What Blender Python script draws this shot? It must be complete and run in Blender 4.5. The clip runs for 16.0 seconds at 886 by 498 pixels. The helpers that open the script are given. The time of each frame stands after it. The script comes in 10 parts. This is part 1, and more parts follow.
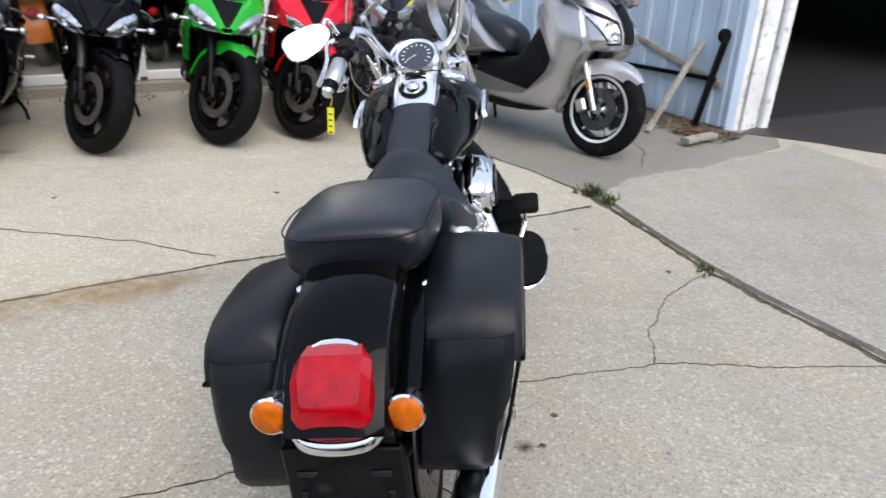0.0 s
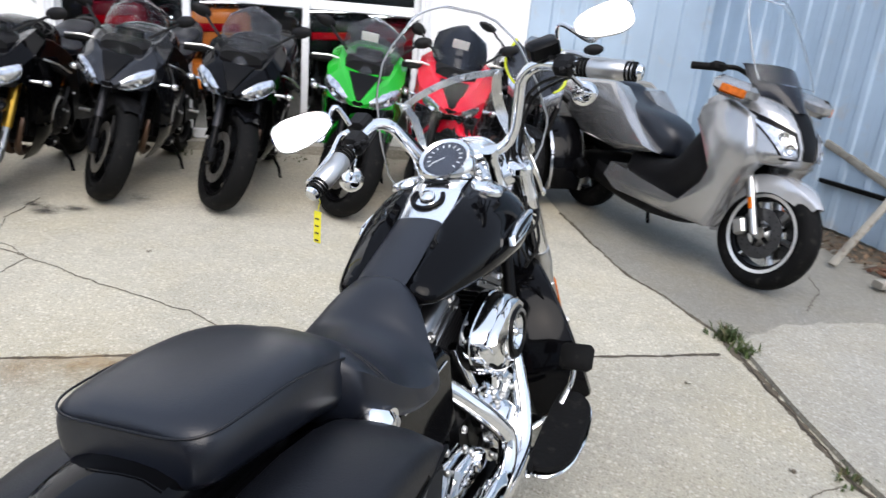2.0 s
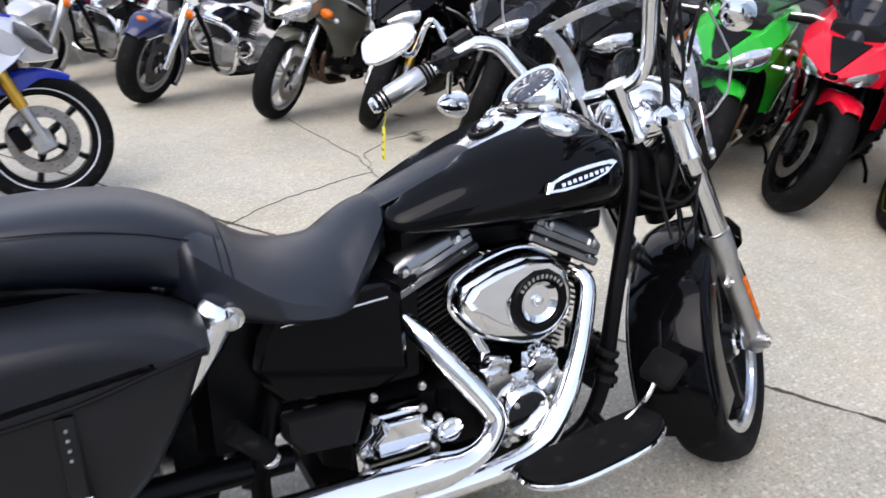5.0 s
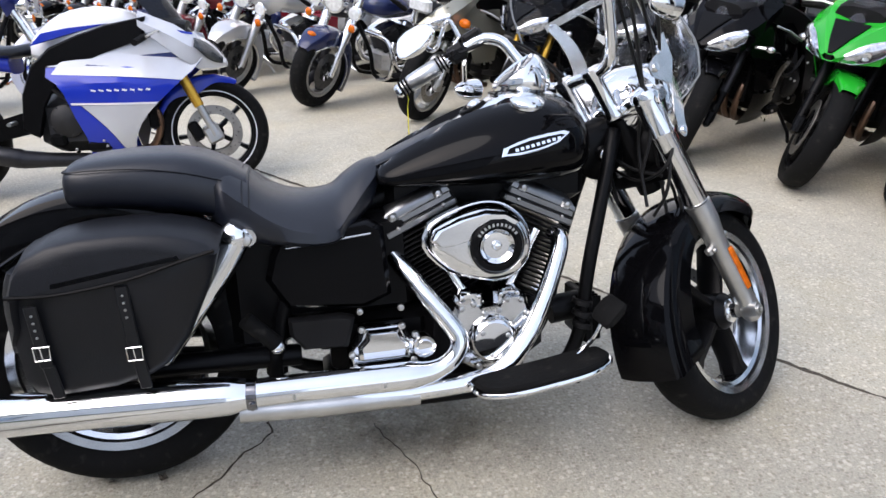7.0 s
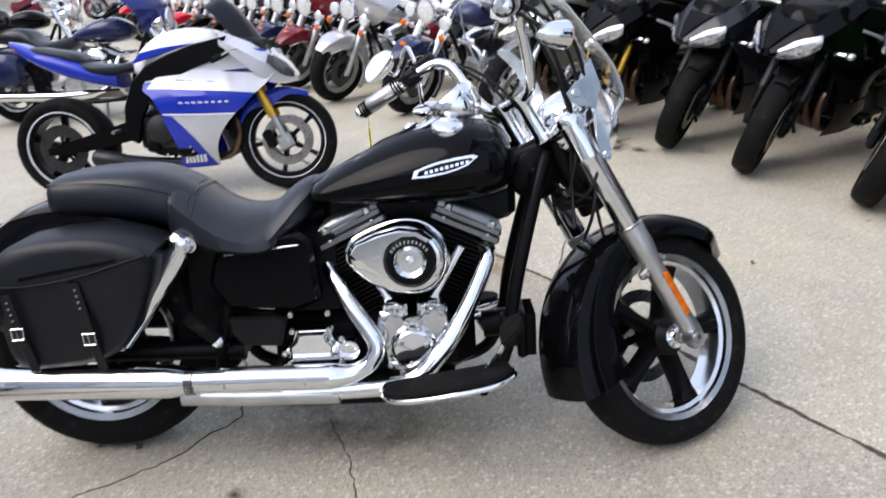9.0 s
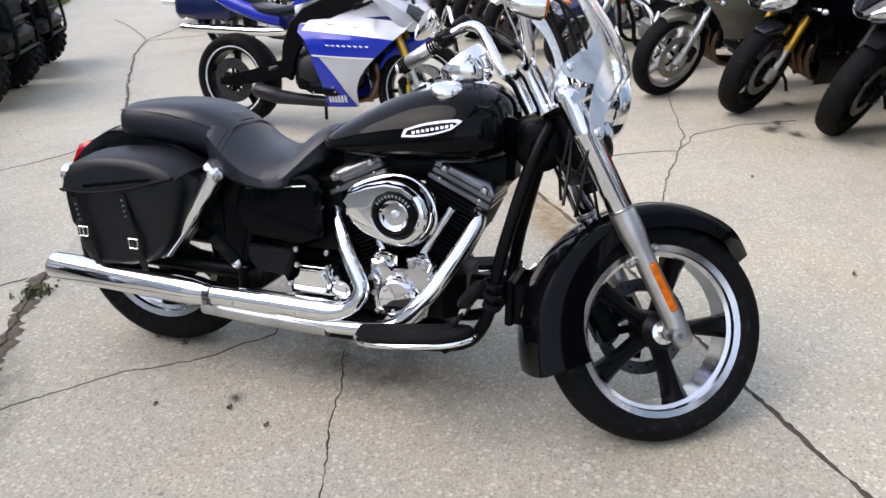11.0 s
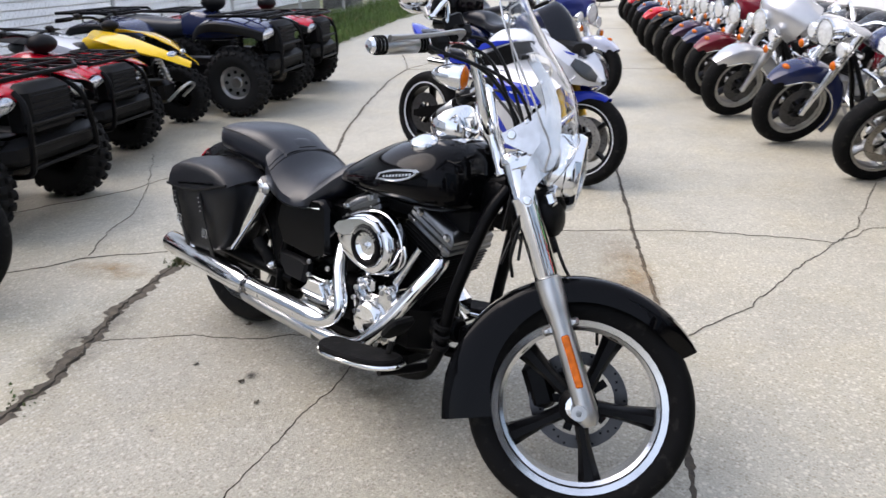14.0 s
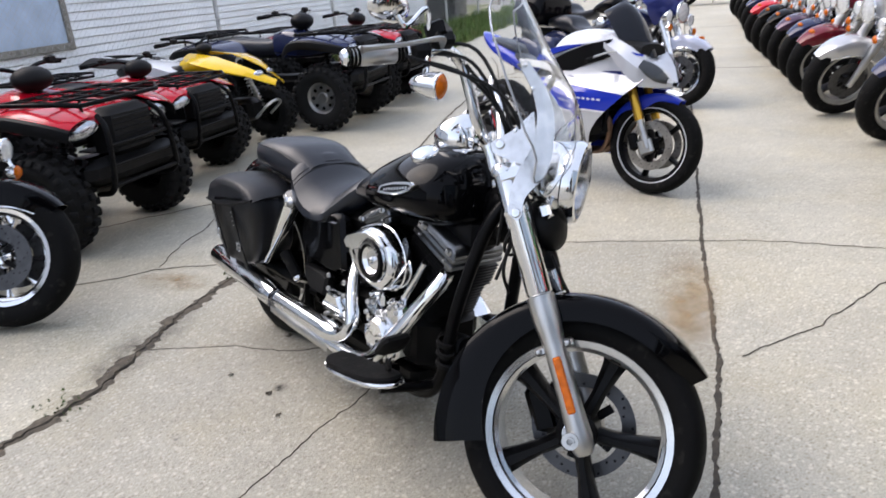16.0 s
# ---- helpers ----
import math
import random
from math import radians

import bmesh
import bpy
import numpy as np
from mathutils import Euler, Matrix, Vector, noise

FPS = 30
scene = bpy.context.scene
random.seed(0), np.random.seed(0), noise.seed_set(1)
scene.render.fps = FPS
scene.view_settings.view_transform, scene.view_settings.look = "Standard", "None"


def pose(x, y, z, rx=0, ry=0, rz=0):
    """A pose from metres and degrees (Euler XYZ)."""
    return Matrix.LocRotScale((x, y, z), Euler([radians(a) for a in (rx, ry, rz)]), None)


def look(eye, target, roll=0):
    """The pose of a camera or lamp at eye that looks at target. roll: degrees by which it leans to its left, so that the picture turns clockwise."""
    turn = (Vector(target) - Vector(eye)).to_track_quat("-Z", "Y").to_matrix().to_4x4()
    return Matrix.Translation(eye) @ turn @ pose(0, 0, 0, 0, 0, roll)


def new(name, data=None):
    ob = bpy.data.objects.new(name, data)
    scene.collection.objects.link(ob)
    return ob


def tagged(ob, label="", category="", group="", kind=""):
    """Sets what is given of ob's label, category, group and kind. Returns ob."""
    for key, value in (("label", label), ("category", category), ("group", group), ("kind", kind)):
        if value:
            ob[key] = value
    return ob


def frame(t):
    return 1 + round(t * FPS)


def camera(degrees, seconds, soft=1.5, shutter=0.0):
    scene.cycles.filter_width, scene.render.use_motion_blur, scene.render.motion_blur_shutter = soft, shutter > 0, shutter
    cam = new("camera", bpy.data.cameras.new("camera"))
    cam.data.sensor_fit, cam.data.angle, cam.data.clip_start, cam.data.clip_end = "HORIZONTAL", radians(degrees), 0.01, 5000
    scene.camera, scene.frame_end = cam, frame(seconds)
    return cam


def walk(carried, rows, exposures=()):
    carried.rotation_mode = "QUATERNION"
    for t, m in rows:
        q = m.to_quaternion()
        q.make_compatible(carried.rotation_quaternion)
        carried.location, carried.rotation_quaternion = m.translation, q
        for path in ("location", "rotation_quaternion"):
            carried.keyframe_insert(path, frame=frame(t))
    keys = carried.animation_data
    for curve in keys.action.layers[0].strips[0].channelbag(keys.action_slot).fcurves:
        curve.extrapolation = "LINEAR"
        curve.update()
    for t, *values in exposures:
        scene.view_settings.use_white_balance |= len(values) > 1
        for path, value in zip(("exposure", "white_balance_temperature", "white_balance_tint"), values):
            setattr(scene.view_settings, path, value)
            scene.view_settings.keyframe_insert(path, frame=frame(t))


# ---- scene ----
cam = camera(63.5, 16.0, shutter=0.3)
PATH = [
    (0, (0.247, -1.149, 1.247), (0.092, 0.674, 0.439), 2.5),
    (0.5, (0.341, -1.112, 1.246), (-0.031, 0.694, 0.47), 0.3),
    (1, (0.414, -0.899, 1.242), (0.065, 0.922, 0.491), 2.6),
    (1.5, (0.473, -0.698, 1.234), (0.042, 1.136, 0.561), 4.1),
    (2, (0.596, -0.565, 1.268), (-0.102, 1.191, 0.614), 5.3),
    (2.5, (0.686, -0.436, 1.233), (-0.254, 1.194, 0.556), 4.1),
    (3, (0.766, -0.223, 1.239), (-0.306, 1.36, 0.651), 6.8),
    (3.5, (0.915, -0.11, 1.218), (-0.31, 1.379, 0.688), 6.9),
    (4, (1.042, -0.033, 1.219), (-0.353, 1.243, 0.566), 6.2),
    (4.5, (1.071, 0.102, 1.195), (-0.459, 1.168, 0.472), 5.9),
    (5, (1.173, 0.174, 1.182), (-0.447, 1.029, 0.38), 3.0),
    (5.2, (1.25, 0.191, 1.183), (-0.411, 0.937, 0.355), 1.4),
    (7.3, (1.683, 0.533, 1.21), (-0.14, 0.811, 0.435), -1.1),
    (7.5, (1.694, 0.574, 1.223), (-0.14, 0.791, 0.456), -1.3),
    (8, (1.631, 0.685, 1.203), (-0.225, 0.867, 0.481), -0.5),
    (8.5, (1.667, 0.835, 1.191), (-0.244, 0.97, 0.616), 0.1),
    (9, (1.801, 1.015, 1.262), (-0.043, 0.958, 0.491), -3.5),
    (9.5, (1.786, 1.151, 1.254), (-0.011, 0.849, 0.43), -5.3),
    (9.7, (1.77, 1.234, 1.246), (-0.016, 0.901, 0.409), -5.5),
    (11.8, (1.76, 1.799, 1.322), (0.123, 0.961, 0.536), -1.0),
    (12, (1.768, 1.883, 1.337), (0.152, 0.982, 0.578), -1.1),
    (12.5, (1.715, 1.999, 1.345), (0.217, 0.909, 0.592), -1.3),
    (13, (1.583, 2.074, 1.325), (0.099, 0.943, 0.605), -0.1),
    (13.5, (1.52, 2.204, 1.316), (0.063, 1.036, 0.599), -0.8),
    (14, (1.471, 2.352, 1.328), (0.112, 1.089, 0.582), -1.0),
    (14.5, (1.387, 2.371, 1.334), (0.141, 0.986, 0.607), -1.8),
    (15, (1.28, 2.384, 1.306), (-0.033, 1.001, 0.704), -2.0),
    (15.5, (1.227, 2.464, 1.32), (-0.05, 1.052, 0.706), -2.6),
    (16, (1.201, 2.513, 1.304), (0.067, 1.026, 0.595), -4.7),
]
EXPOSURES = [(0.0, 1.08, 6250, 14), (0.5, 1.08, 6250, 14), (2.0, 1.16, 6230, 13), (4.5, 1.2, 6160, 17), (8.0, 1.11, 6250, 16), (12.0, 1.08, 6350, 17), (16.0, 1.04, 6380, 16)]
walk(cam, [(t, look(eye, target, roll)) for t, eye, target, roll in PATH], EXPOSURES)

# ---- light: a bright, hazy day ----
SUN_UP, SUN_TURN = 48.0, 150.0
world = bpy.data.worlds.new("sky")
scene.world = world
world.use_nodes = True
sky = world.node_tree.nodes.new("ShaderNodeTexSky")
sky.sky_type, sky.sun_disc = "NISHITA", False
sky.sun_elevation, sky.sun_rotation = radians(SUN_UP), radians(SUN_TURN)
sky.dust_density, sky.ozone_density = 3.0, 1.0
back = world.node_tree.nodes["Background"]
back.inputs["Strength"].default_value = 0.15
# thin high haze that evens out the dome
veil = world.node_tree.nodes.new("ShaderNodeMix")
veil.data_type = "RGBA"
veil.inputs["Factor"].default_value = 0.55
veil.inputs["B"].default_value = (4.3, 4.7, 5.2, 1)
world.node_tree.links.new(sky.outputs[0], veil.inputs["A"])
world.node_tree.links.new(veil.outputs["Result"], back.inputs[0])
sun = new("sun", bpy.data.lights.new("sun", "SUN"))
sun.data.energy, sun.data.angle, sun.data.color = 1.15, radians(50), (1.0, 0.95, 0.86)
sun_way = Vector((math.sin(radians(SUN_TURN)) * math.cos(radians(SUN_UP)), math.cos(radians(SUN_TURN)) * math.cos(radians(SUN_UP)), math.sin(radians(SUN_UP))))
sun.matrix_world = look(sun_way * 40, (0, 0, 0))


# ---- mesh tools ----
class Geo:
    """Verts and faces of one mesh, gathered shape by shape."""

    def __init__(self):
        self.v, self.f = [], []

    def add(self, verts, faces, m=None):
        n = len(self.v)
        self.v += [tuple(m @ Vector(p)) for p in verts] if m is not None else [tuple(float(c) for c in p) for p in verts]
        self.f += [tuple(i + n for i in face) for face in faces]
        return self

    def loft(self, rings, caps=True, closed=False, m=None):
        k = len(rings[0])
        verts = [p for ring in rings for p in ring]
        faces = []
        for a in range(len(rings) if closed else len(rings) - 1):
            b = (a + 1) % len(rings)
            for i in range(k):
                j = (i + 1) % k
                faces.append((a * k + i, a * k + j, b * k + j, b * k + i))
        if caps and not closed:
            faces.append(tuple(range(k))[::-1])
            faces.append(tuple((len(rings) - 1) * k + i for i in range(k)))
        return self.add(verts, faces, m)

    def box(self, c, s, bevel=0.006, m=None):
        b = min(bevel, 0.45 * min(s))
        hx, hy, hz = s[0] / 2, s[1] / 2, s[2] / 2

        def ring(z, inset):
            x, y = hx - inset, hy - inset
            return [(c[0] + px, c[1] + py, c[2] + z) for px, py in ((x - b, -y), (x, -y + b), (x, y - b), (x - b, y), (-x + b, y), (-x, y - b), (-x, -y + b), (-x + b, -y))]

        return self.loft([ring(-hz, b), ring(-hz + b, 0), ring(hz - b, 0), ring(hz, b)], m=m)

    def bar(self, p0, p1, w, h, bevel=0.004, up=(0, 0, 1)):
        """A bevelled bar from p0 to p1, w wide and h high."""
        p0, p1 = Vector(p0), Vector(p1)
        z = (p1 - p0).normalized()
        x = Vector(up).cross(z)
        x = x.normalized() if x.length > 1e-4 else Vector((1, 0, 0))
        y = z.cross(x)
        m = Matrix((x, y, z)).transposed().to_4x4()
        m.translation = (p0 + p1) / 2
        return self.box((0, 0, 0), (w, h, (p1 - p0).length), bevel, m)

    def tube(self, path, r, seg=10, caps=True, flat=1.0, closed=False, m=None):
        """A round (or flattened) tube along the points; r: one radius, or one a point."""
        pts = [Vector(p) for p in path]
        n = len(pts)
        rs = r if isinstance(r, (list, tuple)) else [r] * n
        rings, side = [], None
        for i, p in enumerate(pts):
            if closed:
                way = (pts[(i + 1) % n] - pts[i - 1]).normalized()
            else:
                way = (pts[min(i + 1, n - 1)] - pts[max(i - 1, 0)]).normalized()
            if side is None:
                ref = Vector((0, 0, 1)) if abs(way.z) < 0.9 else Vector((1, 0, 0))
                side = way.cross(ref).normalized()
            side = (side - way * side.dot(way)).normalized()
            top = side.cross(way)
            rings.append([p + (side * math.cos(a) + top * math.sin(a) * flat) * rs[i] for a in (2 * math.pi * k / seg for k in range(seg))])
        return self.loft(rings, caps, closed, m)

    def lathe(self, profile, c=(0, 0, 0), axis=(1, 0, 0), seg=32, closed=False, arc=None):
        """Turns (radius, along) pairs round an axis; arc: from and to, in degrees."""
        z = Vector(axis).normalized()
        x = Vector((0, 0, 1)).cross(z) if abs(z.z) < 0.9 else Vector((1, 0, 0)).cross(z)
        x.normalize()
        y = z.cross(x)
        c = Vector(c)
        full = arc is None
        a0, a1 = (0, 360) if full else arc
        count = seg if full else seg + 1
        rings = []
        for i in range(count):
            a = radians(a0 + (a1 - a0) * i / seg)
            d = x * math.cos(a) + y * math.sin(a)
            rings.append([c + d * r + z * h for r, h in profile])
        k = len(profile)
        verts = [p for ring in rings for p in ring]
        faces = []
        for a in range(count if full else count - 1):
            b = (a + 1) % count
            for i in range(k if closed else k - 1):
                j = (i + 1) % k
                faces.append((a * k + i, b * k + i, b * k + j, a * k + j))
        if closed and not full:
            faces.append(tuple(range(k)))
            faces.append(tuple((count - 1) * k + i for i in range(k))[::-1])
        return self.add(verts, faces)

    def ball(self, c, r, seg=16, rows=10, m=None, cut=None):
        """An ellipsoid; cut: keep rows from and to, 0 at its top and 1 at its foot."""
        r = r if isinstance(r, (list, tuple)) else (r, r, r)
        t0, t1 = cut or (0, 1)
        rings = []
        for i in range(rows + 1):
            t = math.pi * (t0 + (t1 - t0) * i / rows)
            s = max(math.sin(t), 1e-3)
            rings.append([(c[0] + r[0] * s * math.cos(a), c[1] + r[1] * s * math.sin(a), c[2] + r[2] * math.cos(t)) for a in (2 * math.pi * k / seg for k in range(seg))])
        return self.loft(rings[::-1], True, m=m)

    def plate(self, outline, lo, hi, plane="yz", bevel=0.0, m=None):
        """A flat outline made thick: the outline lies in a plane, lo and hi along its normal."""
        put = {"yz": lambda a, b, h: (h, a, b), "xz": lambda a, b, h: (a, h, b), "xy": lambda a, b, h: (a, b, h)}[plane]
        if bevel:
            ca = sum(p[0] for p in outline) / len(outline)
            cb = sum(p[1] for p in outline) / len(outline)

            def shrink(p):
                d = math.hypot(p[0] - ca, p[1] - cb) or 1
                k = max(0.0, 1 - bevel / d)
                return ca + (p[0] - ca) * k, cb + (p[1] - cb) * k

            small = [shrink(p) for p in outline]
            rings = [[put(a, b, lo) for a, b in small], [put(a, b, lo + bevel) for a, b in outline], [put(a, b, hi - bevel) for a, b in outline], [put(a, b, hi) for a, b in small]]
        else:
            rings = [[put(a, b, lo) for a, b in outline], [put(a, b, hi) for a, b in outline]]
        return self.loft(rings, m=m)

    def grid(self, rows, m=None, thick=0.0):
        """A sheet through rows of points, made thick along its normals where thick is not 0."""
        a, b = len(rows), len(rows[0])
        pts = np.array([[tuple(p) for p in row] for row in rows], float)
        if not thick:
            return self.add(pts.reshape(-1, 3), [(i * b + j, i * b + j + 1, (i + 1) * b + j + 1, (i + 1) * b + j) for i in range(a - 1) for j in range(b - 1)], m)
        nrm = np.cross(np.gradient(pts, axis=1), np.gradient(pts, axis=0))
        nrm /= np.linalg.norm(nrm, axis=-1, keepdims=True) + 1e-9
        low = pts - nrm * thick
        n = a * b
        faces = []
        for i in range(a - 1):
            for j in range(b - 1):
                q = (i * b + j, (i + 1) * b + j, (i + 1) * b + j + 1, i * b + j + 1)
                faces += [q, tuple(n + k for k in q[::-1])]
        edge = [j for j in range(b)] + [i * b + b - 1 for i in range(1, a)] + [(a - 1) * b + j for j in range(b - 2, -1, -1)] + [i * b for i in range(a - 2, 0, -1)]
        for i, e in enumerate(edge):
            g = edge[(i + 1) % len(edge)]
            faces.append((e, g, n + g, n + e))
        both = np.concatenate([pts.reshape(-1, 3), low.reshape(-1, 3)])
        fan = [(f[0], f[i], f[i + 1]) for f in faces for i in range(1, len(f) - 1)]
        tri = both[np.array(fan)]
        if np.einsum("ij,ij->i", tri[:, 0], np.cross(tri[:, 1], tri[:, 2])).sum() < 0:
            faces = [f[::-1] for f in faces]
        return self.add(np.concatenate([pts.reshape(-1, 3), low.reshape(-1, 3)]), faces, m)

    def turned(self, m, start=0):
        """Moves what was gathered since start by m."""
        self.v[start:] = [tuple(m @ Vector(p)) for p in self.v[start:]]
        return self

    def mesh(self, name, smooth=40):
        data = bpy.data.meshes.new(name)
        data.from_pydata(self.v, [], self.f)
        if smooth:
            data.polygons.foreach_set("use_smooth", [True] * len(data.polygons))
            data.set_sharp_from_angle(angle=radians(smooth))
        data.update()
        return data


def part(name, geo, material, parent, label="", smooth=40):
    """Links a mesh as one part under a thing or a part."""
    data = geo.mesh(name, smooth) if isinstance(geo, Geo) else geo
    if not data.materials:
        data.materials.append(material)
    ob = new(name, data)
    ob.parent = parent
    return tagged(ob, label=label)


def thing(name, m, label, category, group="", kind=""):
    ob = new(name)
    ob.empty_display_size = 0.1
    ob.matrix_world = m
    return tagged(ob, label, category, group, kind)


def solid(name, geo, material, label, category, kind="", group="", m=None, smooth=40):
    """A thing that is one mesh."""
    ob = new(name, geo.mesh(name, smooth))
    ob.data.materials.append(material)
    if m is not None:
        ob.matrix_world = m
    return tagged(ob, label, category, group, kind)


def curve(points, n=8):
    """A smooth line through the points (Catmull-Rom)."""
    p = [Vector(q) for q in points]
    p = [2 * p[0] - p[1]] + p + [2 * p[-1] - p[-2]]
    out = []
    for i in range(1, len(p) - 2):
        for k in range(n):
            t = k / n
            out.append(0.5 * (2 * p[i] + (p[i + 1] - p[i - 1]) * t + (2 * p[i - 1] - 5 * p[i] + 4 * p[i + 1] - p[i + 2]) * t * t + (3 * p[i] - p[i - 1] - 3 * p[i + 1] + p[i + 2]) * t ** 3))
    return out + [p[-2]]


def spread(values, n):
    """A smooth run through rows of numbers, n steps between two."""
    rows = np.array(values, float)
    rows = np.vstack([2 * rows[0] - rows[1], rows, 2 * rows[-1] - rows[-2]])
    out = []
    for i in range(1, len(rows) - 2):
        for k in range(n):
            t = k / n
            out.append(0.5 * (2 * rows[i] + (rows[i + 1] - rows[i - 1]) * t + (2 * rows[i - 1] - 5 * rows[i] + 4 * rows[i + 1] - rows[i + 2]) * t * t + (3 * rows[i] - rows[i - 1] - 3 * rows[i + 1] + rows[i + 2]) * t ** 3))
    return out + [rows[-2]]


def hull(sections, n=3, seg=20, power=2.5, caps=True):
    """A smooth body along y from rows (y, half width, z foot, z top, x centre): super-ellipse rings."""
    geo = Geo()
    rings = []
    for y, w, lo, hi, cx in spread(sections, n):
        ring = []
        for k in range(seg):
            a = 2 * math.pi * k / seg
            c, s = math.cos(a), math.sin(a)
            e = 2 / power
            ring.append((cx + max(w, 0.002) * math.copysign(abs(c) ** e, c), y, (lo + hi) / 2 + max((hi - lo) / 2, 0.002) * math.copysign(abs(s) ** e, s)))
        rings.append(ring)
    return geo.loft(rings, caps)


# ---- materials ----
def material(name, colour, rough=0.5, metal=0.0, coat=0.0, vary=0.12, scale=6.0, bump=0.0, bump_scale=60.0, dirt=None, dirt_at=0.0, trans=0.0, ior=1.45, emit=0.0, random_tint=0.0, spec=0.5, coat_ior=1.5):
    """A surface with two scales of variation: blotches and fine grain, with relief and dirt."""
    mat = bpy.data.materials.new(name)
    mat.use_nodes = True
    nodes, links = mat.node_tree.nodes, mat.node_tree.links
    bsdf = nodes["Principled BSDF"]
    bsdf.inputs["Roughness"].default_value = rough
    bsdf.inputs["Metallic"].default_value = metal
    bsdf.inputs["Coat Weight"].default_value = coat
    bsdf.inputs["Coat Roughness"].default_value = 0.03
    bsdf.inputs["Coat IOR"].default_value = coat_ior
    bsdf.inputs["Transmission Weight"].default_value = trans
    bsdf.inputs["IOR"].default_value = ior
    bsdf.inputs["Specular IOR Level"].default_value = spec
    rgb = (*colour, 1)
    bsdf.inputs["Base Color"].default_value = rgb
    if emit:
        bsdf.inputs["Emission Color"].default_value = rgb
        bsdf.inputs["Emission Strength"].default_value = emit
    if vary or bump or dirt:
        place = nodes.new("ShaderNodeTexCoord")
        blot = nodes.new("ShaderNodeTexNoise")
        blot.inputs["Scale"].default_value, blot.inputs["Detail"].default_value = scale, 6
        links.new(place.outputs["Object"], blot.inputs["Vector"])
        ramp = nodes.new("ShaderNodeMapRange")
        ramp.inputs["From Min"].default_value, ramp.inputs["From Max"].default_value = 0.3, 0.7
        ramp.inputs["To Min"].default_value, ramp.inputs["To Max"].default_value = 1 - vary, 1 + vary
        links.new(blot.outputs["Fac"], ramp.inputs["Value"])
        mix = nodes.new("ShaderNodeVectorMath")
        mix.operation = "SCALE"
        mix.inputs[0].default_value = colour
        links.new(ramp.outputs[0], mix.inputs["Scale"])
        out = mix.outputs[0]
        rvar = nodes.new("ShaderNodeMapRange")
        rvar.inputs["To Min"].default_value, rvar.inputs["To Max"].default_value = max(rough - 0.6 * vary * rough, 0.0), min(rough + 0.8 * vary * rough + 0.02, 1.0)
        links.new(blot.outputs["Fac"], rvar.inputs["Value"])
        links.new(rvar.outputs[0], bsdf.inputs["Roughness"])
        if dirt:
            fleck = nodes.new("ShaderNodeTexNoise")
            fleck.inputs["Scale"].default_value, fleck.inputs["Detail"].default_value = scale * 3.1, 8
            links.new(place.outputs["Object"], fleck.inputs["Vector"])
            edge = nodes.new("ShaderNodeMapRange")
            edge.inputs["From Min"].default_value, edge.inputs["From Max"].default_value = 0.56 - dirt_at, 0.68 - dirt_at
            links.new(fleck.outputs["Fac"], edge.inputs["Value"])
            blend = nodes.new("ShaderNodeMix")
            blend.data_type = "RGBA"
            blend.inputs["B"].default_value = (*dirt, 1)
            links.new(edge.outputs[0], blend.inputs["Factor"])
            links.new(out, blend.inputs["A"])
            out = blend.outputs["Result"]
        if random_tint:
            info = nodes.new("ShaderNodeObjectInfo")
            tint = nodes.new("ShaderNodeMapRange")
            tint.inputs["To Min"].default_value, tint.inputs["To Max"].default_value = 1 - random_tint, 1 + random_tint
            links.new(info.outputs["Random"], tint.inputs["Value"])
            mul = nodes.new("ShaderNodeVectorMath")
            mul.operation = "SCALE"
            links.new(out, mul.inputs[0])
            links.new(tint.outputs[0], mul.inputs["Scale"])
            out = mul.outputs[0]
        links.new(out, bsdf.inputs["Base Color"])
        if bump:
            grain = nodes.new("ShaderNodeTexNoise")
            grain.inputs["Scale"].default_value, grain.inputs["Detail"].default_value = bump_scale, 5
            links.new(place.outputs["Object"], grain.inputs["Vector"])
            relief = nodes.new("ShaderNodeBump")
            relief.inputs["Strength"].default_value, relief.inputs["Distance"].default_value = bump, 0.004
            links.new(grain.outputs["Fac"], relief.inputs["Height"])
            links.new(relief.outputs[0], bsdf.inputs["Normal"])
    return mat


CHROME = material("chrome", (0.78, 0.79, 0.8), 0.06, 1.0, vary=0.05, scale=9)
DULL_METAL = material("brushed_alloy", (0.5, 0.5, 0.49), 0.34, 1.0, vary=0.12, scale=14, bump=0.05, bump_scale=300)
CAST_METAL = material("cast_alloy", (0.42, 0.42, 0.41), 0.45, 1.0, vary=0.2, scale=20, bump=0.2, bump_scale=160)
DARK_METAL = material("dark_steel", (0.03, 0.03, 0.033), 0.4, 0.7, vary=0.25, scale=18, bump=0.1, bump_scale=120)
BLACK_PAINT = material("gloss_black_paint", (0.0018, 0.0018, 0.0022), 0.1, 0.0, coat=1.0, coat_ior=1.18, vary=0.1, scale=5, spec=0.03)
SATIN_BLACK = material("satin_black_metal", (0.0025, 0.0025, 0.0028), 0.34, 0.0, spec=0.12, vary=0.2, scale=12, bump=0.08, bump_scale=180)
BLACK_PLASTIC = material("black_plastic", (0.005, 0.005, 0.0054), 0.5, spec=0.2, vary=0.25, scale=10, bump=0.15, bump_scale=220)
LEATHER = material("black_leather", (0.0048, 0.0055, 0.0078), 0.4, spec=0.34, vary=0.22, scale=7, bump=0.18, bump_scale=340)
SEAT_VINYL = material("seat_vinyl", (0.0045, 0.006, 0.0105), 0.34, spec=0.55, vary=0.18, scale=6, bump=0.1, bump_scale=420)
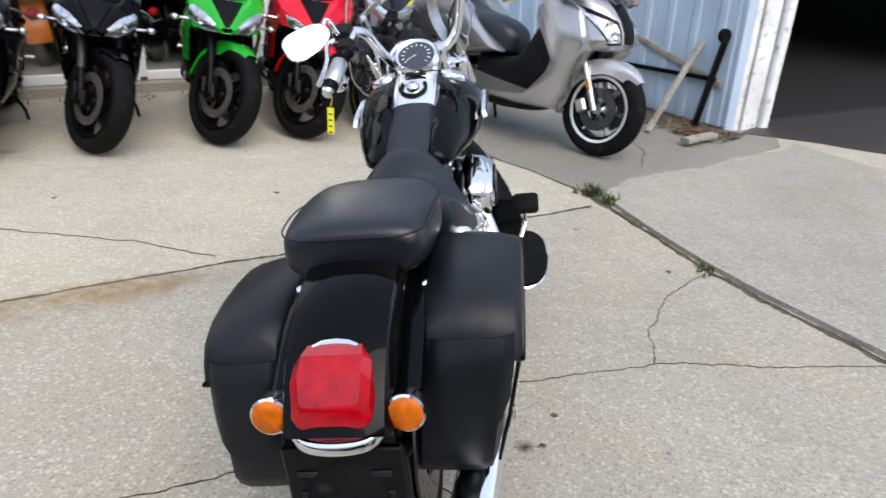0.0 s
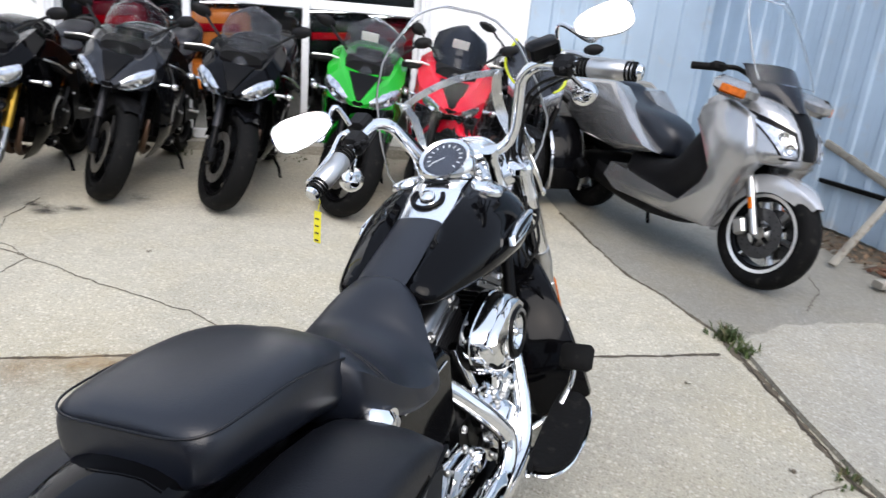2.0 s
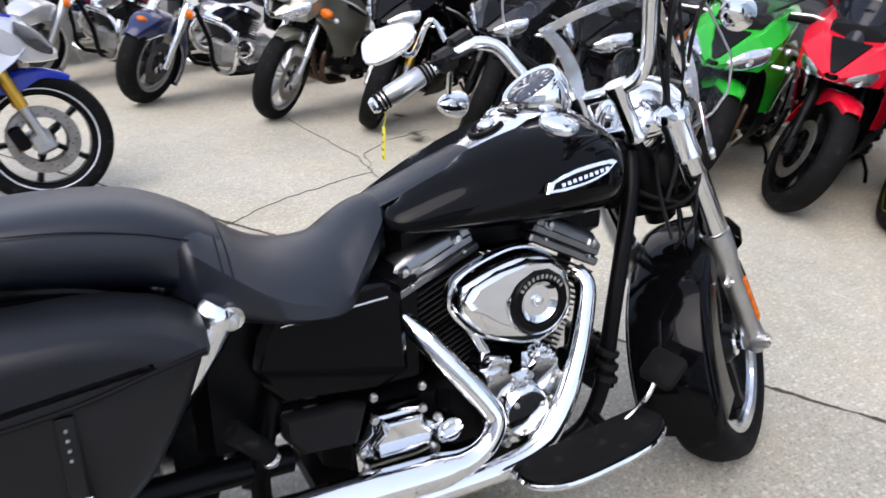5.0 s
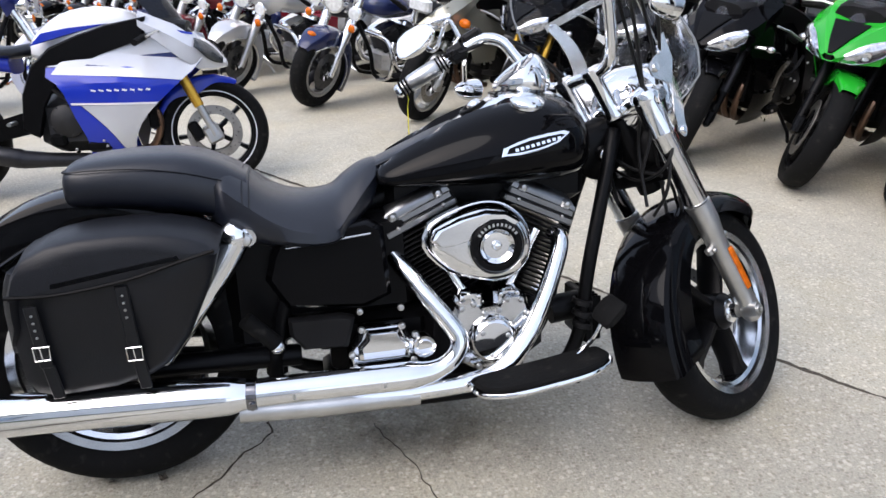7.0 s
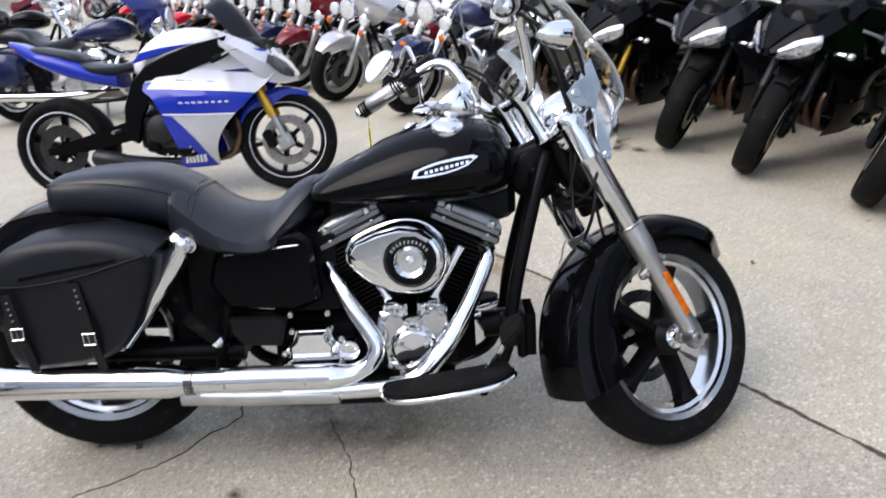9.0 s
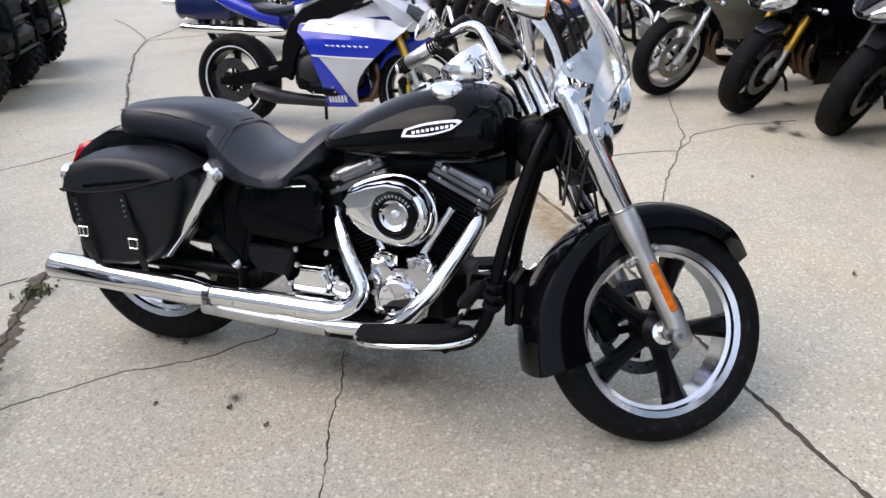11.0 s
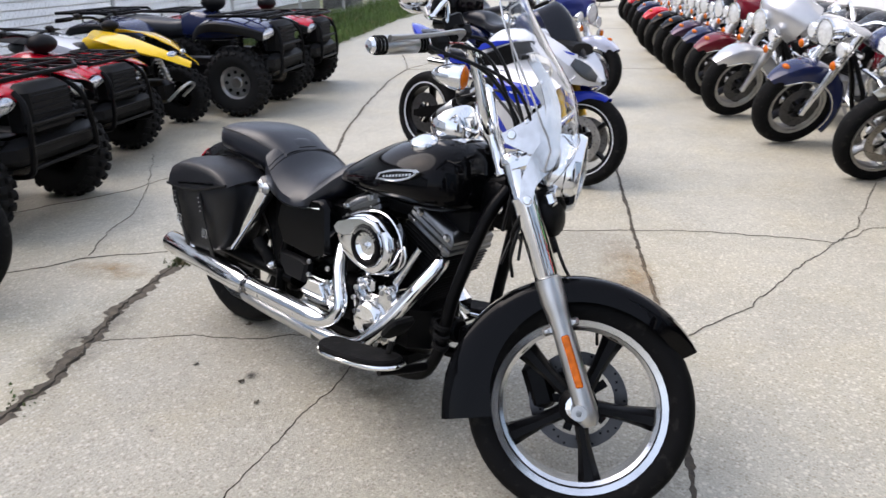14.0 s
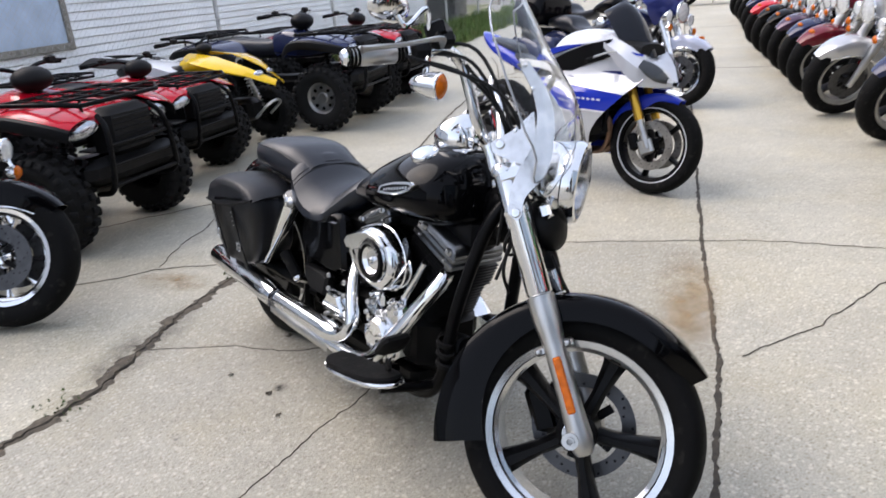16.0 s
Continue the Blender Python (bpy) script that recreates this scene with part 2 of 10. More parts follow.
RUBBER = material("tyre_rubber", (0.0042, 0.0042, 0.0042), 0.7, spec=0.12, vary=0.3, scale=9, bump=0.3, bump_scale=90, dirt=(0.018, 0.017, 0.015), dirt_at=-0.02)
CABLE = material("cable_rubber", (0.005, 0.005, 0.005), 0.5, spec=0.3, vary=0.1)
CLEAR = material("clear_screen", (0.97, 0.98, 0.985), 0.02, trans=1.0, ior=1.16, vary=0)
GLASS = material("lamp_glass", (0.95, 0.96, 0.97), 0.04, trans=1.0, ior=1.3, vary=0)
SMOKE = material("smoked_screen", (0.42, 0.44, 0.48), 0.03, trans=0.95, ior=1.12, vary=0)
DARK_SCREEN = material("dark_screen", (0.012, 0.014, 0.02), 0.08, trans=0.25, ior=1.3, vary=0)
WINDOW = material("door_pane", (0.75, 0.8, 0.83), 0.02, trans=1.0, ior=1.35, vary=0)
MIRROR = material("mirror_face", (0.9, 0.91, 0.92), 0.02, 1.0, vary=0)
AMBER = material("amber_lens", (0.5, 0.11, 0.003), 0.2, spec=0.3, coat=0.0, vary=0.3, scale=45)
RED_LENS = material("red_lens", (0.33, 0.0005, 0.006), 0.16, spec=0.25, coat=0.7, coat_ior=1.35, vary=0.25, scale=40)
LAMP_WHITE = material("lamp_reflector", (0.55, 0.56, 0.59), 0.14, 0.85, vary=0.3, scale=40)
YELLOW_TAG = material("yellow_tag", (0.75, 0.68, 0.03), 0.6, vary=0.06)
PAPER = material("white_paper", (0.8, 0.8, 0.78), 0.7, vary=0.04)
INK = material("dark_ink", (0.02, 0.02, 0.02), 0.7, vary=0.05)
GOLD = material("gold_fork", (0.62, 0.36, 0.05), 0.28, 0.9, vary=0.1)


def paint(name, colour, metal=0.0):
    return material(name, colour, 0.22, metal, coat=1.0, coat_ior=1.32, vary=0.08, scale=4, spec=0.2)


BLUE_PAINT = paint("blue_paint", (0.012, 0.03, 0.36))
WHITE_PAINT = paint("white_bike_paint", (0.72, 0.73, 0.76))
SILVER_PAINT = paint("silver_paint", (0.5, 0.505, 0.52), 0.55)
GREEN_PAINT = paint("green_paint", (0.012, 0.3, 0.018))
RED_PAINT = paint("red_paint", (0.5, 0.004, 0.018))
MAROON_PAINT = paint("maroon_paint", (0.13, 0.006, 0.014))
NAVY_PAINT = paint("navy_paint", (0.01, 0.016, 0.06))
GREY_PAINT = paint("graphite_paint", (0.012, 0.013, 0.016), 0.2)
OLIVE_SILVER = paint("olive_silver_paint", (0.25, 0.245, 0.2), 0.6)
YELLOW_PAINT = paint("yellow_paint", (0.85, 0.55, 0.01))
LIME = paint("lime_trim", (0.42, 0.46, 0.012))
TAPE = paint("dull_yellow_tape", (0.16, 0.16, 0.02))
PURPLE_PAINT = paint("plum_paint", (0.06, 0.03, 0.06), 0.3)


# ---- the lot's own axes: along the shop's wall, and out from it ----
ALONG, OUT = Vector((0.82, 0.572, 0)), Vector((0.572, -0.82, 0))


def lot(s, o, z=0.0):
    return ALONG * s + OUT * o + Vector((0, 0, z))


def lot_pose(s, o, z=0.0, turn=0.0):
    """Local x along the wall, local y into the shop."""
    m = Matrix((ALONG, -OUT, Vector((0, 0, 1)))).transposed().to_4x4()
    m.translation = lot(s, o, z)
    return m @ pose(0, 0, 0, 0, 0, turn)


def concrete(name, colour, stain):
    mat = bpy.data.materials.new(name)
    mat.use_nodes = True
    nodes, links = mat.node_tree.nodes, mat.node_tree.links
    bsdf = nodes["Principled BSDF"]
    place = nodes.new("ShaderNodeTexCoord")

    def noise_of(scale, detail=5, rough=0.55):
        tex = nodes.new("ShaderNodeTexNoise")
        tex.inputs["Scale"].default_value, tex.inputs["Detail"].default_value, tex.inputs["Roughness"].default_value = scale, detail, rough
        links.new(place.outputs["Object"], tex.inputs["Vector"])
        return tex.outputs["Fac"]

    def ranged(value, a, b, c, d):
        node = nodes.new("ShaderNodeMapRange")
        for key, v in zip(("From Min", "From Max", "To Min", "To Max"), (a, b, c, d)):
            node.inputs[key].default_value = v
        links.new(value, node.inputs["Value"])
        return node.outputs[0]

    def mixed(fac, a, b):
        node = nodes.new("ShaderNodeMix")
        node.data_type = "RGBA"
        links.new(fac, node.inputs["Factor"])
        for key, v in (("A", a), ("B", b)):
            if isinstance(v, tuple):
                node.inputs[key].default_value = (*v, 1)
            else:
                links.new(v, node.inputs[key])
        return node.outputs["Result"]

    def scaled(value, by):
        node = nodes.new("ShaderNodeVectorMath")
        node.operation = "SCALE"
        links.new(value, node.inputs[0])
        links.new(by, node.inputs["Scale"])
        return node.outputs[0]

    def product(a, b):
        node = nodes.new("ShaderNodeMath")
        node.operation = "MULTIPLY"
        links.new(a, node.inputs[0])
        links.new(b, node.inputs[1])
        return node.outputs[0]

    def pebbles(scale, lo, hi, reach, strength):
        """Mask of the stones of one shade that show in the worn surface."""
        cells = nodes.new("ShaderNodeTexVoronoi")
        cells.inputs["Scale"].default_value, cells.inputs["Randomness"].default_value = scale, 1.0
        links.new(place.outputs["Object"], cells.inputs["Vector"])
        split = nodes.new("ShaderNodeSeparateColor")
        links.new(cells.outputs["Color"], split.inputs[0])
        return product(ranged(cells.outputs["Distance"], reach * 0.7, reach, strength, 0), ranged(split.outputs[0], lo, hi, 0, 1))

    tint = lambda *k: tuple(min(1, c * q) for c, q in zip(colour, k))
    big = ranged(noise_of(0.55, 6), 0.35, 0.68, 0, 1)
    base = mixed(big, colour, tint(0.9, 0.89, 0.86))
    base = mixed(ranged(noise_of(5.5, 8, 0.68), 0.5, 0.74, 0, 0.45), base, stain)
    base = mixed(ranged(noise_of(2.1, 6, 0.6), 0.58, 0.74, 0, 0.35), base, tint(1.14, 1.14, 1.15))
    base = mixed(ranged(noise_of(0.9, 7, 0.7), 0.6, 0.7, 0, 0.25), base, tint(0.78, 0.79, 0.82))
    base = mixed(ranged(noise_of(1.7, 6, 0.65), 0.46, 0.66, 0, 0.7), base, tint(0.98, 0.93, 0.8))
    base = scaled(base, ranged(noise_of(150, 3, 0.7), 0.36, 0.64, 0.8, 1.16))
    base = mixed(pebbles(62, 0.62, 0.66, 0.46, 0.75), base, tint(1.42, 1.42, 1.45))
    base = mixed(pebbles(110, 0.6, 0.64, 0.45, 0.5), base, tint(1.4, 1.38, 1.36))
    base = mixed(pebbles(84, 0.72, 0.76, 0.46, 0.8), base, tint(0.6, 0.56, 0.5))
    base = mixed(pebbles(150, 0.72, 0.76, 0.45, 0.6), base, tint(0.5, 0.5, 0.5))
    base = mixed(pebbles(2.6, 0.3, 0.32, 0.035, 0.75), base, tint(0.3, 0.29, 0.28))
    base = scaled(base, ranged(noise_of(1.3, 9, 0.72), 0.34, 0.66, 0.88, 1.09))
    links.new(base, bsdf.inputs["Base Color"])
    bsdf.inputs["Roughness"].default_value, bsdf.inputs["Specular IOR Level"].default_value = 0.55, 0.8
    height = nodes.new("ShaderNodeMath")
    height.operation = "ADD"
    links.new(noise_of(130, 4, 0.7), height.inputs[0])
    links.new(noise_of(18, 4, 0.6), height.inputs[1])
    relief = nodes.new("ShaderNodeBump")
    relief.inputs["Strength"].default_value, relief.inputs["Distance"].default_value = 0.6, 0.007
    links.new(height.outputs[0], relief.inputs["Height"])
    links.new(relief.outputs[0], bsdf.inputs["Normal"])
    return mat


CONCRETE = concrete("worn_concrete", (0.455, 0.428, 0.345), (0.3, 0.275, 0.215))
APRON = concrete("broken_concrete", (0.34, 0.324, 0.276), (0.22, 0.206, 0.172))
FLOOR_IN = concrete("shop_floor", (0.3, 0.29, 0.27), (0.16, 0.15, 0.14))
# near-black, since the shade inside the bay is put into this colour
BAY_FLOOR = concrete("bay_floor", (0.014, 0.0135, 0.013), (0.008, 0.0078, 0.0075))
# shade at the bay's entrance, painted as near-black concrete
SHADED_CONCRETE = concrete("shaded_concrete", (0.035, 0.033, 0.03), (0.018, 0.017, 0.015))
CRACK_DARK = material("crack_shadow", (0.052, 0.043, 0.031), 0.95, vary=0.5, scale=30, bump=0.8, bump_scale=70, dirt=(0.075, 0.06, 0.042))
SOIL = material("crack_dirt", (0.085, 0.07, 0.05), 0.95, vary=0.5, scale=30, bump=0.8, bump_scale=70, dirt=(0.12, 0.098, 0.066))
SAND_STAIN = material("sandy_stain", (0.43, 0.35, 0.235), 0.95, vary=0.2, scale=8, bump=0.4, bump_scale=120)
WEED = material("dull_weed", (0.05, 0.075, 0.022), 0.8, vary=0.4, scale=9, dirt=(0.12, 0.1, 0.05), dirt_at=0.03)
GRASS = material("grass_blade", (0.085, 0.14, 0.03), 0.7, vary=0.4, scale=1.5, dirt=(0.2, 0.19, 0.07), dirt_at=0.0)
TURF = material("turf_soil", (0.1, 0.12, 0.04), 0.95, vary=0.4, scale=1.2, bump=1.0, bump_scale=12, dirt=(0.19, 0.16, 0.08))
WHITE_WALL = material("white_wall_paint", (0.84, 0.84, 0.82), 0.6, vary=0.05, scale=1.5, bump=0.1, bump_scale=25, dirt=(0.74, 0.73, 0.7), dirt_at=-0.08)
METAL_WALL = material("pale_blue_steel_sheet", (0.4, 0.5, 0.6), 0.5, 0.1, vary=0.1, scale=2.2, bump=0.08, bump_scale=30, dirt=(0.42, 0.46, 0.5), dirt_at=-0.05)
TRIM_WHITE = material("weathered_white_trim", (0.66, 0.67, 0.66), 0.6, vary=0.14, scale=6, bump=0.2, bump_scale=50, dirt=(0.33, 0.29, 0.23), dirt_at=-0.01)
SIDING = material("white_lap_siding", (0.86, 0.87, 0.87), 0.6, vary=0.07, scale=2, bump=0.1, bump_scale=40)
# indoor shade of shop and bay, put into the wall and ceiling colour
SHADED_IN = material("shop_wall_inside_shaded", (0.01, 0.01, 0.0105), 0.8, vary=0.3, scale=2)
OLD_WOOD = material("weathered_wood", (0.25, 0.235, 0.2), 0.8, vary=0.3, scale=9, bump=0.4, bump_scale=60, dirt=(0.16, 0.13, 0.1))
GALV = material("galvanised_steel", (0.5, 0.5, 0.49), 0.5, 0.3, vary=0.2, scale=8)
RUST = material("rusty_steel", (0.11, 0.05, 0.03), 0.85, 0.3, vary=0.4, scale=15, bump=0.4, bump_scale=80)
ASPHALT = material("asphalt", (0.07, 0.07, 0.07), 0.9, vary=0.2, scale=3, bump=0.4, bump_scale=60)
TAN_WALL = material("tan_brick_wall", (0.42, 0.37, 0.3), 0.85, vary=0.12, scale=3, bump=0.2, bump_scale=30)
FAR_GLASS = material("dark_window", (0.02, 0.022, 0.025), 0.08, vary=0.1)
LEAF = material("tree_leaf", (0.05, 0.095, 0.022), 0.65, vary=0.4, scale=0.8)
BARK = material("tree_bark", (0.12, 0.09, 0.065), 0.9, vary=0.3, scale=6, bump=0.6, bump_scale=20)

# ---- ground: one sheet to the horizon ----
geo = Geo()
edges = [-900, -300, -100, -40, -20, -10, -5, 0, 5, 10, 20, 40, 100, 300, 900]
geo.grid([[(x, y, 0) for x in edges] for y in edges])
ground = solid("ground", geo, CONCRETE, "worn pale concrete lot with cracks and stains", "ground", "structure", smooth=0)


def ribbon(name, points, width, mat, label, z=0.005, rough=0.7, seed=1, step=0.016):
    """A crack or joint filled with dirt: a wavering strip just proud of the concrete."""
    rnd = random.Random(seed)
    pts = []
    for a, b in zip(points, points[1:]):
        a, b = Vector(a), Vector(b)
        k = max(1, int((b - a).length / step))
        pts += [a.lerp(b, i / k) for i in range(k)]
    pts.append(Vector(points[-1]))
    out, off, wide = [], 0.0, 0.5
    for i, p in enumerate(pts):
        way = (pts[min(i + 1, len(pts) - 1)] - pts[max(i - 1, 0)]).normalized()
        side = Vector((-way.y, way.x))
        off = 0.82 * off + rnd.uniform(-1, 1) * step * 0.5 * rough
        wide = 0.75 * wide + 0.25 * rnd.random()
        w = width * (0.1 + 1.1 * wide + 0.5 * (rnd.random() - 0.5)) / 2
        mid = p + side * off
        out.append((mid - side * w, mid + side * w))
    geo = Geo()
    geo.grid([[(p.x, p.y, 0.0024) for p, _ in out], [((p.x + q.x) / 2, (p.y + q.y) / 2, z) for p, q in out], [(q.x, q.y, 0.0024) for _, q in out]])
    return solid(name, geo, mat, label, "ground crack", "structure", smooth=60)


P2 = lambda *xy: [Vector(p) for p in xy]
JOINT = "dirt-filled joint between concrete slabs"
CRACK = "thin meandering crack in the concrete"
ribbon("joint_1", P2((-30, -18.3), (-12, -6.2), (-4.43, -1.09), (-1.86, 0.64), (-0.83, 1.36), (0.02, 1.87), (0.7, 2.34)), 0.026, CRACK_DARK, JOINT, seed=1, rough=0.35)
ribbon("joint_2", P2((-0.41, 4.0), (0.15, 3.13), (0.42, 2.85), (0.71, 2.5)), 0.026, SOIL, JOINT, seed=2)
ribbon("joint_3", P2((0.71, 2.5), (0.96, 1.98), (1.11, 1.67), (1.26, 1.43), (1.57, 1.0), (2.2, 0.1), (3.4, -1.5)), 0.042, SOIL, JOINT, seed=3)
ribbon("joint_3_core", P2((0.71, 2.5), (0.96, 1.98), (1.11, 1.67), (1.26, 1.43), (1.57, 1.0), (2.2, 0.1), (3.4, -1.5)), 0.017, CRACK_DARK, JOINT, z=0.008, seed=33)
ribbon("crack_1", P2((0.04, 0.6), (0.36, 0.71), (0.56, 0.79), (0.78, 0.88), (1.04, 0.91), (1.27, 0.94), (1.58, 0.99)), 0.0063, CRACK_DARK, CRACK, seed=4)
ribbon("crack_2", P2((0.78, 0.88), (0.8, 1.12), (0.91, 1.39), (1.1, 1.61)), 0.0058, CRACK_DARK, CRACK, seed=5)
ribbon("crack_3", P2((-0.9, 1.41), (-1.3, 1.49), (-1.73, 1.5), (-2.25, 1.53), (-2.55, 1.55), (-3.0, 1.5), (-3.52, 1.41)), 0.0069, CRACK_DARK, CRACK, seed=6)
ribbon("crack_4", P2((-2.25, 1.53), (-2.17, 1.31), (-1.99, 0.97), (-1.77, 0.67), (-1.58, 0.44), (-1.33, 0.18), (-0.9, -0.3)), 0.0063, CRACK_DARK, CRACK, seed=7)
ribbon("crack_5", P2((-2.3, 1.55), (-2.6, 1.62), (-2.83, 1.85), (-3.0, 2.2)), 0.0052, CRACK_DARK, CRACK, seed=8)
ribbon("wide_crack", P2((1.5, 0.4), (1.16, 0.06), (0.97, -0.03), (0.84, -0.1), (0.69, -0.23), (0.39, -0.49), (0.04, -0.72), (-0.3, -0.9)), 0.1, SOIL, "wide broken crack full of dirt and moss", z=0.008, seed=9, rough=1.3)
ribbon("wide_crack_core", P2((1.5, 0.4), (1.16, 0.06), (0.97, -0.03), (0.84, -0.1), (0.69, -0.23), (0.39, -0.49), (0.04, -0.72), (-0.3, -0.9)), 0.022, CRACK_DARK, "dark open core of a wide crack", z=0.011, seed=39, rough=1.3)
ribbon("crack_6", P2((0.62, -0.28), (0.46, -0.12), (0.34, -0.02), (0.2, 0.18), (0.02, 0.33), (-0.3, 0.25), (-0.47, 0.13), (-0.64, 0.03), (-1.1, -0.4)), 0.0081, CRACK_DARK, CRACK, seed=10)
ribbon("crack_8", P2((0.9, -1.4), (0.49, -1.21), (0.27, -1.15), (0.08, -1.0), (-0.1, -0.87)), 0.0069, CRACK_DARK, CRACK, seed=12)
ribbon("crack_9", P2((0.26, -1.17), (0.06, -1.42), (-0.19, -1.64), (-0.45, -2.0), (-0.69, -2.42), (-0.95, -2.9)), 0.0063, CRACK_DARK, CRACK, seed=13)
ribbon("crack_10", P2((-1.4, -1.4), (-2.52, -2.46), (-3.48, -3.25), (-4.54, -4.08), (-5.4, -4.62), (-6.0, -4.75), (-7.5, -5.2)), 0.03, SOIL, CRACK, seed=14)
ribbon("crack_11", P2((-5.4, -4.62), (-6.3, -5.6), (-7.0, -6.5)), 0.02, SOIL, CRACK, seed=15)
ribbon("crack_12", P2((-1.6, -2.0), (-1.33, -2.07), (-1.0, -2.25), (-0.4, -2.1), (0.3, -2.2)), 0.0058, CRACK_DARK, CRACK, seed=16)
ribbon("crack_13", P2((1.06, 3.1), (1.09, 3.25), (1.14, 3.45), (1.1, 3.7)), 0.0069, CRACK_DARK, CRACK, seed=17)
ribbon("slab_joint_1", P2((-10, 1.9), (-7.4, -1.8), (-6.4, -3.3), (-5.3, -4.6)), 0.012, SOIL, JOINT, seed=18, rough=0.2)
ribbon("slab_joint_2", P2((-15, -1.0), (-12.2, -5.0), (-9.6, -8.6)), 0.02, SOIL, JOINT, seed=19, rough=0.2)


def blotch(name, centre, size, mat, label, turn=0, seed=0, n=36, z=0.0056):
    """A stain of uneven outline, lying on the concrete."""
    rnd = random.Random(seed)
    waves = [(k, rnd.uniform(0, 6.3), rnd.uniform(0.04, 0.16) / k ** 0.5) for k in (2, 3, 5, 7, 11)]
    ring = []
    for i in range(n):
        a = 2 * math.pi * i / n
        r = 1 + sum(h * math.sin(k * a + p) for k, p, h in waves)
        x, y = size[0] * r * math.cos(a), size[1] * r * math.sin(a)
        ring.append((x, y, 0))
    geo = Geo()
    geo.add(ring + [(0, 0, 0)], [(i, (i + 1) % n, n) for i in range(n)])
    return solid(name, geo, mat, label, "ground stain", "structure", m=pose(*centre, z, 0, 0, turn), smooth=0)


def soft_stain(name, colour, strength):
    """Stain that breaks up into the concrete towards its edge."""
    mat = material(name, colour, 0.92, vary=0.2, scale=9, bump=0.3, bump_scale=130)
    nodes, links = mat.node_tree.nodes, mat.node_tree.links
    bsdf = nodes["Principled BSDF"]
    tex, place, rng = nodes.new("ShaderNodeTexNoise"), nodes.new("ShaderNodeTexCoord"), nodes.new("ShaderNodeMapRange")
    tex.inputs["Scale"].default_value, tex.inputs["Detail"].default_value, tex.inputs["Roughness"].default_value = 7, 8, 0.7
    links.new(place.outputs["Object"], tex.inputs["Vector"])
    links.new(tex.outputs["Fac"], rng.inputs["Value"])
    rng.inputs["From Min"].default_value, rng.inputs["From Max"].default_value, rng.inputs["To Max"].default_value = 0.38, 0.68, strength
    local, flat, far, fade, both = nodes.new("ShaderNodeVectorMath"), nodes.new("ShaderNodeVectorMath"), nodes.new("ShaderNodeVectorMath"), nodes.new("ShaderNodeMapRange"), nodes.new("ShaderNodeMath")
    local.operation, flat.operation, far.operation, both.operation = "SUBTRACT", "MULTIPLY", "LENGTH", "MULTIPLY"
    local.inputs[1].default_value, flat.inputs[1].default_value = (0.5, 0.5, 0.5), (1, 1, 0)
    links.new(place.outputs["Generated"], local.inputs[0])
    links.new(local.outputs[0], flat.inputs[0])
    links.new(flat.outputs[0], far.inputs[0])
    links.new(far.outputs["Value"], fade.inputs["Value"])
    fade.inputs["From Min"].default_value, fade.inputs["From Max"].default_value, fade.inputs["To Min"].default_value, fade.inputs["To Max"].default_value = 0.05, 0.46, 1, 0
    links.new(rng.outputs[0], both.inputs[0])
    links.new(fade.outputs[0], both.inputs[1])
    links.new(both.outputs[0], bsdf.inputs["Alpha"])
    return mat


SAND_SOFT = soft_stain("sandy_wash", (0.36, 0.25, 0.13), 0.85)
OIL_SPOT = soft_stain("oil_spot_wash", (0.06, 0.055, 0.048), 1.6)
OIL_SOFT = soft_stain("oil_wash", (0.11, 0.1, 0.085), 0.7)
blotch("sand_stain", (-1.15, 1.03), (0.62, 0.17), SAND_SOFT, "sandy brown wash along a joint", 35, 1)
blotch("sand_stain", (-1.05, 1.12), (0.3, 0.09), SAND_SOFT, "sandy brown wash along a joint", 35, 5, z=0.0066)
blotch("sand_stain", (0.27, -0.9), (0.28, 0.12), SAND_SOFT, "sandy brown wash beside a wide crack", -60, 2)
blotch("sand_stain", (0.62, -0.33), (0.5, 0.2), OIL_SOFT, "grey dirt beside a wide crack", 40, 3)
blotch("oil_stain", (0.05, 0.62), (0.5, 0.25), OIL_SOFT, "dark oily patch under the engine", 70, 4)
blotch("oil_stain", (-2.6, 2.55), (0.14, 0.09), OIL_SOFT, "dark oily patch beside a tyre", 20, 6)
for k, (x, y, r) in enumerate(((-2.78, 2.07, 0.075), (-2.92, 2.1, 0.045), (-2.7, 2.19, 0.055), (-3.42, 2.2, 0.06), (0.35, 0.4, 0.022), (0.13, -0.05, 0.014))):
    blotch("oil_spot", (x, y), (r * 1.7, r * 1.3), OIL_SPOT, "round dark oil spot on concrete", 15 * k, 20 + k)

# ---- a greyer, darker slab between the joint and the apron ----
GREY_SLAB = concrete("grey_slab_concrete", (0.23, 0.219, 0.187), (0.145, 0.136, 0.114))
WORN_SLAB = concrete("speckled_slab_concrete", (0.38, 0.358, 0.29), (0.255, 0.235, 0.186))
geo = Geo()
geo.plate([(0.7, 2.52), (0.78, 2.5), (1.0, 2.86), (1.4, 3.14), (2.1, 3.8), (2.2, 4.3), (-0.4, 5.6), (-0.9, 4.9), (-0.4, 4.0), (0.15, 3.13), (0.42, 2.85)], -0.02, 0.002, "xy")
solid("pavement_slab", geo, GREY_SLAB, "greyer concrete slab beside the broken apron", "pavement", "structure", smooth=0)

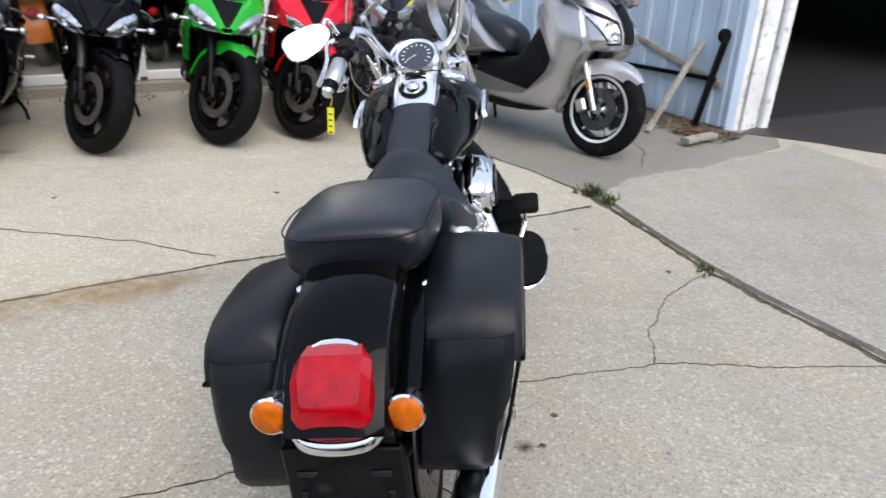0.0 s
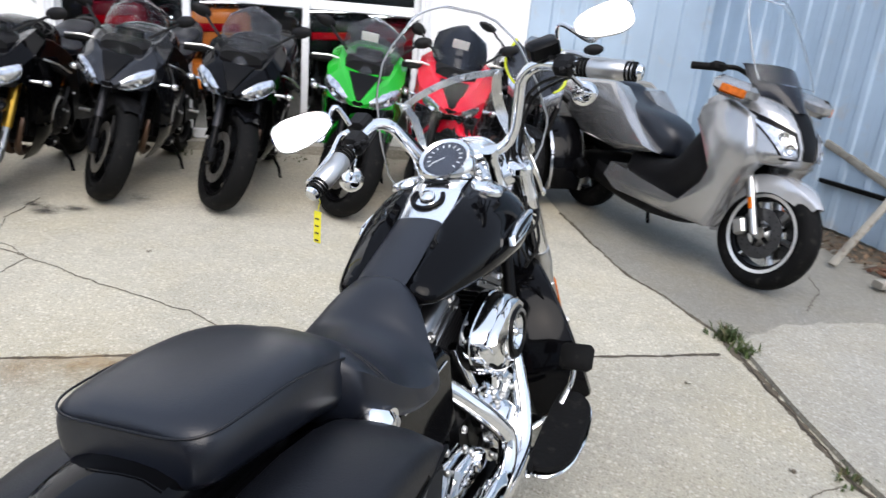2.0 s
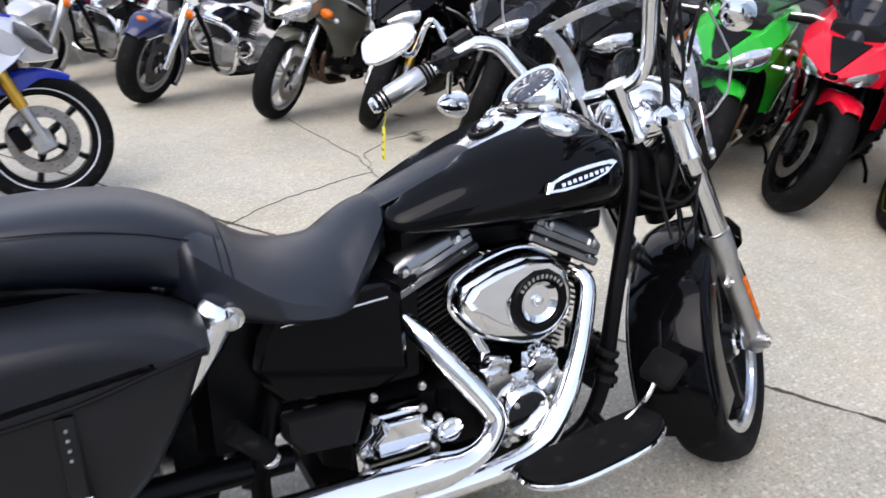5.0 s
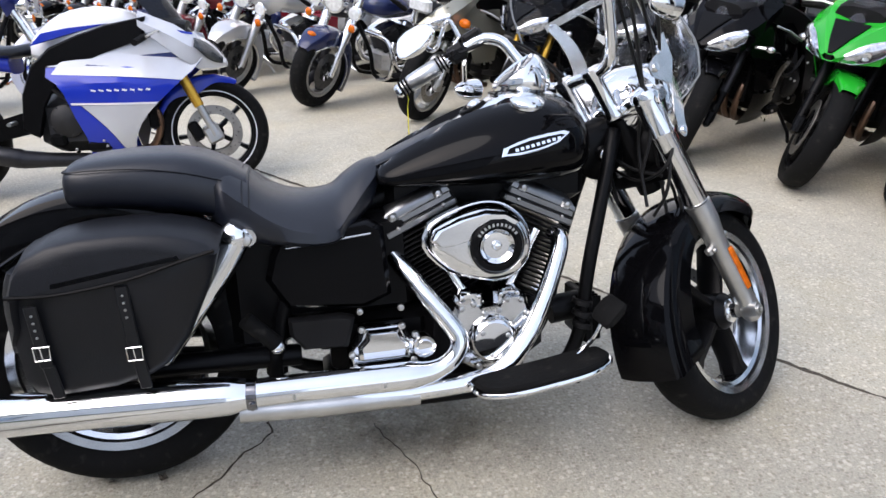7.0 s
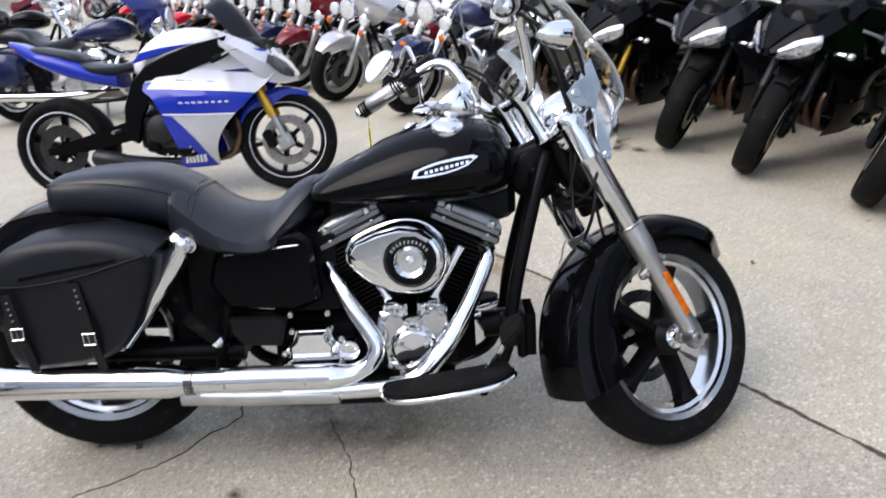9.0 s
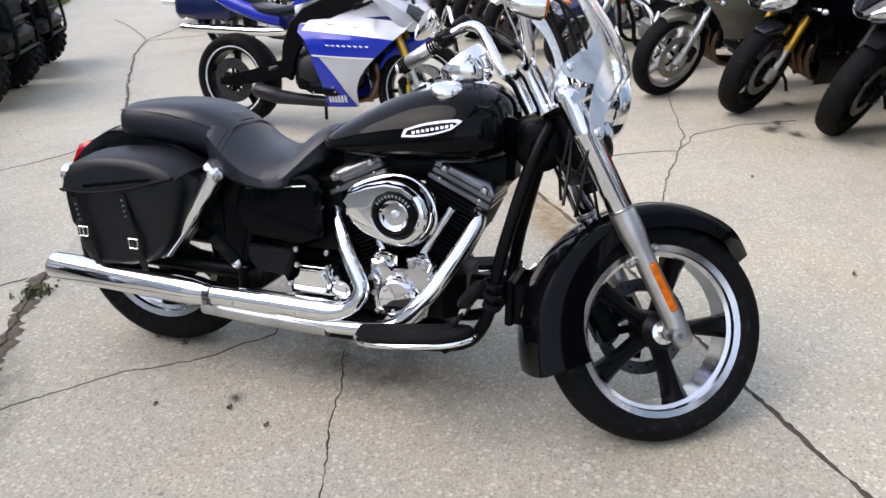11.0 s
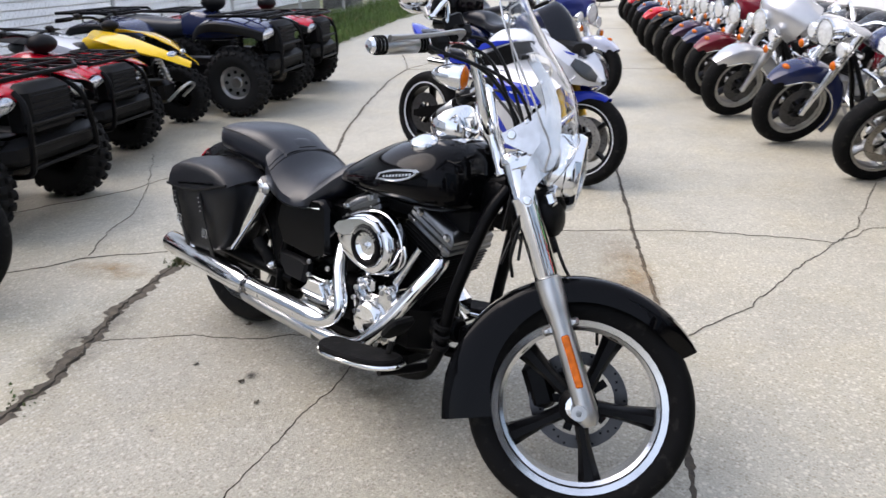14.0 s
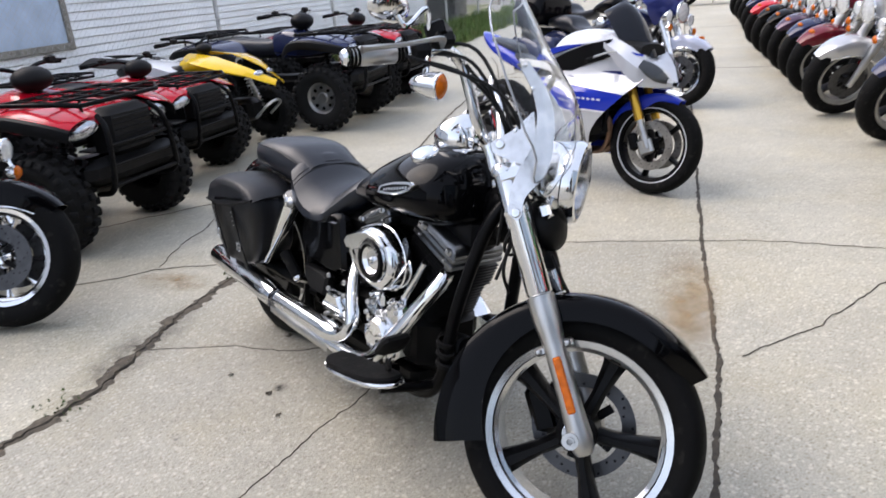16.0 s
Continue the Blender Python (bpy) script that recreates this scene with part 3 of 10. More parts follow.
geo = Geo()
geo.plate([(-1.72, 0.735), (-1.58, 0.44), (-1.33, 0.18), (-1.1, -0.4), (-1.4, -1.4), (-0.75, -1.13), (-0.3, -0.9), (0.04, -0.72), (0.39, -0.49), (0.69, -0.23), (0.84, -0.1), (0.97, -0.03), (1.16, 0.06), (1.5, 0.4), (1.9, 0.53), (1.57, 1.0), (1.26, 1.43), (1.11, 1.67), (0.96, 1.98), (0.71, 2.36), (0.02, 1.87), (-0.83, 1.36)], -0.02, 0.002, "xy")
solid("pavement_worn_slab", geo, WORN_SLAB, "worn slab with pebbles showing in its surface", "pavement", "structure", smooth=0)

# ---- broken apron before the open bay ----
rnd = random.Random(5)
rim = [(0.76, 2.47), (0.86, 2.66), (0.98, 2.83), (1.2, 2.98), (1.4, 3.1), (1.74, 3.43), (2.14, 3.74)]
rim = [(x + rnd.uniform(-0.015, 0.015), y + rnd.uniform(-0.015, 0.015)) for (x0, y0), (x1, y1) in zip(rim, rim[1:]) for x, y in ((x0 + (x1 - x0) * k / 5, y0 + (y1 - y0) * k / 5) for k in range(5))]
rim += [(2.2, 3.86), (3.4, 2.1), (7.0, 4.6), (9, -1), (4.0, -2.2)]
rim += [(2.23, 0.1), (1.59, 1.01), (1.28, 1.44), (1.13, 1.68), (0.97, 2.0)]
geo = Geo()
geo.plate(rim, -0.02, 0.022, "xy")
solid("pavement_apron", geo, APRON, "raised broken concrete apron with a crumbled edge", "pavement", "structure", smooth=30)


# ---- shop front: white wall with a glazed door ----
def wall_run(name, s0, s1, z0, z1, mat, label, o=-5.05, thick=0.2):
    geo = Geo()
    a, b = lot(s0, o), lot(s1, o)
    c, d = lot(s1, o - thick), lot(s0, o - thick)
    geo.add([(p.x, p.y, z) for z in (z0, z1) for p in (a, b, c, d)], [(0, 1, 5, 4), (1, 2, 6, 5), (2, 3, 7, 6), (3, 0, 4, 7), (4, 5, 6, 7), (3, 2, 1, 0)])
    return solid(name, geo, mat, label, "wall", "structure", smooth=0)


DOOR_L, DOOR_R, DOOR_TOP = -1.55, 1.27, 2.62
wall_run("wall_shop_left", -16.8, DOOR_L, 0, 3.9, WHITE_WALL, "bright white painted shop wall")
wall_run("wall_shop_right", DOOR_R, 2.08, 0, 3.9, WHITE_WALL, "bright white painted shop wall")
wall_run("wall_shop_over_door", DOOR_L, DOOR_R, DOOR_TOP, 3.9, WHITE_WALL, "bright white painted shop wall")
wall_run("wall_base", -16.8, DOOR_L - 0.11, 0, 0.14, TRIM_WHITE, "dirty concrete plinth of the shop wall", o=-5.03, thick=0.02)
wall_run("door_sill", DOOR_L, DOOR_R, 0, 0.07, APRON, "dirty concrete sill under the glazed door", o=-4.98, thick=0.25)


def glazed_door():
    door = thing("door_1", lot_pose(0, -5.12), "white overhead door with large dark panes", "door", kind="structure")
    stiles = [-1.47, -0.58, 0.3, 1.17]
    rails = [0.11, 1.15, 1.66, 2.15, 2.58]
    for i, s in enumerate(stiles):
        geo = Geo()
        geo.box((s, 0, 1.35), (0.055, 0.05, 2.5), 0.006)
        part("stile", geo, TRIM_PAINT, door)
    for z in rails:
        for a, b in zip(stiles, stiles[1:]):
            geo = Geo()
            geo.box(((a + b) / 2, -0.004, z), (b - a - 0.055, 0.05, 0.075 if z < 2.5 else 0.1), 0.006)
            part("rail", geo, TRIM_PAINT, door)
    for a, b in zip(stiles, stiles[1:]):
        for lo, hi in zip(rails, rails[1:]):
            geo = Geo()
            geo.box(((a + b) / 2, 0.004, (lo + hi) / 2), (b - a - 0.03, 0.006, hi - lo - 0.05), 0)
            pane = part("pane", geo, WINDOW, door, "clear glass pane with a dark room behind")
            pane.visible_shadow = False
    for s in (DOOR_L + 0.045, DOOR_R - 0.045):
        for k in range(3):
            geo = Geo()
            geo.box((s + (k - 1) * 0.028 * (1 if s > 0 else -1), -0.07 - 0.012 * k, 1.32), (0.03, 0.06, 2.62), 0.004)
            part("jamb", geo, TRIM_PAINT, door, "white door jamb in steps")
    return door


TRIM_PAINT = material("white_trim_paint", (0.74, 0.75, 0.75), 0.5, vary=0.06, scale=5, dirt=(0.5, 0.5, 0.48), dirt_at=-0.1)
glazed_door()
# room behind the glazed door, its walls and ceiling coloured dark for shade
wall_run("wall_room_back", -3.2, 3.2, 0, 3.2, SHADED_IN, "back wall of the shop, coloured dark for shade", o=-10.0)
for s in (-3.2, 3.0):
    wall_run("wall_room_side", s, s + 0.2, 0, 3.2, SHADED_IN, "side wall inside the shop, coloured dark for shade", o=-5.3, thick=4.7)
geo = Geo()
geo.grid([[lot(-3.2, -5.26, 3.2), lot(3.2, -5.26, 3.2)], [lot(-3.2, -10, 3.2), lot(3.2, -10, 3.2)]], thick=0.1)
solid("ceiling", geo, SHADED_IN, "shop ceiling coloured dark for shade", "ceiling", "structure")
geo = Geo()
geo.grid([[lot(-3.2, -5.26, 0.012), lot(3.2, -5.26, 0.012)], [lot(-3.2, -10, 0.012), lot(3.2, -10, 0.012)]])
solid("floor", geo, FLOOR_IN, "dark concrete shop floor", "floor", "structure")


# ---- metal-clad bay ----
def ribbed(name, p0, p1, z0, z1, label, pitch=0.23, mat=None):
    """A sheet-steel wall from p0 to p1 (seen from its right-hand side), with trapezoid ribs."""
    p0, p1 = Vector((*p0[:2], 0)), Vector((*p1[:2], 0))
    way = (p1 - p0).normalized()
    face = Vector((way.y, -way.x, 0))
    length = (p1 - p0).length
    line, x = [], 0.0
    while x < length:
        for dx, h in ((0, 0), (0.075, 0), (0.078, 0.004), (0.09, 0.004), (0.093, 0), (0.14, 0), (0.143, 0.004), (0.155, 0.004), (0.158, 0), (0.185, 0), (0.197, 0.02), (0.212, 0.02), (0.224, 0)):
            if x + dx <= length:
                line.append((x + dx, h))
        x += pitch
    rows = [[p0 + way * d + face * h + Vector((0, 0, z)) for d, h in line] for z in (z1, z0)]
    geo = Geo()
    geo.grid(rows, thick=0.03)
    wall = thing(name, Matrix(), label, "wall", kind="structure")
    part("sheet", geo, mat or METAL_WALL, wall, smooth=20)
    screws = Geo()
    z = z0 + 0.35
    while z < z1 - 0.1:
        x = 0.116
        while x < length:
            c = p0 + way * x + face * 0.003 + Vector((0, 0, z))
            screws.lathe([(0.0005, 0.005), (0.006, 0.004), (0.007, 0)], c, face, seg=6)
            x += pitch
        z += 0.62
    part("screws", screws, DARK_METAL, wall, "small dark fixing screws")
    return wall


CORNER_IN, CORNER_OUT = lot(3.72, -5.05), Vector((1.8, 4.2, 0))
ribbed("wall_metal_back", lot(2.08, -5.05), CORNER_IN, 0.02, 3.9, "pale blue ribbed steel wall")
ribbed("wall_metal_side", CORNER_IN, CORNER_OUT, 0.03, 3.9, "pale blue ribbed steel wall, weathered")
# corner trims and the bent jamb of the open bay
def board(name, base, top, w, d, mat, label, category, seed=0, sag=0.0):
    geo = Geo()
    base, top = Vector(base), Vector(top)
    way = (top - base)
    rnd = random.Random(seed)
    side = way.cross(Vector((0, 0, 1)))
    side = side.normalized() if side.length > 1e-4 else ALONG.copy()
    side = ALONG.copy() if abs(way.normalized().z) > 0.95 else side
    over = side.cross(way).normalized()
    rings = []
    for k in range(7):
        c = base + way * k / 6 + side * rnd.uniform(-1, 1) * 0.006 + over * sag * math.sin(math.pi * k / 6)
        rings.append([c + side * a * w / 2 + over * b * d / 2 for a, b in ((-1, -0.7), (-0.8, -1), (0.8, -1), (1, -0.7), (1, 0.7), (0.8, 1), (-0.8, 1), (-1, 0.7))])
    geo.loft(rings)
    return solid(name, geo, mat, label, category, smooth=50)


tagged(board("trim_corner", CORNER_OUT + Vector((0.03, -0.02, 0.0)), CORNER_OUT + Vector((0.03, -0.02, 3.9)), 0.09, 0.05, METAL_WALL, "pale blue corner flashing", "trim"), kind="structure")
tagged(board("trim_jamb_1", CORNER_OUT + Vector((0.1, 0.03, 0.0)), CORNER_OUT + Vector((0.1, 0.03, 3.9)), 0.06, 0.03, TRIM_WHITE, "weathered white door jamb board", "trim", 1), kind="structure")
tagged(board("trim_jamb_2", CORNER_OUT + Vector((0.2, 0.1, 0.0)), CORNER_OUT + Vector((0.24, 0.12, 3.9)), 0.16, 0.06, TRIM_WHITE, "split and weathered white jamb post", "trim", 2), kind="structure")
tagged(board("trim_jamb_3", CORNER_OUT + Vector((0.33, 0.17, 0.0)), CORNER_OUT + Vector((0.4, 0.2, 3.9)), 0.08, 0.08, TRIM_WHITE, "rough broken edge of the jamb", "trim", 3), kind="structure")
# concrete sheet before the open bay, painted near-black for the shade there
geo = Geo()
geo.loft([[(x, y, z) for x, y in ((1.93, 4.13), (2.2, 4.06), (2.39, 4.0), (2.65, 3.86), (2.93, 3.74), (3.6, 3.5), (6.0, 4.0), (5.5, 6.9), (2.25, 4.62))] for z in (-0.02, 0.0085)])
solid("floor_threshold", geo, SHADED_CONCRETE, "concrete before the open bay, shade put into its colour", "floor", "structure", smooth=0)
# dark bay inside: walls and floor carry its shade in their colour
BAY = [CORNER_OUT + Vector((0.42, 0.24, 0)), None]
wall_run("wall_bay_back", 3.8, 10.5, 0, 3.9, SHADED_IN, "back wall of the bay, coloured dark for shade", o=-8.6)
wall_run("wall_bay_left", 3.96, 4.06, 0, 3.9, SHADED_IN, "side wall of the bay, coloured dark for shade", o=-2.75, thick=5.9)
wall_run("wall_bay_right", 10.3, 10.5, 0, 3.9, SHADED_IN, "side wall of the bay, coloured dark for shade", o=-2.3, thick=6.3)
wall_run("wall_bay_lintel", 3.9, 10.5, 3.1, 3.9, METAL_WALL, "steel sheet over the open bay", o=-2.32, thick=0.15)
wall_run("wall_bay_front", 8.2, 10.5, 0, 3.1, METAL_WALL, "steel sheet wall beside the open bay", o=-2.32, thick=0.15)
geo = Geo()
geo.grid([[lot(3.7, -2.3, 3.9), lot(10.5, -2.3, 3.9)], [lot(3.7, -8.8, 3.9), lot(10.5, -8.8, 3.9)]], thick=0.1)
solid("ceiling_bay", geo, SHADED_IN, "ceiling of the bay, coloured dark for shade", "ceiling", "structure")
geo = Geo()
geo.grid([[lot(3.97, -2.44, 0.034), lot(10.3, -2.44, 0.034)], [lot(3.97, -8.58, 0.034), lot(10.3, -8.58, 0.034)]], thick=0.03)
solid("floor_bay", geo, BAY_FLOOR, "near-black concrete floor of the bay, shade put into its colour", "floor", "structure")


# ---- fence and sided building across the lot ----
def lap_siding():
    house = thing("sided_building", Matrix(), "low building with white lap siding behind the fence", "building")
    geo = Geo()
    prof, z = [], 0.35
    while z < 3.4:
        prof += [(0.026, z), (0.006, z + 0.084), (-0.016, z + 0.086), (-0.016, z + 0.099)]
        z += 0.1
    rows = [[lot(s, 5.5 - h, z) for s in (-19.2, -10, -4, 2, 8)] for h, z in prof[::-1]]
    geo.grid(rows)
    part("siding", geo, SIDING, house, "white lap boards", smooth=0)["kind"] = "stuff"
    geo = Geo()
    geo.box((0, 0, 0), (27.2, 0.3, 0.36), 0.01, lot_pose(-5.6, 5.68, 0.18))
    part("foundation", geo, APRON, house, "dirty grey block foundation")
    geo = Geo()
    geo.box((0, 0, 0), (27.2, 3.0, 3.05), 0.01, lot_pose(-5.6, 7.1, 1.88))
    part("wall", geo, SIDING, house)
    geo = Geo()
    geo.add([lot(s, o, z) for s in (-19.8, 8.6) for o, z in ((5.1, 3.35), (5.1, 3.5), (8.9, 4.9), (8.9, 4.75))], [(0, 1, 2, 3), (7, 6, 5, 4), (0, 4, 5, 1), (1, 5, 6, 2), (2, 6, 7, 3), (3, 7, 4, 0)])
    part("roof", geo, ASPHALT, house, "grey shingle roof", smooth=0)
    for s, w in ((-4.35, 1.15), (1.4, 1.2)):
        window = part("window", Geo().box((0, 0, 0), (w, 0.02, 1.3), 0, lot_pose(s, 5.47, 1.55)), FROST, house, "frosted pale window pane")
        for dx, sx, dz, sz in ((-w / 2, 0.09, 0, 1.45), (w / 2, 0.09, 0, 1.45), (0, w, 0.68, 0.08), (0, w, -0.68, 0.08)):
            part("frame", Geo().box((dx, 0, dz), (sx, 0.05, sz), 0.006, lot_pose(s, 5.46, 1.55)), OLD_WOOD, window, "weathered brown window frame")
    return house


FROST = material("frosted_pane", (0.45, 0.55, 0.68), 0.3, vary=0.12, scale=4)
lap_siding()


def fence():
    run = thing("chain_link_fence", Matrix(), "grey chain-link fence with steel posts", "fence")
    posts = [1.02 - 3.67 * k for k in range(12)]
    for s in posts:
        geo = Geo()
        geo.tube([lot(s, 4.3, 0), lot(s, 4.3, 1.62)], 0.03, 8)
        geo.ball(tuple(lot(s, 4.3, 1.63)), 0.036, 8, 5)
        part("post", geo, GALV, run)
    geo = Geo()
    geo.tube([lot(posts[0], 4.3, 1.58), lot(posts[-1], 4.3, 1.58)], 0.021, 8)
    part("top_rail", geo, GALV, run)
    geo = Geo()
    pitch, r, h = 0.075, 0.001, 1.5
    n = int((posts[0] - posts[-1]) / pitch)
    for k in range(n):
        for sign in (-1, 1):
            s0 = posts[-1] + k * pitch
            s1 = s0 + sign * h
            lo, hi = 0.05, 0.05 + h
            if s1 < posts[-1] or s1 > posts[0]:
                continue
            a, b = lot(s0, 4.3 + 0.004 * sign, lo), lot(s1, 4.3 + 0.004 * sign, hi)
            side = ALONG * r
            geo.add([a - side, a + side, b + side, b - side, a + OUT * 2 * r, b + OUT * 2 * r], [(0, 1, 2, 3), (0, 3, 5, 4), (1, 4, 5, 2)])
    part("chain_link", geo, GALV, run, "diamond wire mesh", smooth=0)["kind"] = "stuff"
    return run


fence()


# ---- grass strip and weeds ----
def blades(name, spots, label, mat, size=(0.05, 0.16), lean=0.5, seed=0, wide=0.006):
    rnd = random.Random(seed)
    verts, faces = [], []
    for x, y, z in spots:
        h = rnd.uniform(*size)
        a, b = rnd.uniform(0, 6.28), rnd.uniform(0, lean)
        dx, dy = math.cos(a) * b * h, math.sin(a) * b * h
        w = wide * rnd.uniform(0.6, 1.3)
        px, py = -math.sin(a) * w, math.cos(a) * w
        n = len(verts)
        verts += [(x - px, y - py, z), (x + px, y + py, z), (x + dx * 0.4 + px * 0.8, y + dy * 0.4 + py * 0.8, z + h * 0.6), (x + dx * 0.4 - px * 0.8, y + dy * 0.4 - py * 0.8, z + h * 0.6), (x + dx, y + dy, z + h * (1 - 0.25 * b))]
        faces += [(n, n + 1, n + 2, n + 3), (n + 3, n + 2, n + 4)]
    data = bpy.data.meshes.new(name)
    data.from_pydata(verts, [], faces)
    data.materials.append(mat)
    ob = new(name, data)
    return tagged(ob, label, "grass", kind="stuff")


geo = Geo()
rows = []
for k in range(40):
    s = -9.2 - k * 1.2
    rows.append([lot(s, 2.5 + 0.15 * math.sin(k * 1.7) + 0.1 * math.sin(k * 0.6) + (1.4 * max(0, 1 - k / 2)), 0.005), lot(s, 3.6, 0.03), lot(s, 5.4, 0.03)])
geo.grid(rows)
solid("turf", geo, TURF, "rough grass verge beside the fence", "grass", "structure")
rnd = random.Random(11)
spots = []
for _ in range(16000):
    s = -9.4 - 28 * rnd.random() ** 1.6
    o = rnd.uniform(2.45, 4.6)
    p = lot(s, o, 0.01)
    spots.append((p.x, p.y, p.z))
blades("verge_grass", spots, "rough green grass along the fence", GRASS, (0.07, 0.28), 0.6, 3, 0.009)
spots = [(lot(-1.5 + rnd.uniform(-14, 4), 4.3 + rnd.gauss(0, 0.08))) for _ in range(2500)]
blades("fence_weeds", [(p.x, p.y, 0) for p in spots], "tall weeds at the foot of the fence", GRASS, (0.1, 0.45), 0.4, 4, 0.008)


def weed(x, y, r, n, seed, h=(0.02, 0.07)):
    rnd = random.Random(seed)
    spots = [(x + rnd.gauss(0, r), y + rnd.gauss(0, r), 0.004) for _ in range(n)]
    blades("weed", spots, "small green weed growing from a slab joint", WEED, h, 1.0, seed, 0.005)


weed(0.71, 2.52, 0.03, 150, 1, (0.02, 0.065))
weed(0.8, 2.4, 0.02, 60, 2)
weed(0.0, -0.72, 0.03, 120, 3, (0.01, 0.03))
weed(0.95, -0.05, 0.05, 40, 4, (0.006, 0.014))
weed(1.12, 1.66, 0.03, 60, 5, (0.01, 0.03))
for k in range(14):
    p = lot(-1.4 - 0.55 * k + 0.2 * math.sin(k * 5), -4.9)
    weed(p.x, p.y, 0.07, 14, 30 + k, (0.02, 0.07))
for k in range(8):
    p = lot(-1.2 + 0.3 * k, -4.78)
    weed(p.x, p.y, 0.06, 10, 60 + k, (0.015, 0.05))

# ---- lumber and steel leaning on the metal wall ----
board("plank", (1.23, 3.95, 0.02), (1.61, 4.4, 0.6), 0.045, 0.02, OLD_WOOD, "pale weathered plank leaning on the steel wall", "plank", 4)
board("plank", (1.74, 4.2, 0.32), (1.14, 4.97, 0.58), 0.03, 0.05, OLD_WOOD, "grey weathered plank lying against the steel wall", "plank", 5)
board("plank", (1.42, 3.66, 0.04), (1.66, 3.86, 0.04), 0.07, 0.04, OLD_WOOD, "short offcut of wood on the concrete", "plank", 6)


def jack_stand():
    jack = thing("trailer_jack", Matrix(), "black steel trailer jack leaning on the wall", "trailer jack")
    geo = Geo()
    geo.bar((1.6, 4.2, 0.0), (1.72, 4.22, 0.66), 0.04, 0.04)
    part("post", geo, SATIN_BLACK, jack)
    geo = Geo()
    geo.lathe([(0.0, -0.02), (0.045, -0.02), (0.05, 0), (0.045, 0.02), (0, 0.02)], (1.69, 4.17, 0.67), (0.5, -0.8, 0), 14)
    part("caster", geo, RUBBER, jack, "small black caster wheel")
    geo = Geo()
    geo.bar((1.7, 4.22, 0.36), (1.15, 4.93, 0.33), 0.03, 0.03)
    part("crossbar", geo, SATIN_BLACK, jack)
    geo = Geo()
    geo.tube(curve([(1.45, 4.0, 0.03), (1.5, 3.94, 0.02), (1.6, 3.95, 0.02), (1.58, 4.03, 0.02), (1.48, 4.05, 0.02), (1.42, 3.98, 0.02)], 4), 0.012, 6)
    part("chain", geo, RUST, jack, "coiled rusty chain")


jack_stand()


def litter():
    """Dry leaf scraps lying on the concrete."""
    rnd = random.Random(21)
    for k, (x, y, r) in enumerate(((0.147, 0.066, 0.02), (0.404, 0.41, 0.013), (0.44, 0.55, 0.012), (0.444, 0.181, 0.01), (0.95, 1.6, 0.012), (-0.9, 2.2, 0.015), (1.2, -0.4, 0.014), (-1.9, 1.9, 0.014), (0.6, 2.0, 0.01))):
        n = 9
        ring = [(x + r * (0.6 + 0.7 * rnd.random()) * math.cos(6.283 * i / n), y + r * (0.4 + 0.5 * rnd.random()) * math.sin(6.283 * i / n), 0.001 + 0.012 * rnd.random()) for i in range(n)]
        geo = Geo()
        geo.add(ring + [(x, y, 0.006)], [(i, (i + 1) % n, n) for i in range(n)])
        solid("dead_leaf", geo, SOIL, "crumpled brown leaf scrap on the concrete", "leaf", group="leaf scraps", smooth=0)


litter()


def wall_dirt():
    """Drifted soil and dead leaves along the foot of the steel wall."""
    rnd = random.Random(77)
    a, b, n = Vector((1.22, 4.78, 0)), Vector((1.92, 4.0, 0)), Vector((-0.74, -0.67, 0))
    rows = []
    for j in range(7):
        v = j / 6
        rows.append([a.lerp(b, i / 30) + n * ((0.3 + 0.09 * math.sin(i * 1.7) + 0.05 * math.sin(i * 4.1)) * v) + Vector((0, 0, 0.022 * (1 - v) + (0.012 * rnd.random() if v < 0.9 else 0.0) - (0.004 if v == 1 else 0))) for i in range(31)])
    geo = Geo()
    geo.grid(rows)
    ob = solid("drifted_soil", geo, SOIL, "dark drifted soil along the foot of the steel wall", "soil")
    ob["kind"] = "stuff"
    geo = Geo()
    for _ in range(420):
        c = a.lerp(b, rnd.random()) + n * (0.38 * rnd.random() ** 1.3) + Vector((0, 0, 0.02 + 0.02 * rnd.random()))
        u = Vector((rnd.gauss(0, 1), rnd.gauss(0, 1), rnd.gauss(0, 0.4))).normalized() * rnd.uniform(0.01, 0.028)
        w = u.cross(Vector((rnd.gauss(0, 0.4), rnd.gauss(0, 0.4), 1))).normalized() * rnd.uniform(0.006, 0.013)
        geo.add([c - u, c + w, c + u, c - w], [(0, 1, 2, 3)])
    ob = solid("dead_leaves", geo, DRY_LEAF, "dry brown leaves blown against the wall", "leaves", smooth=0)
    ob["kind"] = "stuff"


DRY_LEAF = material("dry_leaf", (0.13, 0.085, 0.05), 0.85, vary=0.5, scale=14, dirt=(0.06, 0.045, 0.03))
wall_dirt()


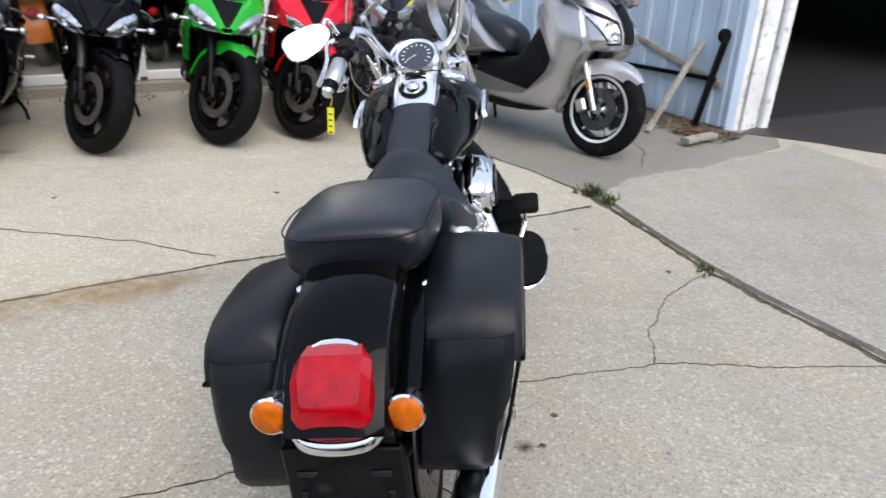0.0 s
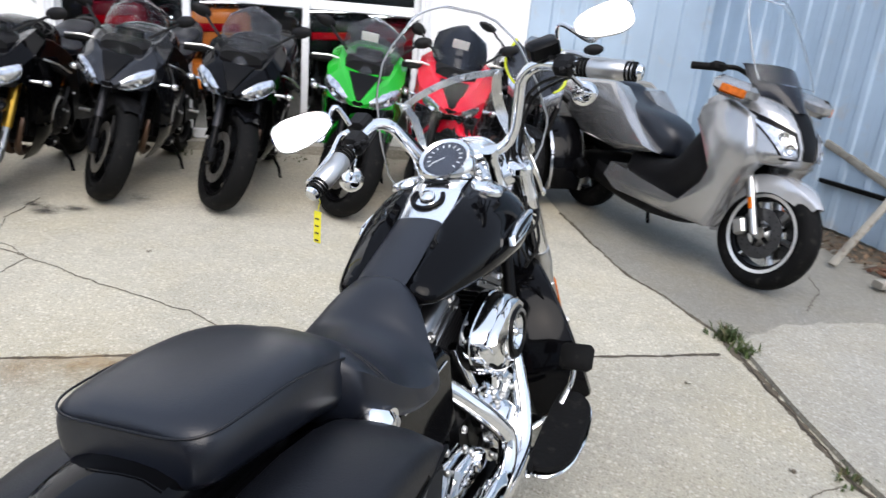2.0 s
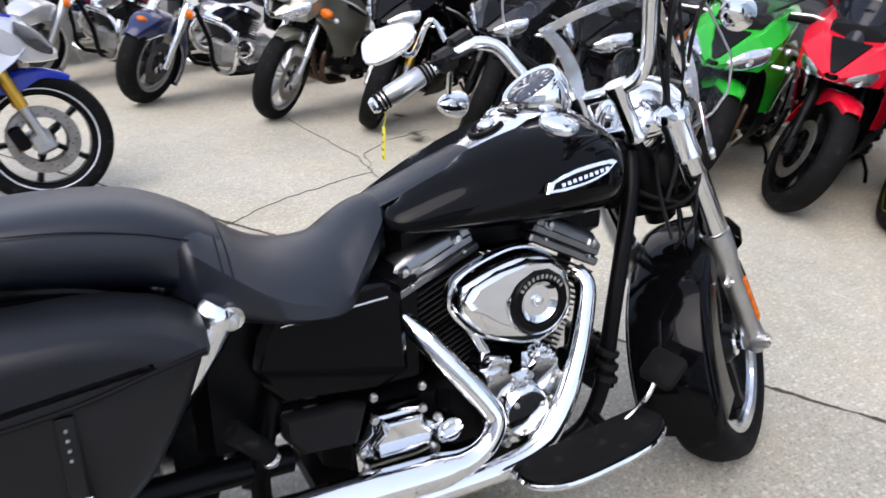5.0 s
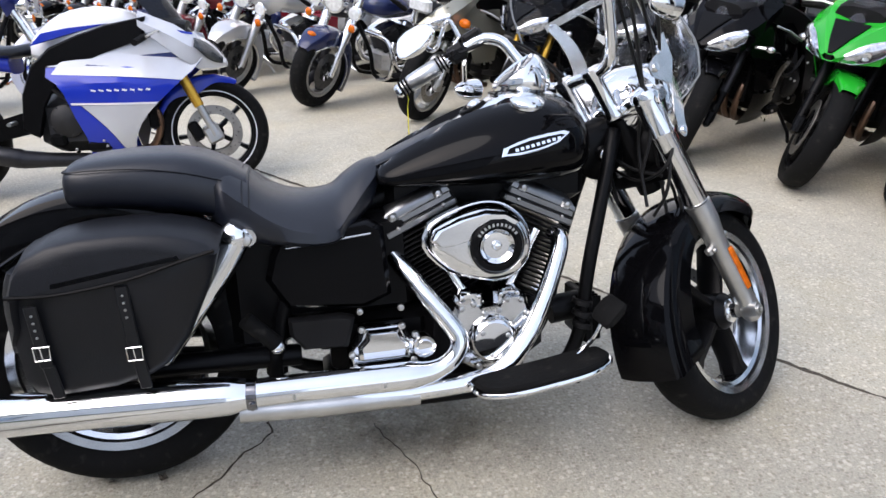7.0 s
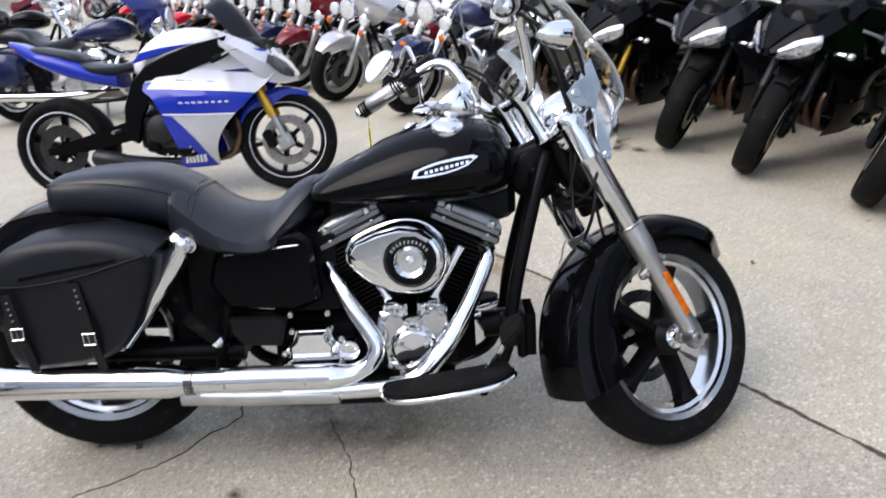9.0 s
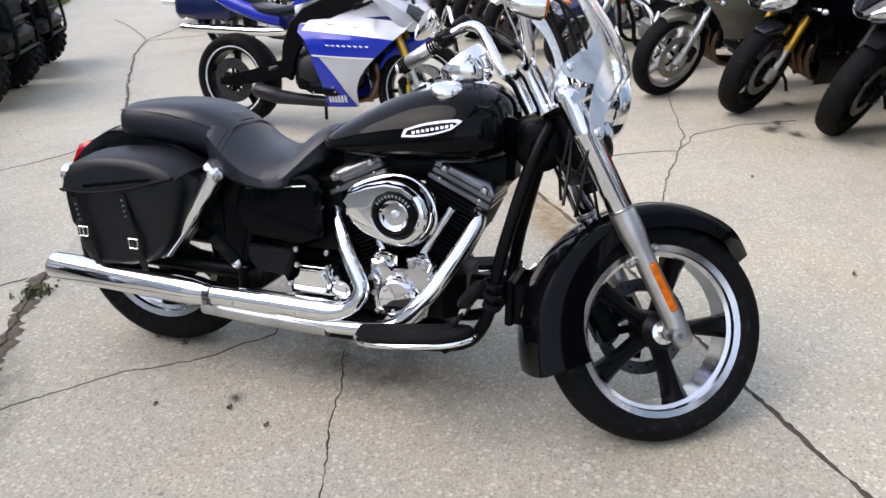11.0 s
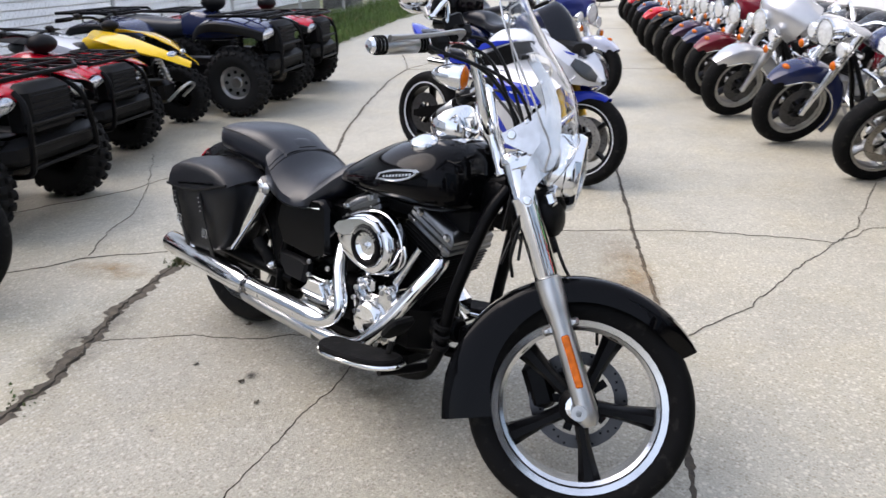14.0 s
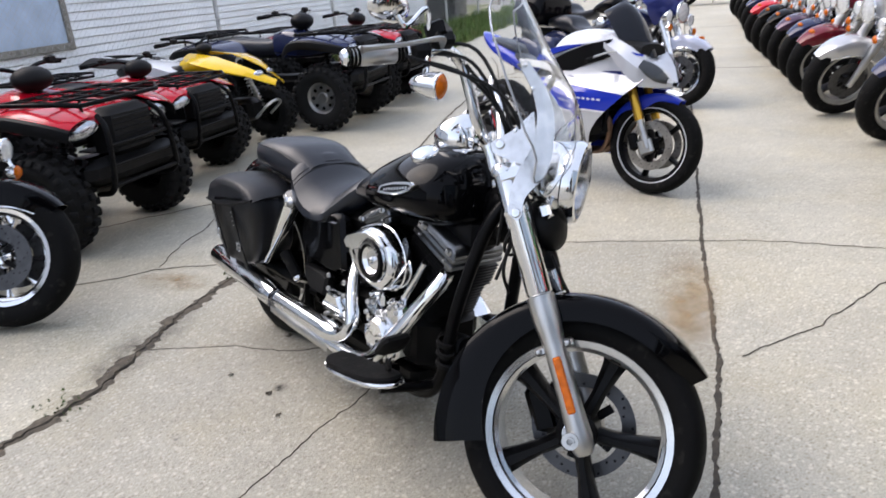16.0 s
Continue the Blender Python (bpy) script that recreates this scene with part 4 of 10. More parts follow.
# ---- across the street ----
def far_building():
    b = thing("tan_building", lot_pose(-44, 12.0, 0, 62), "low tan building with dark windows across the street", "building")
    P = lambda name, geo, mat, label="", parent=None: part(name, geo, mat, parent or b, label)
    wall = P("wall", Geo().box((0, 4, 2.3), (62, 8, 4.6), 0.02), TAN_WALL, "tan masonry wall")
    P("roof", Geo().box((0, 4, 4.7), (62.6, 8.6, 0.3), 0.03), TRIM_WHITE, "pale flat roof edge")
    P("plinth", Geo().box((0, -0.06, 0.4), (62, 0.12, 0.8), 0.01), APRON, "grey stone plinth")
    for k, x in enumerate([-3.8 - 3.4 * i for i in range(8)] + [3.4 + 3.4 * i for i in range(8)]):
        frame = P("window", Geo().box((x, -0.02, 1.9), (2.4, 0.1, 2.0), 0.01), TRIM_WHITE, "pale window frame")
        for dx in (-0.58, 0.58):
            P("pane", Geo().box((x + dx, -0.075, 1.9), (1.06, 0.03, 1.84), 0.0), FAR_GLASS, "", frame)
    door = P("door", Geo().box((-0.2, -0.03, 1.15), (1.1, 0.1, 2.3), 0.01), FAR_GLASS, "dark entrance door")
    P("notice", Geo().box((-0.1, -0.09, 1.55), (0.22, 0.01, 0.28), 0.0), PAPER, "white notice", door)
    for x in [-1.7, 1.4] + [5.1 + 3.4 * i for i in range(8)] + [-5.5 - 3.4 * i for i in range(8)]:
        P("pier", Geo().box((x, -0.12, 2.2), (0.35, 0.3, 4.4), 0.02), TRIM_PAINT, "pale wall pier")


far_building()


def tree(x, y, h, seed):
    t = thing("tree", pose(x, y, 0), "leafy street tree beyond the fence", "tree", "trees across the street")
    rnd = random.Random(seed)
    geo = Geo()
    geo.tube([(0, 0, 0), (0.05, 0, 0.3 * h), (0.0, 0.1, 0.55 * h), (0.1, 0, 0.8 * h)], [0.035 * h, 0.027 * h, 0.02 * h, 0.006 * h], 9)
    tips = []
    for k in range(11):
        a, z = rnd.uniform(0, 6.28), rnd.uniform(0.3, 0.68) * h
        r = rnd.uniform(0.22, 0.42) * h
        tip = (r * math.cos(a), r * math.sin(a), z + rnd.uniform(0.08, 0.28) * h)
        geo.tube([(0.03, 0, z * 0.9), (tip[0] * 0.5, tip[1] * 0.5, (z + tip[2]) / 2), tip], [0.013 * h, 0.009 * h, 0.003 * h], 6)
        tips.append(tip)
    part("trunk", geo, BARK, t, "rough brown trunk and limbs")
    verts, faces = [], []
    tips += [(rnd.gauss(0, 0.14 * h), rnd.gauss(0, 0.14 * h), rnd.uniform(0.6, 0.95) * h) for _ in range(10)]
    for cx, cy, cz in tips:
        for _ in range(230):
            v = Vector((rnd.gauss(0, 1), rnd.gauss(0, 1), rnd.gauss(0, 0.8)))
            p = Vector((cx, cy, cz)) + v.normalized() * 0.17 * h * rnd.random() ** 0.45
            d = Vector((rnd.gauss(0, 1), rnd.gauss(0, 1), rnd.gauss(0, 0.6))).normalized()
            e = d.orthogonal().normalized()
            s = rnd.uniform(0.012, 0.024) * h
            n = len(verts)
            verts += [p - d * s, p + e * s * 0.45, p + d * s, p - e * s * 0.45]
            faces.append((n, n + 1, n + 2, n + 3))
    crown = Geo()
    crown.add(verts, faces)
    part("crown", crown, LEAF, t, "loose crown of green leaves", smooth=0)["kind"] = "stuff"


for k, (x, y, h) in enumerate(((-27, -27.5, 6.5), (-33, -30, 7.5), (-24, -33, 7), (-38, -38, 8), (-29, -40, 8.5), (-46, -43, 8), (-20, -36, 7))):
    tree(x, y, h, 70 + k)
geo = Geo()
geo.add([lot(s, o, 0.012) for s, o in ((-21, 5.6), (-21, 60), (-31, 60), (-31, 5.6))], [(0, 1, 2, 3)])
solid("verge", geo, TURF, "rough grass field beyond the fence", "grass", "structure", smooth=0)
geo = Geo()
geo.add([lot(s, o, 0.016) for s, o in ((-31, -60), (-31, 90), (-38, 90), (-38, -60))], [(0, 1, 2, 3)])
solid("road", geo, ASPHALT_OLD := material("old_asphalt", (0.22, 0.22, 0.215), 0.9, vary=0.15, scale=1.5, bump=0.3, bump_scale=40), "pale worn asphalt street", "road", "structure", smooth=0)
geo = Geo()
geo.add([lot(s, o, 0.014) for s, o in ((-38, 14), (-38, 90), (-80, 90), (-80, 14))], [(0, 1, 2, 3)])
solid("lawn", geo, TURF, "green lawn across the street", "grass", "structure", smooth=0)


def parked_van(p, turn, mat, word):
    car = thing("parked_car", lot_pose(*p, 0, turn), word + " car parked across the street", "car", "far cars")
    P = lambda name, geo, m, label="", parent=None: part(name, geo, m, parent or car, label)
    body = P("body", hull([(-2.2, 0.7, 0.35, 0.85, 0), (-2.0, 0.85, 0.25, 1.0, 0), (-1.0, 0.88, 0.22, 1.02, 0), (1.0, 0.88, 0.22, 0.98, 0), (1.9, 0.82, 0.25, 0.85, 0), (2.2, 0.65, 0.35, 0.7, 0)], 2, 18, 4), mat, "painted car body")
    P("cabin", hull([(-1.7, 0.6, 0.9, 1.0, 0), (-1.2, 0.7, 0.9, 1.4, 0), (0.2, 0.7, 0.9, 1.45, 0), (1.1, 0.62, 0.9, 1.0, 0)], 2, 16, 3.5), FAR_GLASS, "dark glazed cabin", body)
    for x in (-0.8, 0.8):
        for y in (-1.35, 1.35):
            P("wheel", tyre_geo((x, y, 0.32), 0.32, 0.2, 0.2), RUBBER, "black car tyre")


geo = Geo()
geo.box((0, 0, 0.62), (1.5, 0.9, 1.24), 0.04)
bin_box = thing("steel_bin", lot_pose(-20.6, 5.2), "dark steel bin standing beyond the siding", "bin")
part("body", geo, DARK_METAL, bin_box, "dark steel box")
part("lid", Geo().box((0, 0, 1.27), (1.56, 0.96, 0.06), 0.02), SATIN_BLACK, bin_box, "flat black lid")
part("rib", Geo().box((0, -0.47, 0.62), (0.08, 0.05, 1.2), 0.01), DARK_METAL, bin_box)


def gate_post(s, o, h, r, label):
    post = thing("gate_post", lot_pose(s, o), label, "post", "gate posts")
    part("shaft", Geo().lathe([(0.0005, 0), (r, 0), (r, h), (r * 0.7, h + 0.04), (0.0005, h + 0.05)], (0, 0, 0), (0, 0, 1), 14), TRIM_PAINT if r > 0.1 else GALV, post)
    part("collar", Geo().lathe([(r + 0.012, h - 0.12), (r + 0.012, h - 0.08), (r, h - 0.08), (r, h - 0.12)], (0, 0, 0), (0, 0, 1), 14, closed=True), GALV, post)


for s, o, h, r, word in ((-28, 2.3, 3.4, 0.22, "thick pale gate post at the street"), (-26.5, 1.5, 3.0, 0.045, "thin steel gate post"), (-25.5, 0.1, 3.4, 0.07, "steel pole at the gate"), (-26.8, -4.3, 3.6, 0.08, "steel pole beside the white wall")):
    gate_post(s, o, h, r, word)


# ---- the black touring cruiser in the middle of the lot ----
RAKE, STEER, HEAD_Y = 28.0, 34.0, 1.682
FORK_LEAN = Matrix.Translation((0, 0, 0.75)) @ pose(0, 0, 0, 0, -1.5, 0) @ Matrix.Translation((0, 0, -0.75))


def steer_frame(rake, steer, head_y):
    """The frame of a fork turned to the left: x across, y ahead of the steering axis, z up along it."""
    r, d = radians(rake), radians(steer)
    up, ahead, across = Vector((0, -math.sin(r), math.cos(r))), Vector((0, math.cos(r), math.sin(r))), Vector((1, 0, 0))
    x = across * math.cos(d) + ahead * math.sin(d)
    y = ahead * math.cos(d) - across * math.sin(d)
    m = Matrix((x, y, up)).transposed().to_4x4()
    m.translation = (0, head_y, 0)
    return m


def tyre_geo(c, radius, width, rim, seg=56):
    """A road tyre with a rounded crown, shoulders and side walls; axis x."""
    h = radius - rim
    prof = [(rim, -0.36 * width), (rim + 0.25 * h, -0.47 * width), (rim + 0.55 * h, -0.5 * width), (rim + 0.78 * h, -0.44 * width), (rim + 0.92 * h, -0.28 * width), (radius, -0.008), (radius, 0.008), (rim + 0.92 * h, 0.28 * width), (rim + 0.78 * h, 0.44 * width), (rim + 0.55 * h, 0.5 * width), (rim + 0.25 * h, 0.47 * width), (rim, 0.36 * width), (rim - 0.008, 0.3 * width), (rim - 0.008, -0.3 * width)]
    geo = Geo()
    geo.lathe(prof, c, (1, 0, 0), seg, closed=True)
    return geo


def rim_geo(c, rim, width, lip=0.03, seg=48):
    w = 0.36 * width
    prof = [(rim + 0.006, -w - 0.002), (rim + 0.004, -w - 0.008), (rim - lip * 0.5, -w - 0.004), (rim - lip * 0.6, -w + 0.006), (rim - lip, -w + 0.012), (rim - lip, w - 0.012), (rim - lip * 0.6, w - 0.006), (rim - lip * 0.5, w + 0.004), (rim + 0.004, w + 0.008), (rim + 0.006, w + 0.002)]
    geo = Geo()
    geo.lathe(prof, c, (1, 0, 0), seg, closed=True)
    return geo


def spoke_geo(c, rim, angle, w0=0.055, w1=0.085, t=0.034, hub=0.045):
    """One cast spoke with a ridged section, from hub to rim, in the plane across x."""
    geo = Geo()
    a = radians(angle)
    d, s = Vector((0, math.cos(a), math.sin(a))), Vector((0, -math.sin(a), math.cos(a)))
    c = Vector(c)
    rings = []
    for k, (r, w, th) in enumerate(((hub, w0, t), (hub + 0.4 * (rim - hub), w0 * 0.9, t * 1.05), (hub + 0.8 * (rim - hub), w1 * 0.85, t * 0.95), (rim - 0.004, w1, t * 1.1))):
        p = c + d * r
        rings.append([p + s * (w / 2 * u) + Vector((1, 0, 0)) * (th * v) for u, v in ((-1, -0.5), (-0.4, -1), (0.4, -1), (1, -0.5), (1, 0.5), (0.4, 1), (-0.4, 1), (-1, 0.5))])
    geo.loft(rings)
    return geo


def disc_geo(c, r0, r1, x, holes=True, seg=48):
    """A brake disc with rows of drilled holes sunk as dark dimples."""
    geo = Geo()
    geo.lathe([(r0, x - 0.0025), (r1, x - 0.0025), (r1, x + 0.0025), (r0, x + 0.0025)], c, (1, 0, 0), seg, closed=True)
    return geo


def hole_geo(c, r0, r1, x, n=10):
    geo = Geo()
    for k in range(n):
        for j in range(3):
            a = 2 * math.pi * (k + j * 0.28) / n
            r = r0 + (r1 - r0) * (0.25 + 0.25 * j)
            geo.lathe([(0.0003, 0.0032), (0.0036, 0.0032), (0.0036, -0.0032), (0.0003, -0.0032)], (c[0] + x, c[1] + r * math.cos(a), c[2] + r * math.sin(a)), (1, 0, 0), 6)
    return geo


def wheel(parent, name, c, radius, width, rim, spokes, mats, frame=None, offset=90, disc=None, lip=0.03, spoke_w=(0.05, 0.085), ring=(0.36, 0.68), disc_mat=None):
    """tyre, rim, spokes, hub and disc under one wheel part."""
    tyre_m, rim_m, spoke_m = mats
    m = frame or Matrix()
    base = part(name, tyre_geo(c, radius, width, rim).turned(m), tyre_m, parent, "black rubber tyre")
    part("rim", rim_geo(c, rim, width, lip).turned(m), rim_m, base)
    hub = Geo()
    hub.lathe([(0.0, -0.06), (0.03, -0.06), (0.05, -0.04), (0.05, 0.04), (0.03, 0.06), (0, 0.06)], c, (1, 0, 0), 20)
    part("hub", hub.turned(m), spoke_m, base)
    for k in range(spokes):
        part("spoke", spoke_geo(c, rim - lip, offset + 360 * k / spokes, *spoke_w).turned(m), spoke_m, base)
    for x in disc or ():
        d = part("brake_disc", disc_geo(c, rim * ring[0], rim * ring[1], x).turned(m), disc_mat or DISC, base, "drilled steel brake disc")
        part("drilling", hole_geo(c, rim * ring[0], rim * ring[1], x).turned(m), SATIN_BLACK, d)["kind"] = "stuff"
        inner = Geo()
        for k in range(5):
            a = 2 * math.pi * k / 5 + 0.3
            inner.bar((c[0] + x, c[1] + 0.03 * math.cos(a), c[2] + 0.03 * math.sin(a)), (c[0] + x, c[1] + rim * 0.4 * math.cos(a), c[2] + rim * 0.4 * math.sin(a)), 0.022, 0.005, 0.001, up=(1, 0, 0))
        part("disc_carrier", inner.turned(m), SATIN_BLACK, d)
    return base


STEEL_DISC = material("worn_steel_disc", (0.3, 0.28, 0.25), 0.38, 0.9, vary=0.2, scale=20)
DISC = material("dark_disc", (0.07, 0.07, 0.072), 0.35, 0.8, vary=0.2, scale=20)
RIM_POLISH = material("polished_rim", (0.62, 0.63, 0.64), 0.14, 1.0, vary=0.12, scale=10)
SPOKE_BLACK = material("black_spoke", (0.003, 0.003, 0.0034), 0.35, spec=0.14, vary=0.2, scale=10)
DARK_CHROME = material("dark_chrome", (0.2, 0.2, 0.21), 0.1, 1.0, vary=0.1, scale=10)
BRIGHT_TRIM = material("bright_trim", (0.88, 0.89, 0.9), 0.2, 1.0, vary=0.05, scale=9)
DIAL = material("dial_face", (0.025, 0.03, 0.045), 0.25, vary=0.1, coat=0.5)
DIAL_MARK = material("dial_mark", (0.7, 0.72, 0.75), 0.5, vary=0)


def fender_geo(c, span, radius, half, skirt, n=30, thick=0.004, crown=0.35):
    """A mudguard round the axis x through c. span: degrees from ahead over the top to behind; radius and skirt: functions of 0..1."""
    rows = []
    for i in range(n + 1):
        t = i / n
        a = radians(span[0] + (span[1] - span[0]) * t)
        d = Vector((0, math.cos(a), math.sin(a)))
        r, sk, w = radius(t), skirt(t), half(t)
        row = []
        for x, h in ((-1, -sk), (-1.0, -sk * 0.55), (-0.99, -crown * w * 0.75), (-0.9, -crown * w * 0.35), (-0.6, -crown * w * 0.1), (-0.25, 0), (0.25, 0), (0.6, -crown * w * 0.1), (0.9, -crown * w * 0.35), (0.99, -crown * w * 0.75), (1.0, -sk * 0.55), (1, -sk)):
            row.append(Vector(c) + d * (r + h) + Vector((x * w, 0, 0)))
        rows.append(row)
    geo = Geo()
    geo.grid(rows, thick=thick)
    return geo


def bolt(geo, c, axis, r=0.009, h=0.008):
    geo.lathe([(0.0005, h), (r * 0.55, h), (r * 0.8, h * 0.9), (r, h * 0.4), (r, -0.001)], c, axis, 10)


def bullet_signal(parent, c, way, m=None, r=0.034, lens=AMBER, label="chrome bullet turn signal with an amber lens"):
    """A bullet lamp whose lens faces the way given."""
    geo = Geo()
    geo.lathe([(0.0005, -0.062), (r * 0.35, -0.056), (r * 0.72, -0.038), (r * 0.97, -0.01), (r, 0.004), (r * 1.04, 0.008), (r * 1.04, 0.013), (r * 0.9, 0.015)], c, way, 20)
    shell = part("turn_signal", geo.turned(m) if m else geo, CHROME, parent, label)
    geo = Geo()
    geo.lathe([(r * 0.93, 0.01), (r * 0.9, 0.018), (r * 0.6, 0.024), (0.0005, 0.026)], c, way, 20)
    part("lens", geo.turned(m) if m else geo, lens, shell, "ribbed amber lens")
    return shell


def hero_bike():
    bike = thing("cruiser_motorcycle", pose(0.098, 0.006, 0, 0, -8.4, 0.15), "gloss black cruiser motorcycle with leather saddlebags and windshield", "motorcycle")
    fork = steer_frame(RAKE, STEER, HEAD_Y) @ FORK_LEAN
    P = lambda name, geo, mat, label="", parent=None, smooth=40: part(name, geo, mat, parent or bike, label, smooth)
    F = lambda name, geo, mat, label="", parent=None, smooth=40: part(name, geo.turned(fork), mat, parent or bike, label, smooth)

    # wheels
    wheel(bike, "rear_wheel", (0, 0, 0.322), 0.322, 0.15, 0.226, 5, (RUBBER, RIM_POLISH, SPOKE_BLACK), disc=(0.085,), offset=54)
    hub = (0.006, -0.03, 0.298)
    wheel(bike, "front_wheel", hub, 0.29, 0.126, 0.216, 5, (RUBBER, RIM_POLISH, SPOKE_BLACK), frame=fork, offset=118, disc=(-0.062,), lip=0.024, spoke_w=(0.036, 0.056), ring=(0.44, 0.6))
    geo = Geo()
    geo.lathe([(0.0, 0.05), (0.03, 0.05), (0.032, 0.054), (0.032, 0.062), (0.02, 0.066), (0.02, 0.082), (0.0, 0.082)], hub, (1, 0, 0), 22)
    F("axle_spacer", geo, CHROME, "polished axle spacer")

    # front mudguard with deep skirts
    fend = F("front_fender", fender_geo(hub, (10, 170), lambda t: 0.324 + 0.03 * t ** 2, lambda t: 0.088 * min(1.0, 0.25 + 6 * t) if t < 0.125 else 0.088, lambda t: 0.05 + 0.03 * t + 0.06 * max(0, t - 0.5) / 0.5, 36), BLACK_PAINT, "gloss black front mudguard with deep skirts")
    for s in (-1, 1):
        line = []
        for k in range(24):
            t = 0.06 + 0.93 * k / 23
            a = radians(10 + 160 * t)
            r = 0.324 + 0.03 * t ** 2 - 0.034
            line.append((s * (0.0905 if t > 0.125 else 0.092 * min(1, 0.25 + 6 * t)), hub[1] + r * math.cos(a), hub[2] + r * math.sin(a)))
        geo = Geo()
        geo.tube(line, 0.0028, 5)
        F("trim_strip", geo, DARK_CHROME, "thin dark polished strip", fend)

    # fork
    for s in (-1, 1):
        x = 0.108 * s
        geo = Geo()
        geo.lathe([(0.0005, -0.045), (0.018, -0.043), (0.026, -0.03), (0.029, 0.0), (0.027, 0.03), (0.026, 0.1), (0.026, 0.2), (0.029, 0.24), (0.033, 0.27), (0.033, 0.33), (0.0005, 0.33)], (x, -0.012, 0.3), (0, 0, 1), 20)
        slider = F("fork_slider", geo, DULL_METAL, "polished alloy fork slider")
        geo = Geo()
        geo.lathe([(0.0, -0.012), (0.017, -0.012), (0.019, -0.006), (0.019, 0.03), (0.0, 0.03)], (x + s * 0.006, -0.03, 0.298), (s, 0, 0), 16)
        geo.lathe([(0.0, 0.03), (0.011, 0.03), (0.011, 0.036), (0.007, 0.036), (0.006, 0.031)], (x + s * 0.006, -0.03, 0.298), (s, 0, 0), 14)
        F("axle_clamp", geo, DULL_METAL, "", slider)
        geo = Geo()
        geo.box((x - s * 0.004, 0.018, 0.51), (0.02, 0.03, 0.022), 0.005)
        geo.box((x - s * 0.004, -0.044, 0.505), (0.02, 0.034, 0.022), 0.005)
        bolt(geo, (x + s * 0.008, 0.022, 0.51), (s, 0, 0), 0.007)
        bolt(geo, (x + s * 0.008, -0.05, 0.505), (s, 0, 0), 0.007)
        F("fender_mount", geo, DULL_METAL, "", slider)
        geo = Geo()
        geo.box((x + s * 0.026, -0.01, 0.42), (0.01, 0.02, 0.132), 0.004)
        F("reflector", geo, AMBER, "orange side reflector", slider)
        geo = Geo()
        geo.lathe([(0.0, 0.0), (0.028, 0.0), (0.031, 0.006), (0.031, 0.2), (0.0325, 0.203), (0.0325, 0.21), (0.031, 0.213), (0.031, 0.3), (0.0, 0.3)], (x, -0.012, 0.632), (0, 0, 1), 22)
        F("fork_cover", geo, CHROME, "chrome upper fork cover")
        geo = Geo()
        geo.lathe([(0.0, 0), (0.036, 0), (0.037, 0.01), (0.03, 0.024), (0.016, 0.03), (0, 0.031)], (x, -0.012, 0.93), (0, 0, 1), 20)
        F("fork_cap", geo, CHROME)
    geo = Geo()
    geo.plate([(-0.142, -0.02), (-0.138, 0.034), (-0.05, 0.045), (0, 0.04), (0.05, 0.045), (0.138, 0.034), (0.142, -0.02), (0.08, -0.03), (0, -0.045), (-0.08, -0.03)], 0.905, 0.945, "xy", 0.008)
    F("upper_clamp", geo, CHROME, "chrome upper fork clamp")
    geo = Geo()
    geo.plate([(-0.11, -0.03), (-0.11, 0.008), (0, 0.02), (0.11, 0.008), (0.11, -0.03), (0.06, -0.036), (0, -0.045), (-0.06, -0.036)], 0.72, 0.755, "xy", 0.008)
    F("lower_clamp", geo, SATIN_BLACK)
    geo = Geo()
    geo.tube([(0, 0, 0.69), (0, 0, 0.92)], 0.036, 18)
    F("steering_head", geo, SATIN_BLACK)

    # headlight: chrome bowl, rim and glass
    way = Vector((0, 0.883, -0.469))
    c = Vector((0, 0.066, 0.912))
    geo = Geo()
    geo.lathe([(0.0005, -0.085), (0.04, -0.08), (0.07, -0.06), (0.09, -0.025), (0.096, 0.02), (0.097, 0.055)], c, way, 36)
    bowl = F("headlight", geo, CHROME, "round chrome headlight")
    geo = Geo()
    geo.lathe([(0.096, 0.05), (0.102, 0.055), (0.103, 0.075), (0.097, 0.088), (0.088, 0.09), (0.088, 0.08)], c, way, 36)
    F("rim", geo, CHROME, "", bowl)
    geo = Geo()
    geo.lathe([(0.088, 0.082), (0.075, 0.092), (0.045, 0.099), (0.0005, 0.102)], c, way, 32)
    F("glass", geo, GLASS, "clear headlight glass", bowl)
    geo = Geo()
    geo.lathe([(0.086, 0.078), (0.07, 0.045), (0.04, 0.02), (0.018, 0.012), (0.018, 0.045), (0.0005, 0.048)], c, way, 28)
    F("reflector", geo, LAMP_WHITE, "", bowl)
    geo = Geo()
    geo.tube([(0, 0.03, 0.94), (0, 0.075, 0.965), (0, 0.1, 0.985)], 0.02, 10)
    geo.box((0, 0.05, 0.82), (0.2, 0.03, 0.04), 0.008)
    F("headlight_mount", geo, CHROME)
    geo = Geo()
    geo.ball((0, 0.03, 0.8), (0.09, 0.05, 0.07), 18, 10)
    F("cable_cover", geo, BLACK_PLASTIC)

    # windshield: clear sheet, bowed across, with a brace and chrome side plates
    rows = []
    for i in range(19):
        t = i / 18
        a = 0.86 + 0.52 * t
        w = float(np.interp(t, (0, 0.08, 0.25, 0.5, 0.75, 0.92, 1), (0.1, 0.2, 0.235, 0.22, 0.19, 0.14, 0.06)))
        f0 = float(np.interp(t, (0, 0.12, 0.3, 0.6, 1), (0.105, 0.185, 0.185, 0.165, 0.135)))
        rows.append([(w * u, f0 - 0.085 * u * u * (w / 0.23) - 0.02 * abs(u) ** 4, a) for u in (k / 8 - 1 for k in range(17))])
    geo = Geo()
